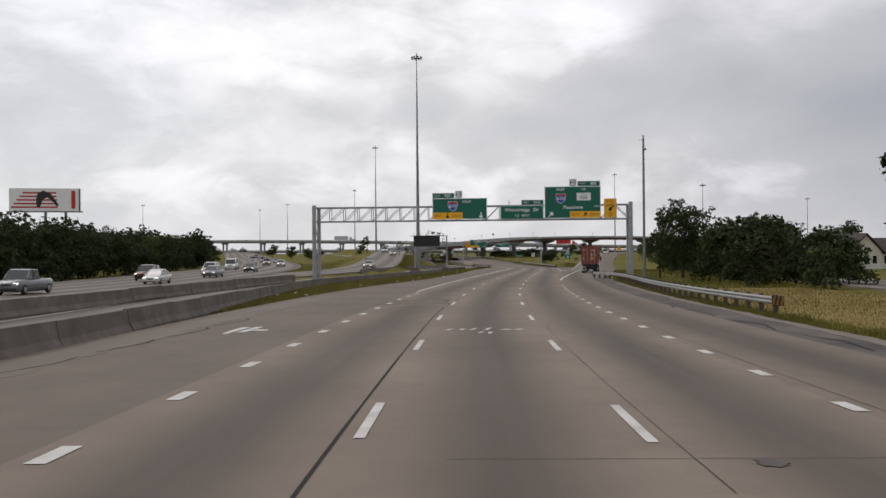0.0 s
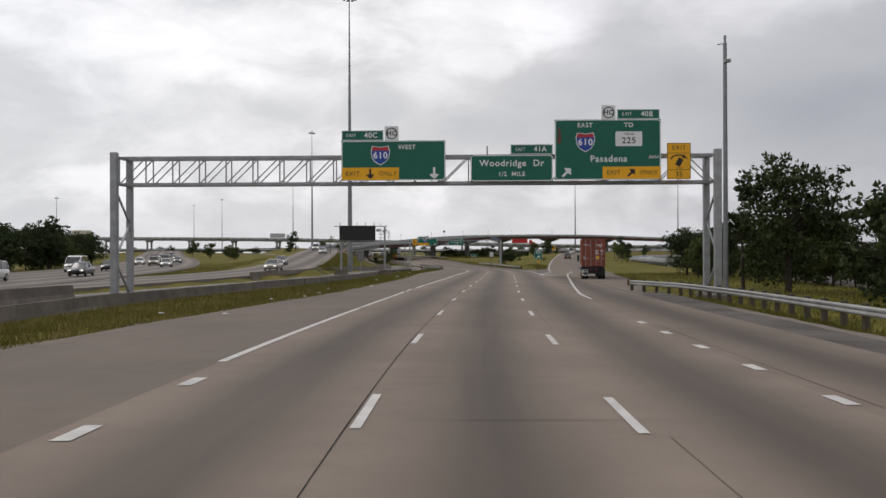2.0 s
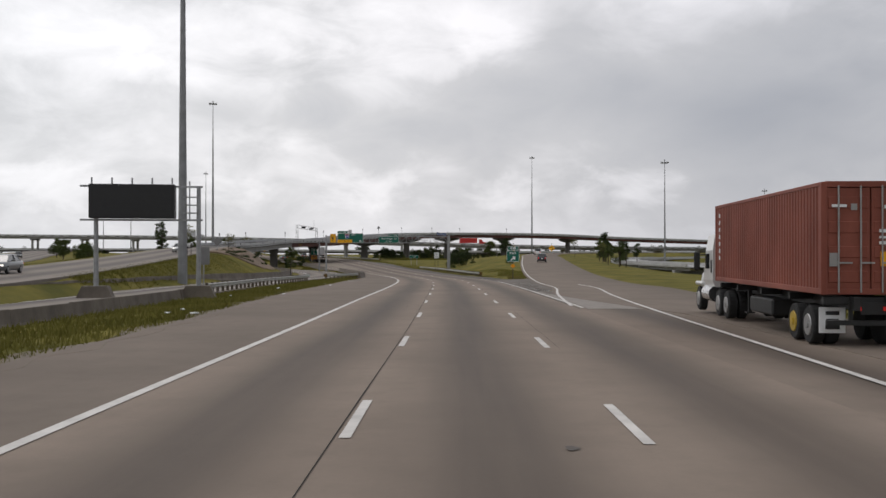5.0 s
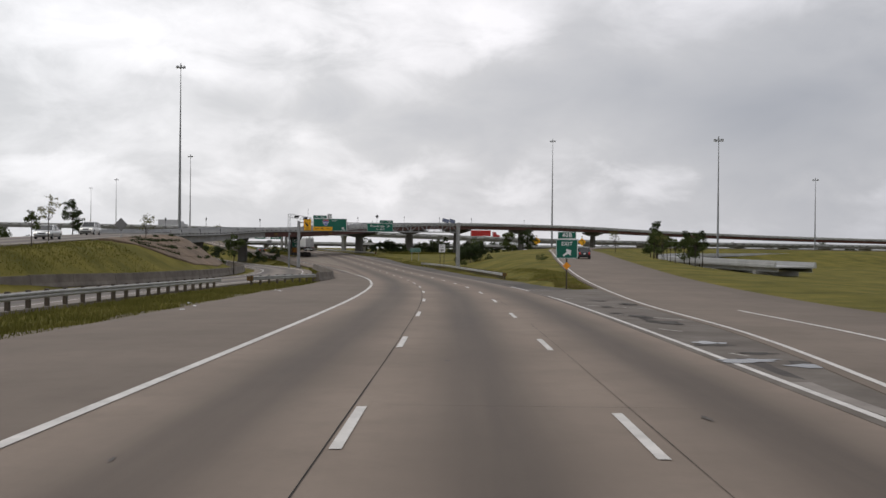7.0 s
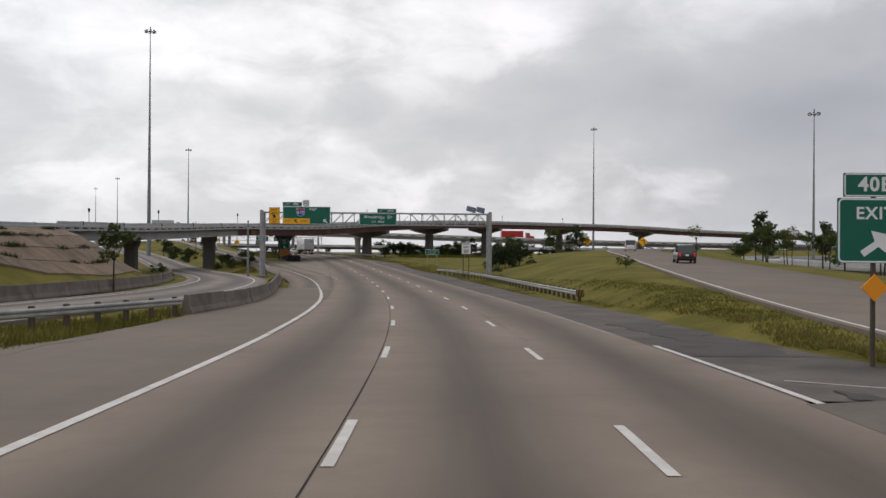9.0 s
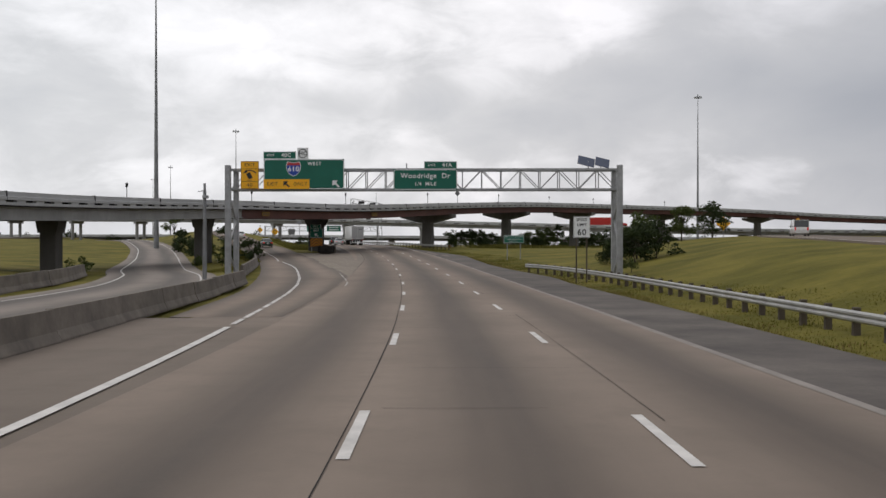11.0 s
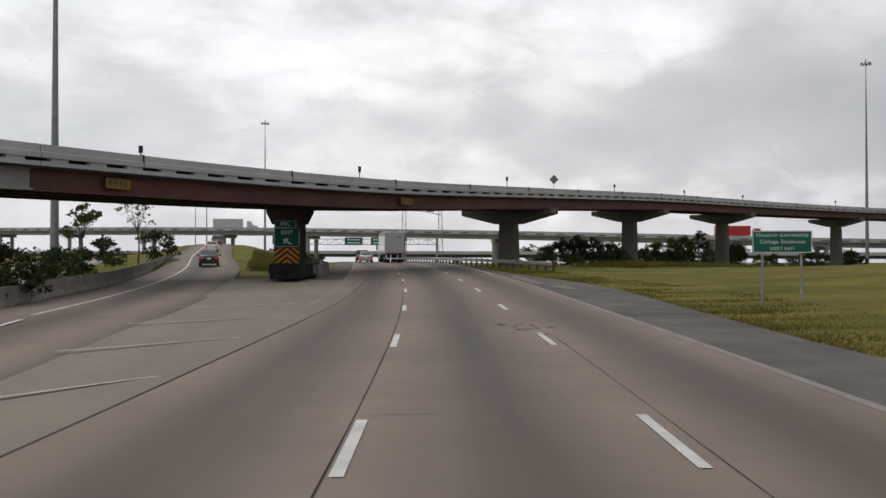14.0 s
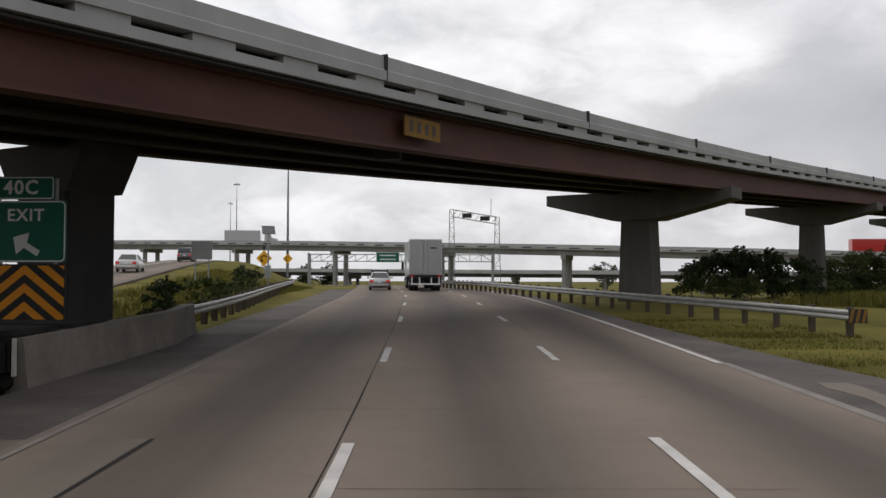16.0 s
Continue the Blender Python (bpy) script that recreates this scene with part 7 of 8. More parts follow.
container_truck(pose(20.5, 144.2, road_z(144), 0, 0, -10.0))


def box_trailer(m, side, label):
    ob = thing("trailer_truck", m, label, "truck")
    L = 14.6
    bm = bmesh.new()
    box(bm, (0, L / 2, 2.65), (2.58, L, 2.80), 0.04)
    part("trailer_box", bm, side, ob, "white trailer walls")
    for s in (-1, 1):
        bm = bmesh.new()
        box(bm, (s * 0.62, -0.02, 2.66), (1.20, 0.05, 2.64), 0.015)
        dr = part("trailer_door", bm, M["trailer"], ob, "dull grey trailer door")
        bm = bmesh.new()
        for z in (1.6, 2.3, 3.0, 3.7):
            box(bm, (s * 1.24, -0.05, z), (0.12, 0.05, 0.08))
        part("hinge", bm, M["rim"], dr)
        bm = bmesh.new()
        rod(bm, (s * 0.18, -0.06, 1.35), (s * 0.18, -0.06, 3.95), 0.022)
        part("locking_bar", bm, M["rim"], dr)
    bm = bmesh.new()
    box(bm, (0.62, -0.055, 3.35), (0.5, 0.01, 0.10))
    part("marking_bar", bm, M["trim"], ob)
    bm = bmesh.new()
    box(bm, (0, 0.0, 1.16), (2.56, 0.14, 0.20), 0.02)
    part("sill", bm, M["trim"], ob)
    bm = bmesh.new()
    box(bm, (0, -0.02, 0.55), (2.3, 0.10, 0.12))
    for x in (-1.05, -0.45, 0.45, 1.05):
        box(bm, (x, 0.0, 0.85), (0.10, 0.10, 0.55))
    part("rear_guard", bm, M["white"], ob, "white underride guard")
    for s in (-1, 1):
        bm = bmesh.new()
        box(bm, (s * 0.95, 0.5, 0.70), (0.62, 0.03, 0.70))
        part("mud_flap", bm, M["trim"], ob)
        bm = bmesh.new()
        box(bm, (s * 1.05, -0.07, 1.16), (0.22, 0.03, 0.10))
        part("tail_lamp", bm, M["tail"], ob)
    tube_axles(ob, (1.4, 2.7), 0.50, 1.05, ("rim", "rim"))
    bm = bmesh.new()
    box(bm, (0, 7, 1.02), (0.9, 13.0, 0.28))
    part("chassis", bm, M["trim"], ob)
    tractor(ob, L + 0.8, 3.4)
    return ob


box_trailer(lane_pose(464, 0.25), WHITE, "white box trailer truck with dull grey rear doors")
car("sedan", SILVER, lane_pose(469, -3.3), "silver sedan with red tail lamps in the inner lane")
car("suv", DARK, lane_pose(481, -3.3), "black boxy suv in the inner lane")
car("sedan", GREEN, line_pose(EXIT_LEFT, 425, 0), "dark green sedan on the rising exit ramp")
car("sedan", WHITE, line_pose(EXIT_LEFT, 466, 0), "white sedan on the rising exit ramp", True)
car("suv", GREY, line_pose(EXIT_LEFT, 505, 0), "grey suv on the rising exit ramp")
car("suv", DARK, line_pose(EXIT_RIGHT, 310, 0.6), "dark suv on the curving exit ramp")
car("van", WHITE, line_pose(EXIT_RIGHT, 388, 0.6), "white van on the curving exit ramp")


ONCOMING = [("sedan", WHITE, 96, 5.5, "white sedan coming down the carriageway"), ("suv", RED, 108, 0.5, "maroon suv with lit headlamps"), ("sedan", GREY, 118, 5.0, "grey sedan with lit headlamps"), ("suv", WHITE, 128, 2.0, "white suv with lit headlamps"), ("sedan", DARK, 143, 4.5, "black sedan with lit headlamps"), ("van", WHITE, 172, -2.0, "white delivery van in the oncoming lanes"), ("sedan", DARK, 178, 1.0, "black sedan with lit headlamps"), ("pickup", GREY, 66, 3.5, "grey pickup truck in the oncoming lanes"), ("pickup", GREEN, 48, -1.0, "dark pickup truck in the oncoming lanes"), ("sedan", SILVER, 205, 5.0, "silver sedan in the oncoming lanes"), ("suv", BEIGE, 222, 1.5, "beige suv in the oncoming lanes"), ("sedan", WHITE, 240, -2.0, "white sedan in the oncoming lanes"), ("sedan", GREY, 262, 4.5, "grey sedan in the oncoming lanes"), ("suv", DARK, 281, 1.0, "black suv in the oncoming lanes"), ("pickup", RED, 300, -2.0, "maroon pickup truck in the oncoming lanes"), ("sedan", SILVER, 330, 3.5, "silver sedan in the oncoming lanes"), ("sedan", WHITE, 360, -1.0, "white sedan far up the carriageway"), ("suv", GREY, 395, 3.0, "grey suv far up the carriageway")]
for kind, col, y, off, lab in ONCOMING:
    car(kind, col, line_pose(SOUTH, y, off, True), lab, True, "oncoming cars")
for kind, col, y, off, lab in (("sedan", BEIGE, 168, 1.5, "beige sedan coming off the flyover"), ("sedan", GREY, 196, -1.5, "grey sedan coming off the flyover"), ("sedan", SILVER, 270, 1.5, "silver sedan on the flyover approach"), ("suv", WHITE, 300, -2.0, "white suv on the flyover approach")):
    car(kind, col, line_pose(FLY, y, off, True), lab, True, "cars on the flyover approach")


def far_truck(m, colour, label):
    ob = thing("far_truck", m, label, "truck")
    bm = bmesh.new()
    box(bm, (0, 0, 2.4), (2.5, 9.0, 2.6), 0.05)
    part("trailer_box", bm, colour, ob)
    bm = bmesh.new()
    loft(bm, [(5.6, [(1.2, 0.8), (1.2, 2.7), (1.0, 3.1)]), (7.0, [(1.2, 0.8), (1.2, 2.6), (1.0, 2.95)]), (7.4, [(1.1, 0.8), (1.1, 1.7), (0.9, 1.9)]), (8.9, [(1.0, 0.8), (1.0, 1.4), (0.8, 1.6)])])
    part("cab", bm, colour, ob)
    for y in (-3.2, -2.0, 5.0, 8.0):
        for s in (-1, 1):
            wheel(ob, s * 1.05, y, 0.5, 0.3)
    return ob


BRIGHT_RED = paint("bright_red", (0.42, 0.02, 0.015), 0.0)
i = int(np.argmin(abs(BRIDGE_2[:, 0] - 66)))
q = shift(BRIDGE_2, -1.8)[i]
far_truck(pose(q[0], q[1], q[2], 0, 0, -88), BRIGHT_RED, "bright red truck crossing the far viaduct")
i = int(np.argmin(abs(BRIDGE_2[:, 0] + 78)))
q = shift(BRIDGE_2, -1.8)[i]
far_truck(pose(q[0], q[1], q[2], 0, 0, -75), paint("tanker", (0.4, 0.4, 0.4), 0.6), "grey tank truck crossing the far viaduct")


# ---- trees, bushes, grass ----
def crown_data(name, seed, blobs, n, leaf):
    """Many small leaf quads gathered round uneven clumps. blobs: x, y, z, radius."""
    rng = np.random.default_rng(seed)
    vol = np.array([b[3] ** 2 for b in blobs])
    # each clump carries flat sprays of foliage at its outside
    sprays = []
    for b, share in zip(blobs, vol / vol.sum()):
        for _ in range(max(6, int(share * n / 26))):
            u = rng.normal(size=3)
            u[2] = abs(u[2]) * 0.9 - 0.35
            u /= np.linalg.norm(u)
            q = b[3] * (0.45 + 0.75 * rng.random())
            sprays.append((b[0] + u[0] * q, b[1] + u[1] * q, b[2] + u[2] * q * 0.85, b[3] * (0.13 + 0.22 * rng.random())))
    sprays = np.array(sprays)
    pick = rng.choice(len(sprays), n, p=sprays[:, 3] ** 2 / (sprays[:, 3] ** 2).sum())
    c, r = sprays[pick, :3], sprays[pick, 3]
    d = rng.normal(size=(n, 3))
    d /= np.linalg.norm(d, axis=1)[:, None]
    rad = r * rng.random(n) ** 0.45 * 1.1
    p = c + d * rad[:, None] * np.array([1, 1, 0.6])
    # the rest fills the clumps
    inner = rng.random(n) < 0.42
    pick = rng.choice(len(blobs), n, p=vol / vol.sum())
    fill = np.array([b[:3] for b in blobs])[pick] + d * (np.array([b[3] for b in blobs])[pick] * rng.random(n) ** 0.4)[:, None] * np.array([1, 1, 0.8])
    p = np.where(inner[:, None], fill, p)
    a = rng.normal(size=(n, 3))
    a /= np.linalg.norm(a, axis=1)[:, None]
    b = np.cross(a, d)
    b /= np.linalg.norm(b, axis=1)[:, None] + 1e-9
    s = (leaf * (0.6 + 0.8 * rng.random(n)))[:, None]
    v = np.stack([p - a * s, p + b * s * 0.55, p + a * s, p - b * s * 0.55], 1).reshape(-1, 3)
    f = np.arange(n * 4).reshape(-1, 4)
    return data(name, v, f)


def limbs_data(seed, h, r, blobs, lean=0.0):
    rng = np.random.default_rng(seed)
    bm = bmesh.new()
    fork = h * 0.42
    pts = [(0, 0, -0.3), (lean * 0.3, 0.1 * rng.normal(), fork * 0.5), (lean * 0.7, 0.1 * rng.normal(), fork)]
    for k in range(2):
        rod(bm, pts[k], pts[k + 1], r * (1 - 0.25 * k), r * (0.75 - 0.2 * k), 8)
    for b in blobs:
        mid = ((pts[2][0] + b[0]) / 2 + 0.1 * rng.normal(), (pts[2][1] + b[1]) / 2, (fork + b[2]) / 2)
        rod(bm, pts[2], mid, r * 0.42, r * 0.25, 6)
        rod(bm, mid, (b[0], b[1], b[2] + b[3] * 0.4), r * 0.25, r * 0.06, 5)
    me = bpy.data.meshes.new("trunk")
    bm.to_mesh(me)
    bm.free()
    return me


def tree_kind(seed, h, spread, n, leaf, mat, r=0.2, count=9, low=0.45, flat=0.8):
    rng = np.random.default_rng(seed)
    blobs = []
    for k in range(count):
        a = 2 * math.pi * k / count + rng.normal() * 0.4
        q = spread * (0.25 + 0.75 * rng.random()) * (0.75 if k % 3 == 0 else 1)
        z = h * (low + (0.92 - low) * rng.random())
        z = min(z, h * (1.0 - 0.30 * q / spread))
        blobs.append((q * 0.72 * math.cos(a), q * 0.72 * math.sin(a), z, spread * (0.22 + 0.20 * rng.random())))
    blobs.append((0, 0, h * 0.88, spread * 0.30))
    return limbs_data(seed, h, r, blobs), crown_data("crown", seed, blobs, n, leaf), mat


KINDS = {
    "oak": [tree_kind(s, 8.5, 4.6, 7600, 0.15, "leaf_dark", 0.24, 22, 0.17) for s in (1, 2, 3)],
    "broad": [tree_kind(s, 7.0, 3.4, 6500, 0.14, "leaf_mid", 0.18, 19, 0.20) for s in (4, 5)],
    "slim": [tree_kind(s, 5.6, 1.7, 1500, 0.12, "leaf_mid", 0.09, 8, 0.5) for s in (6, 7)],
    "thin": [tree_kind(s, 5.4, 1.5, 420, 0.10, "leaf_pale", 0.07, 9, 0.45) for s in (8, 9)],
    "pine": [tree_kind(s, 8.0, 2.0, 2600, 0.13, "leaf_dark", 0.14, 12, 0.42) for s in (10, 11)],
    "tall": [tree_kind(s, 8.6, 2.6, 2600, 0.13, "leaf_dark", 0.2, 9, 0.72) for s in (16,)],
    "far": [tree_kind(s, 8.5, 4.6, 2600, 0.26, "leaf_dark", 0.24, 22, 0.17) for s in (17, 18)],
    "bush": [tree_kind(s, 2.6, 1.9, 3000, 0.095, "leaf_dark", 0.06, 9, 0.15) for s in (12, 13)],
    "shrub": [tree_kind(s, 1.5, 1.2, 1100, 0.08, "leaf_mid", 0.04, 7, 0.15) for s in (14, 15)],
}
WORDS = {"oak": ("tree", "dark spreading evergreen oak beside the road"), "broad": ("tree", "broad green tree with an uneven crown"), "slim": ("tree", "small slim green tree on the grass"), "thin": ("tree", "thin sparse tree with yellowing leaves"), "pine": ("tree", "dark upright tree with layered foliage"), "far": ("tree", "dark distant tree with a rounded crown"), "tall": ("tree", "tall tree with a high dark crown"), "bush": ("bush", "dense dark green bush in the grass"), "shrub": ("bush", "low green shrub by the roadside")}


def plant(kind, x, y, scale=1.0, tall=1.0, z=None, group=""):
    i = int(abs(x * 7 + y * 3)) % len(KINDS[kind])
    trunk, crown, mat = KINDS[kind][i]
    name, lab = WORDS[kind]
    turn = (x * 37 + y * 91) % 360
    base = gz(x, y) if z is None else z
    ob = thing(name, pose(x, y, base, 0, 0, turn) @ Matrix.Diagonal((scale, scale, scale * tall, 1)), lab, name, group or {"tree": "roadside trees", "bush": "roadside bushes"}[name])
    hang("trunk", trunk, M["bark"], ob)
    hang("crown", crown, M[mat], ob)
    return ob


def palm(x, y, h):
    ob = thing("palm_tree", pose(x, y, gz(x, y)), "tall shaggy palm tree behind the carriageway", "palm tree", "palm trees")
    bm = bmesh.new()
    rod(bm, (0, 0, -0.3), (0.1, 0, h * 0.78), 0.35, 0.28, 10)
    part("trunk", bm, M["bark"], ob)
    rng = np.random.default_rng(int(abs(x) * 3 + y))
    v, f = [], []
    for k in range(46):
        a, lift = 2 * math.pi * rng.random(), rng.uniform(-1.2, 1.2)
        L = h * 0.26 * rng.uniform(0.8, 1.1)
        prev = None
        for q in range(6):
            t = q / 5
            px_, pz_ = L * t, h * 0.80 + L * (math.sin(lift) * t - 0.7 * t * t * (1 if lift > -0.3 else 0.3))
            wdt = 0.32 * (1 - t) * (0.4 + t) + 0.03
            c, s_ = math.cos(a), math.sin(a)
            v += [(px_ * c - wdt * s_, px_ * s_ + wdt * c, pz_ - 0.12), (px_ * c, px_ * s_, pz_), (px_ * c + wdt * s_, px_ * s_ - wdt * c, pz_ - 0.12)]
            if q:
                b = len(v) - 6
                f += [(b, b + 1, b + 4, b + 3), (b + 1, b + 2, b + 5, b + 4)]
    hang("crown", data("crown", v, f), M["leaf_palm"], ob)


for x, y, s in ((24.5, 77, 1.0), (27.5, 70, 0.8), (28.5, 84, 1.2), (25.5, 91, 1.2), (31, 95, 1.5), (29, 101, 1.5), (27, 87, 1.4), (33, 104, 1.6), (30.5, 78, 1.1)):
    plant("bush", x, y, s * 1.5, 1.1)
plant("oak", 26.5, 109.5, 0.98, 1.08)
plant("pine", 24.4, 112, 1.05)
for x, y, s in ((33.5, 118, 0.75), (36, 126, 0.8), (35, 136, 0.75), (33, 149, 0.66), (36, 163, 0.72), (40, 176, 0.72), (38, 156, 0.75), (43, 169, 0.8), (44, 150, 0.85), (48, 170, 0.85), (56, 190, 0.8), (68, 172, 0.9), (37.5, 109, 0.8), (40, 117, 0.85), (41, 140, 0.8), (46, 184, 0.75), (52, 196, 0.75)):
    plant("broad" if int(x) % 2 else "oak", x, y, s)
for x, y, s in ((46, 66, 0.9), (52, 88, 0.95), (49, 90, 0.9), (56, 102, 0.95), (62, 108, 1.0), (67, 118, 1.0), (74, 135, 1.1), (80, 150, 1.1), (90, 170, 1.1), (42, 52, 0.8), (100, 150, 1.2), (76, 182, 1.0), (43, 86, 0.8), (88, 140, 1.1), (66, 116, 1.0)):
    plant("oak", x, y, s)
plant("tall", 22.6, 46, 1.0, 1.0)
for k in range(40):
    y = 34 + k * 6.0
    x = np.interp(y, SOUTH[:, 1], SOUTH[:, 0]) - 14.5 + random.uniform(-3, 1.5)
    plant(random.choice(("oak", "oak", "broad")), x, y, random.uniform(0.75, 0.98), 0.95)
for k in range(20):
    y = 40 + k * 8.5
    plant("far", -60 + random.uniform(-5, 4), y, random.uniform(0.95, 1.15))
for k in range(16):
    plant("bush", np.interp(44 + k * 7.6, SOUTH[:, 1], SOUTH[:, 0]) - 12.0 + random.uniform(-1, 1), 44 + k * 7.6, random.uniform(1.1, 1.7))
for k in range(30):
    y = 78 + k * 3.9
    plant("bush", np.interp(y, [78, 110, 150, 195], [30, 34.5, 36, 47]) + random.uniform(-1.5, 3.0), y, random.uniform(0.9, 1.5), 1.0)
for k in range(26):
    plant("bush", np.interp(36 + k * 8.6, SOUTH[:, 1], SOUTH[:, 0]) - 13.5 + random.uniform(-3, 1.0), 36 + k * 8.6, random.uniform(1.2, 1.9))
for x, y, h in ((-58, 112, 9.5), (-61, 118, 9.0), (-57, 92, 8.0), (-63, 150, 9.0), (-60, 128, 8.6)):
    palm(x, y, h)
for x, y, s in ((-95, 300, 1.0), (-104, 330, 1.15), (-112, 352, 1.2), (-99, 318, 0.8), (-120, 380, 1.0)):
    plant("oak", x, y, s)
for x, y, s in ((-50, 330, 0.6), (-58, 365, 0.75), (-66, 372, 0.8), (-54, 350, 0.5), (-85, 430, 0.9)):
    plant("broad", x, y, s)
# embankment and connector road
for x, y, k, q in ((-23.2, 436.6, "bush", 1.25), (-30, 441, "shrub", 1.2), (-34.6, 443.3, "slim", 1.42), (-26.4, 439.3, "thin", 1.5), (-25, 424, "bush", 1.0), (-35, 450, "bush", 1.4)):
    plant(k, x, y, q)
plant("slim", -2.9, 292.5, 1.0, 1.0)
plant("thin", -14.0, 293, 0.95, 1.0, 1.5)
plant("thin", -16.0, 262, 0.9, 1.0)
plant("slim", -13.5, 250, 0.55)
for x, y, s in ((-30.5, 318, 0.8), (-33, 330, 0.9), (-36, 345, 0.85)):
    plant("pine", x, y, s)
for x, y, k, s in ((-5.5, 378, "bush", 1.0), (-9.5, 384, "bush", 0.8), (-7.0, 371, "shrub", 1.0), (-12.5, 394, "shrub", 1.0), (-14.0, 402, "shrub", 1.0), (-18, 408, "shrub", 1.2), (-23, 415, "bush", 1.1), (-8.3, 366, "shrub", 0.9), (-28, 425, "bush", 1.1), (-12, 345, "shrub", 1.0)):
    plant(k, x, y, s)
for x, y, k, s in ((-6.0, 430, "shrub", 1.0), (-7.6, 436, "shrub", 0.8), (-5.0, 424, "bush", 0.6), (-9.5, 444, "shrub", 0.9), (-12, 450, "bush", 0.7)):
    plant(k, x, y, s)
# right side beyond the second gantry
for x, y, k, s in ((38.5, 300, "shrub", 0.7), (34.6, 351, "bush", 1.25), (36.6, 352, "bush", 1.3), (33.2, 353, "bush", 1.0), (35.8, 357, "broad", 0.66), (32.0, 339, "shrub", 0.7), (33.8, 357, "bush", 1.2), (49, 395, "broad", 0.7), (55, 402, "oak", 0.6)):
    plant(k, x, y, s)
for x, y, k, s in ((17.4, 462, "bush", 0.95), (19.4, 464, "bush", 1.25), (21.5, 466, "bush", 1.45), (23.6, 465, "bush", 1.4), (25.6, 466, "bush", 1.2), (27.2, 468, "bush", 0.9), (24.8, 459, "bush", 0.75), (27.4, 462, "shrub", 1.1), (18.4, 457, "shrub", 1.0), (21.0, 458, "shrub", 1.1), (35.6, 497, "broad", 0.62), (38.4, 499, "broad", 0.75), (41.0, 502, "broad", 0.8), (43.6, 503, "pine", 0.86), (37, 493, "bush", 1.1), (33.6, 494, "bush", 1.2), (53.5, 520, "oak", 0.62), (50.5, 516, "bush", 1.3)):
    plant(k, x, y, s)
for k in range(12):
    x = 32 + k * 1.8 + random.uniform(-0.6, 0.6)
    plant(random.choice(("bush", "shrub")), x, 484 + 1.5 * (x - 29.5) + random.uniform(0, 4), random.uniform(0.6, 1.0))
for k in range(14):
    x = 26 + k * 5.0
    plant("bush", x, 520 + 0.3 * x + random.uniform(-4, 4), random.uniform(1.1, 1.7))
for x, y, k, s in ((72, 352, "pine", 1.0), (70, 340, "slim", 0.9), (66, 330, "slim", 0.8), (63, 318, "slim", 0.75), (75, 362, "slim", 1.0), (60, 307, "slim", 0.7), (78, 345, "pine", 0.8), (69, 372, "thin", 1.0), (61.5, 300, "pine", 0.7), (64, 312, "broad", 0.6), (67.5, 324, "pine", 0.75), (66, 336, "slim", 1.0), (70, 346, "broad", 0.7), (73, 357, "pine", 0.8), (77, 372, "broad", 0.7), (63, 322, "thin", 0.9), (59, 296, "slim", 0.9)):
    plant(k, x, y, s)
for k in range(34):
    x = -260 + k * 17 + random.uniform(-5, 5)
    if -70 < x < 8:
        continue
    plant("far", x, 700 + random.uniform(-15, 25), random.uniform(0.8, 1.2), 1.0, -1.6)


def grass_field(name, area, n, height, material, seed, label, keep=None):
    """One sheet of loose blades over an area (x, y pairs come from a sampler)."""
    rng = np.random.default_rng(seed)
    xy = area(rng, n)
    if keep is not None:
        xy = xy[keep(xy)]
    n = len(xy)
    z = ground_height(xy[:, 0], xy[:, 1]) + 0.0
    a = rng.random(n) * 2 * math.pi
    hgt = height * (0.35 + 0.9 * rng.random(n) ** 1.5)
    w = 0.018 + 0.02 * rng.random(n) + 0.02 * hgt
    lean = rng.normal(0, 0.35, (n, 2)) * hgt[:, None]
    p = np.column_stack([xy, z - 0.05])
    d = np.column_stack([np.cos(a) * w, np.sin(a) * w, np.zeros(n)])
    top = p + np.column_stack([lean, hgt + 0.05])
    v = np.stack([p - d, p + d, top], 1).reshape(-1, 3)
    ob = hang(name, data(name, v, np.arange(n * 3).reshape(-1, 3)), material)
    return tagged(ob, label, "grass", kind="stuff")


def along(line_a, line_b):
    """A sampler of points between two lines of (x, y)."""
    a, b = np.array(line_a, float), np.array(line_b, float)

    def pick(rng, n):
        y = rng.uniform(a[0, 1], a[-1, 1], n)
        xa, xb = np.interp(y, a[:, 1], a[:, 0]), np.interp(y, b[:, 1], b[:, 0])
        t = rng.random(n)
        return np.column_stack([xa * (1 - t) + xb * t, y])
    return pick


def edge_x(y):
    return float(np.interp(y, LINE[:, 1], LINE[:, 0]) + np.interp(y, [p[0] for p in LEFT_EDGE], [p[1] for p in LEFT_EDGE]))


LY = [46, 60, 80, 100, 122, 153, 185, 209, 222, 250, 258]
B1X = np.interp(LY, barrier_1[:, 1], barrier_1[:, 0])
strip_a = [(x + 0.35, y) for x, y in zip(B1X, LY)]
strip_b = [(max(edge_x(y) - 0.1, a[0] + 0.1), y) for a, y in zip(strip_a, LY)]
grass_field("tall_grass", along(strip_a, strip_b), 60000, 0.23, M["blade"], 1, "tall uncut grass and weeds along the median barrier")
grass_field("dry_grass", along(strip_a, strip_b), 16000, 0.25, M["dry"], 2, "straw-coloured grass along the median barrier", lambda xy: xy[:, 1] < 128)
ra = [(13.6, 38), (14.4, 62), (17.6, 90), (18, 110), (22, 150), (29, 190)]
rb = [(24, 38), (27, 62), (30, 90), (33, 110), (38, 150), (44, 190)]


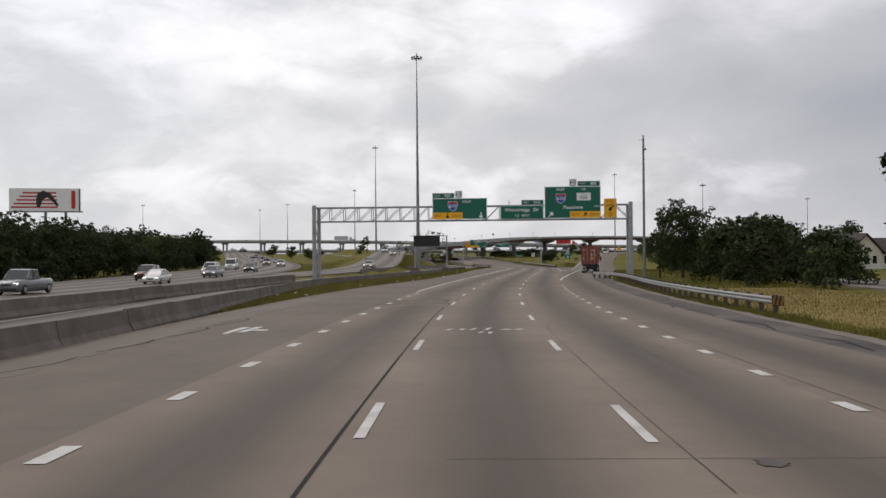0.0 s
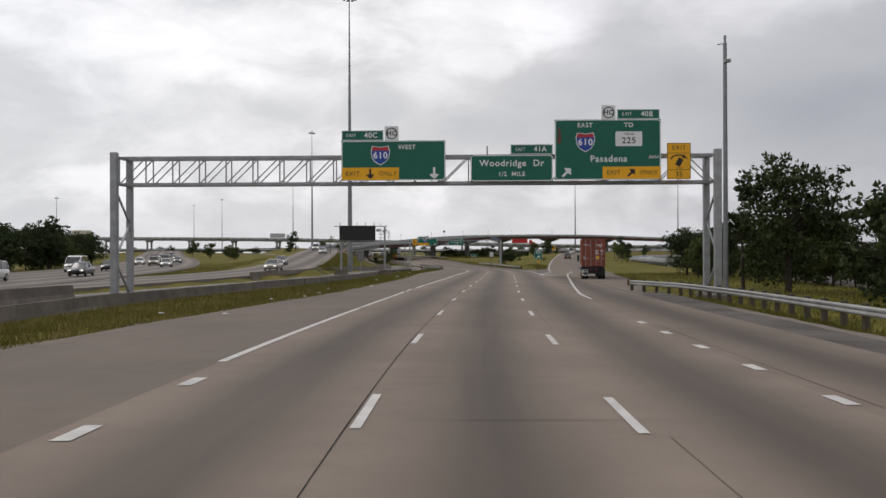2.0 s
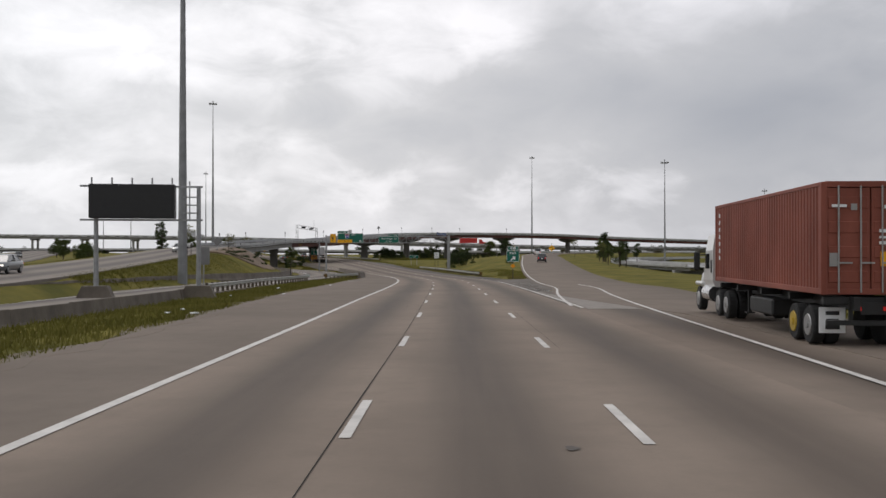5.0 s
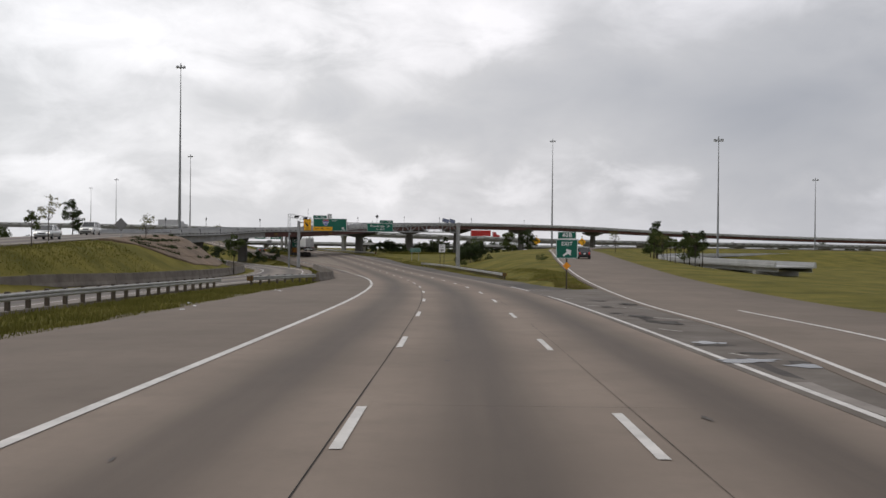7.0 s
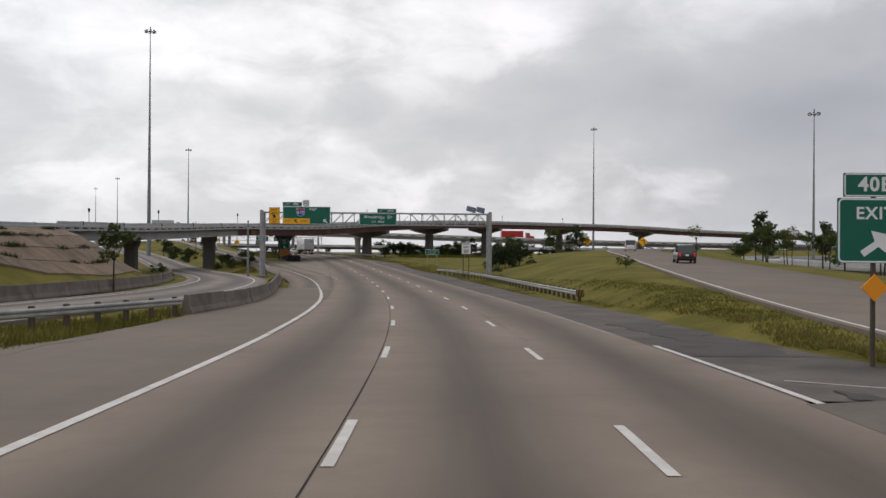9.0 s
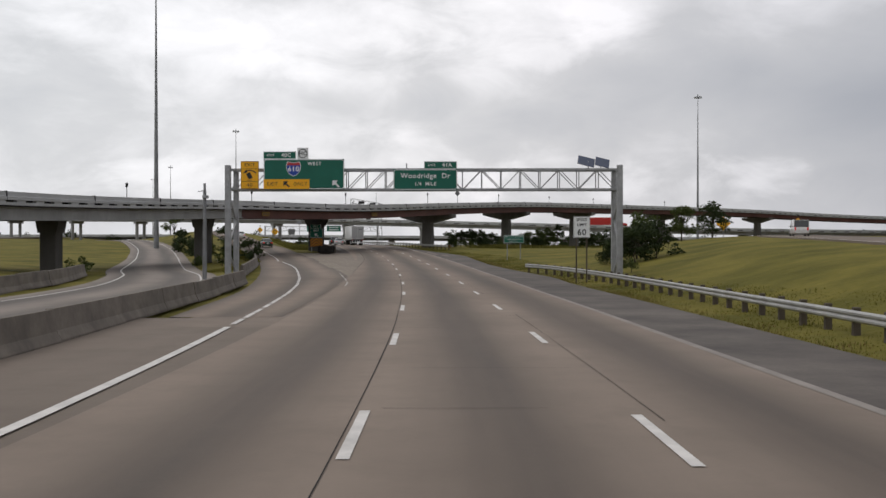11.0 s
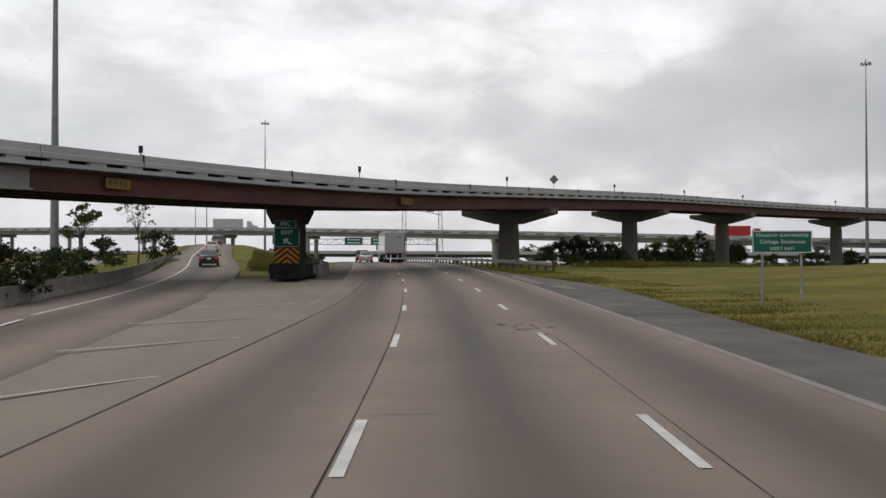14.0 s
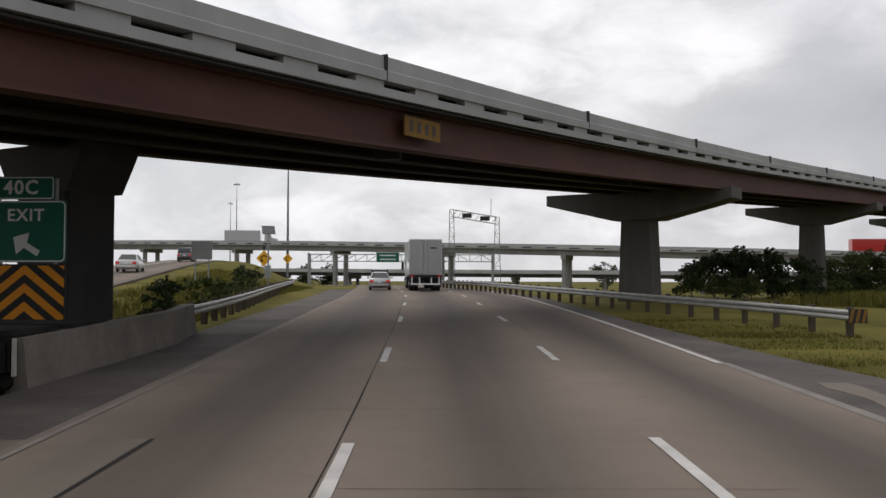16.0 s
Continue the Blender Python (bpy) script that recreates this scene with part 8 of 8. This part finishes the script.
def off_ramp(xy):
    d, _ = near_line(xy[:, 0], xy[:, 1], EXIT_RIGHT)
    e, _ = near_line(xy[:, 0], xy[:, 1], FRONTAGE)
    f, _ = near_line(xy[:, 0], xy[:, 1], LINE)
    return (d > 6.4) & (e > 4.4) & ((f > 11.4) | (xy[:, 1] > 112)) & (f > 9.4)


grass_field("roadside_grass", along(ra, rb), 38000, 0.16, M["blade"], 3, "rough green grass beyond the guard rail", off_ramp)
grass_field("dry_grass", along([(14, 20), (14.5, 70)], [(26, 20), (27, 70)]), 22000, 0.15, M["dry"], 4, "dry yellow grass beside the shoulder", off_ramp)
grass_field("verge_grass", along([(11.75, 15), (11.9, 40), (13.0, 70), (15.6, 100)], [(13.4, 15), (13.9, 40), (15.2, 70), (17.8, 100)]), 20000, 0.24, M["blade"], 14, "uneven green grass under the guard rail", lambda xy: near_line(xy[:, 0], xy[:, 1], LINE)[0] > 11.3)


def beside_verge(reach):
    """A sampler over the strip of grass along the right shoulder."""
    def area(rng, n):
        y = 238 + 192 * rng.random(n)
        o = np.interp(y, VERGE_Y, VERGE_O) - 0.1 + 0.12 * np.sin(y * 1.3) + reach * rng.random(n) ** 1.6
        return np.column_stack([np.interp(y, LINE[:, 1], LINE[:, 0]) + o, y])
    return area


grass_field("gore_grass", beside_verge(6.0), 90000, 0.075, M["blade"], 5, "rough olive grass between freeway and ramp")
grass_field("dry_grass", beside_verge(1.6), 14000, 0.09, M["dry"], 6, "yellowing grass edge along the shoulder")
grass_field("verge_grass", along([(-4.5, 352), (-4.0, 372), (-13, 400), (-24, 440)], [(-0.5, 352), (-3.0, 372), (-10.4, 400), (-22, 440)]), 12000, 0.3, M["blade"], 7, "grass strip beside the exit barrier", lambda xy: near_line(xy[:, 0], xy[:, 1], CONNECT)[0] > 4.6)
grass_field("verge_grass", along([(-8.5, 419), (-16, 446), (-26, 480)], [(-2.6, 419), (-9, 446), (-16, 480)]), 12000, 0.4, M["blade"], 8, "tall grass between the freeway and the exit ramp", lambda xy: near_line(xy[:, 0], xy[:, 1], EXIT_LEFT)[0] > 3.6)
grass_field("bank_grass", along([(-13.2, 190), (-14.5, 240), (-15.6, 272)], [(-10.6, 190), (-8.4, 240), (-5.0, 272)]), 16000, 0.2, M["blade"], 9, "mown grass on the embankment")
grass_field("curb_grass", along([(4.0, 250), (7.6, 272), (7.7, 290), (4.6, 330)], [(8.0, 250), (9.3, 272), (9.0, 290), (5.0, 330)]), 7000, 0.3, M["blade"], 10, "grass between the barriers", lambda xy: near_line(xy[:, 0], xy[:, 1], CONNECT)[0] > 4.5)
grass_field("island_grass", along([(-28, 150), (-34, 200), (-48, 260)], [(-22, 150), (-25, 200), (-27, 260)]), 9000, 0.2, M["blade"], 11, "mown grass island between two roads", lambda xy: (near_line(xy[:, 0], xy[:, 1], SOUTH)[0] > 9.8) & (near_line(xy[:, 0], xy[:, 1], FLY)[0] > 5.4))


def slope_joints(rng, n):
    """A sampler along stretches of the joints in the paved slope."""
    out = []
    while len(out) < n:
        f, y0, run = rng.integers(1, 5) / 5, rng.uniform(278, 312), rng.uniform(1.5, 7)
        for y in rng.uniform(y0, min(y0 + run, 318), 240):
            xt = np.interp(y, FLY[:, 1], FLY[:, 0]) + 5.0
            xf = np.interp(y, [276, 284, 292, 305, 316], [-13.5, -9.5, -7.6, -6.6, -7.6])
            out.append((xt * (1 - f) + xf * f + rng.normal(0, 0.1), y))
    return np.array(out[:n])


grass_field("joint_weeds", slope_joints, 7000, 0.42, M["leaf_dark"], 16, "dark weeds growing from the joints of the paved slope")
grass_field("tall_weeds", along([(20, 447), (28, 456), (38, 466), (54, 480)], [(28, 474), (34, 482), (46, 500), (62, 516)]), 11000, 0.75, M["blade"], 15, "tall uncut weeds round the foot of the piers")


gx_ = np.linspace(0, 1, 9)
for n0, (ys_, xa, xb) in enumerate((((16, 74), (12.7, 15.6), (27, 27)),)):
    yy = np.linspace(ys_[0], ys_[1], 26)
    v, f = [], []
    for j, y in enumerate(yy):
        for i, q in enumerate(gx_):
            x = np.interp(y, ys_, xa) * (1 - q) + np.interp(y, ys_, xb) * q + 0.5 * math.sin(y * 0.9 + i) * (1 if 0 < i else 0.6)
            v.append((x, y, gz(x, y) + 0.045))
            if i and j:
                b = j * 9 + i
                f.append((b - 10, b - 9, b, b - 1))
    tagged(hang("dry_ground", data("dry_ground", v, f, True), M["dry_ground"]), "ground covered with dry straw-coloured grass", "grass", kind="structure")
# dirt along the left edge, litter on the verge
yy = np.arange(52, 250, 2.0)
da = np.array([[edge_x(y) - 0.9 - 0.4 * math.sin(y * 0.7), y, gz(edge_x(y) - 0.5, y) + 0.03] for y in yy])
db = np.array([[edge_x(y) + 0.5 + 0.35 * math.sin(y * 1.3), y, road_z(y) + 0.012] for y in yy])
tagged(sheet("dirt_edge", da, db, M["dirt"], 2), "bare dirt washed along the shoulder edge", "dirt", kind="structure")
lb = bmesh.new()
box(lb, (0, 0, 0), (0.22, 0.14, 0.05), 0.02)
lm_ = bpy.data.meshes.new("litter")
lb.to_mesh(lm_)
lb.free()
lm_.materials.append(M["white"])
for k in range(26):
    y = random.uniform(60, 240)
    x = edge_x(y) - random.uniform(-0.8, 3.0)
    ob = new("litter", lm_)
    ob.matrix_basis = pose(x, y, max(gz(x, y), road_z(y) - 0.05) + 0.06, random.uniform(-20, 20), 0, random.uniform(0, 360))
    tagged(ob, "scrap of pale litter on the verge", "litter", "litter on the verge")
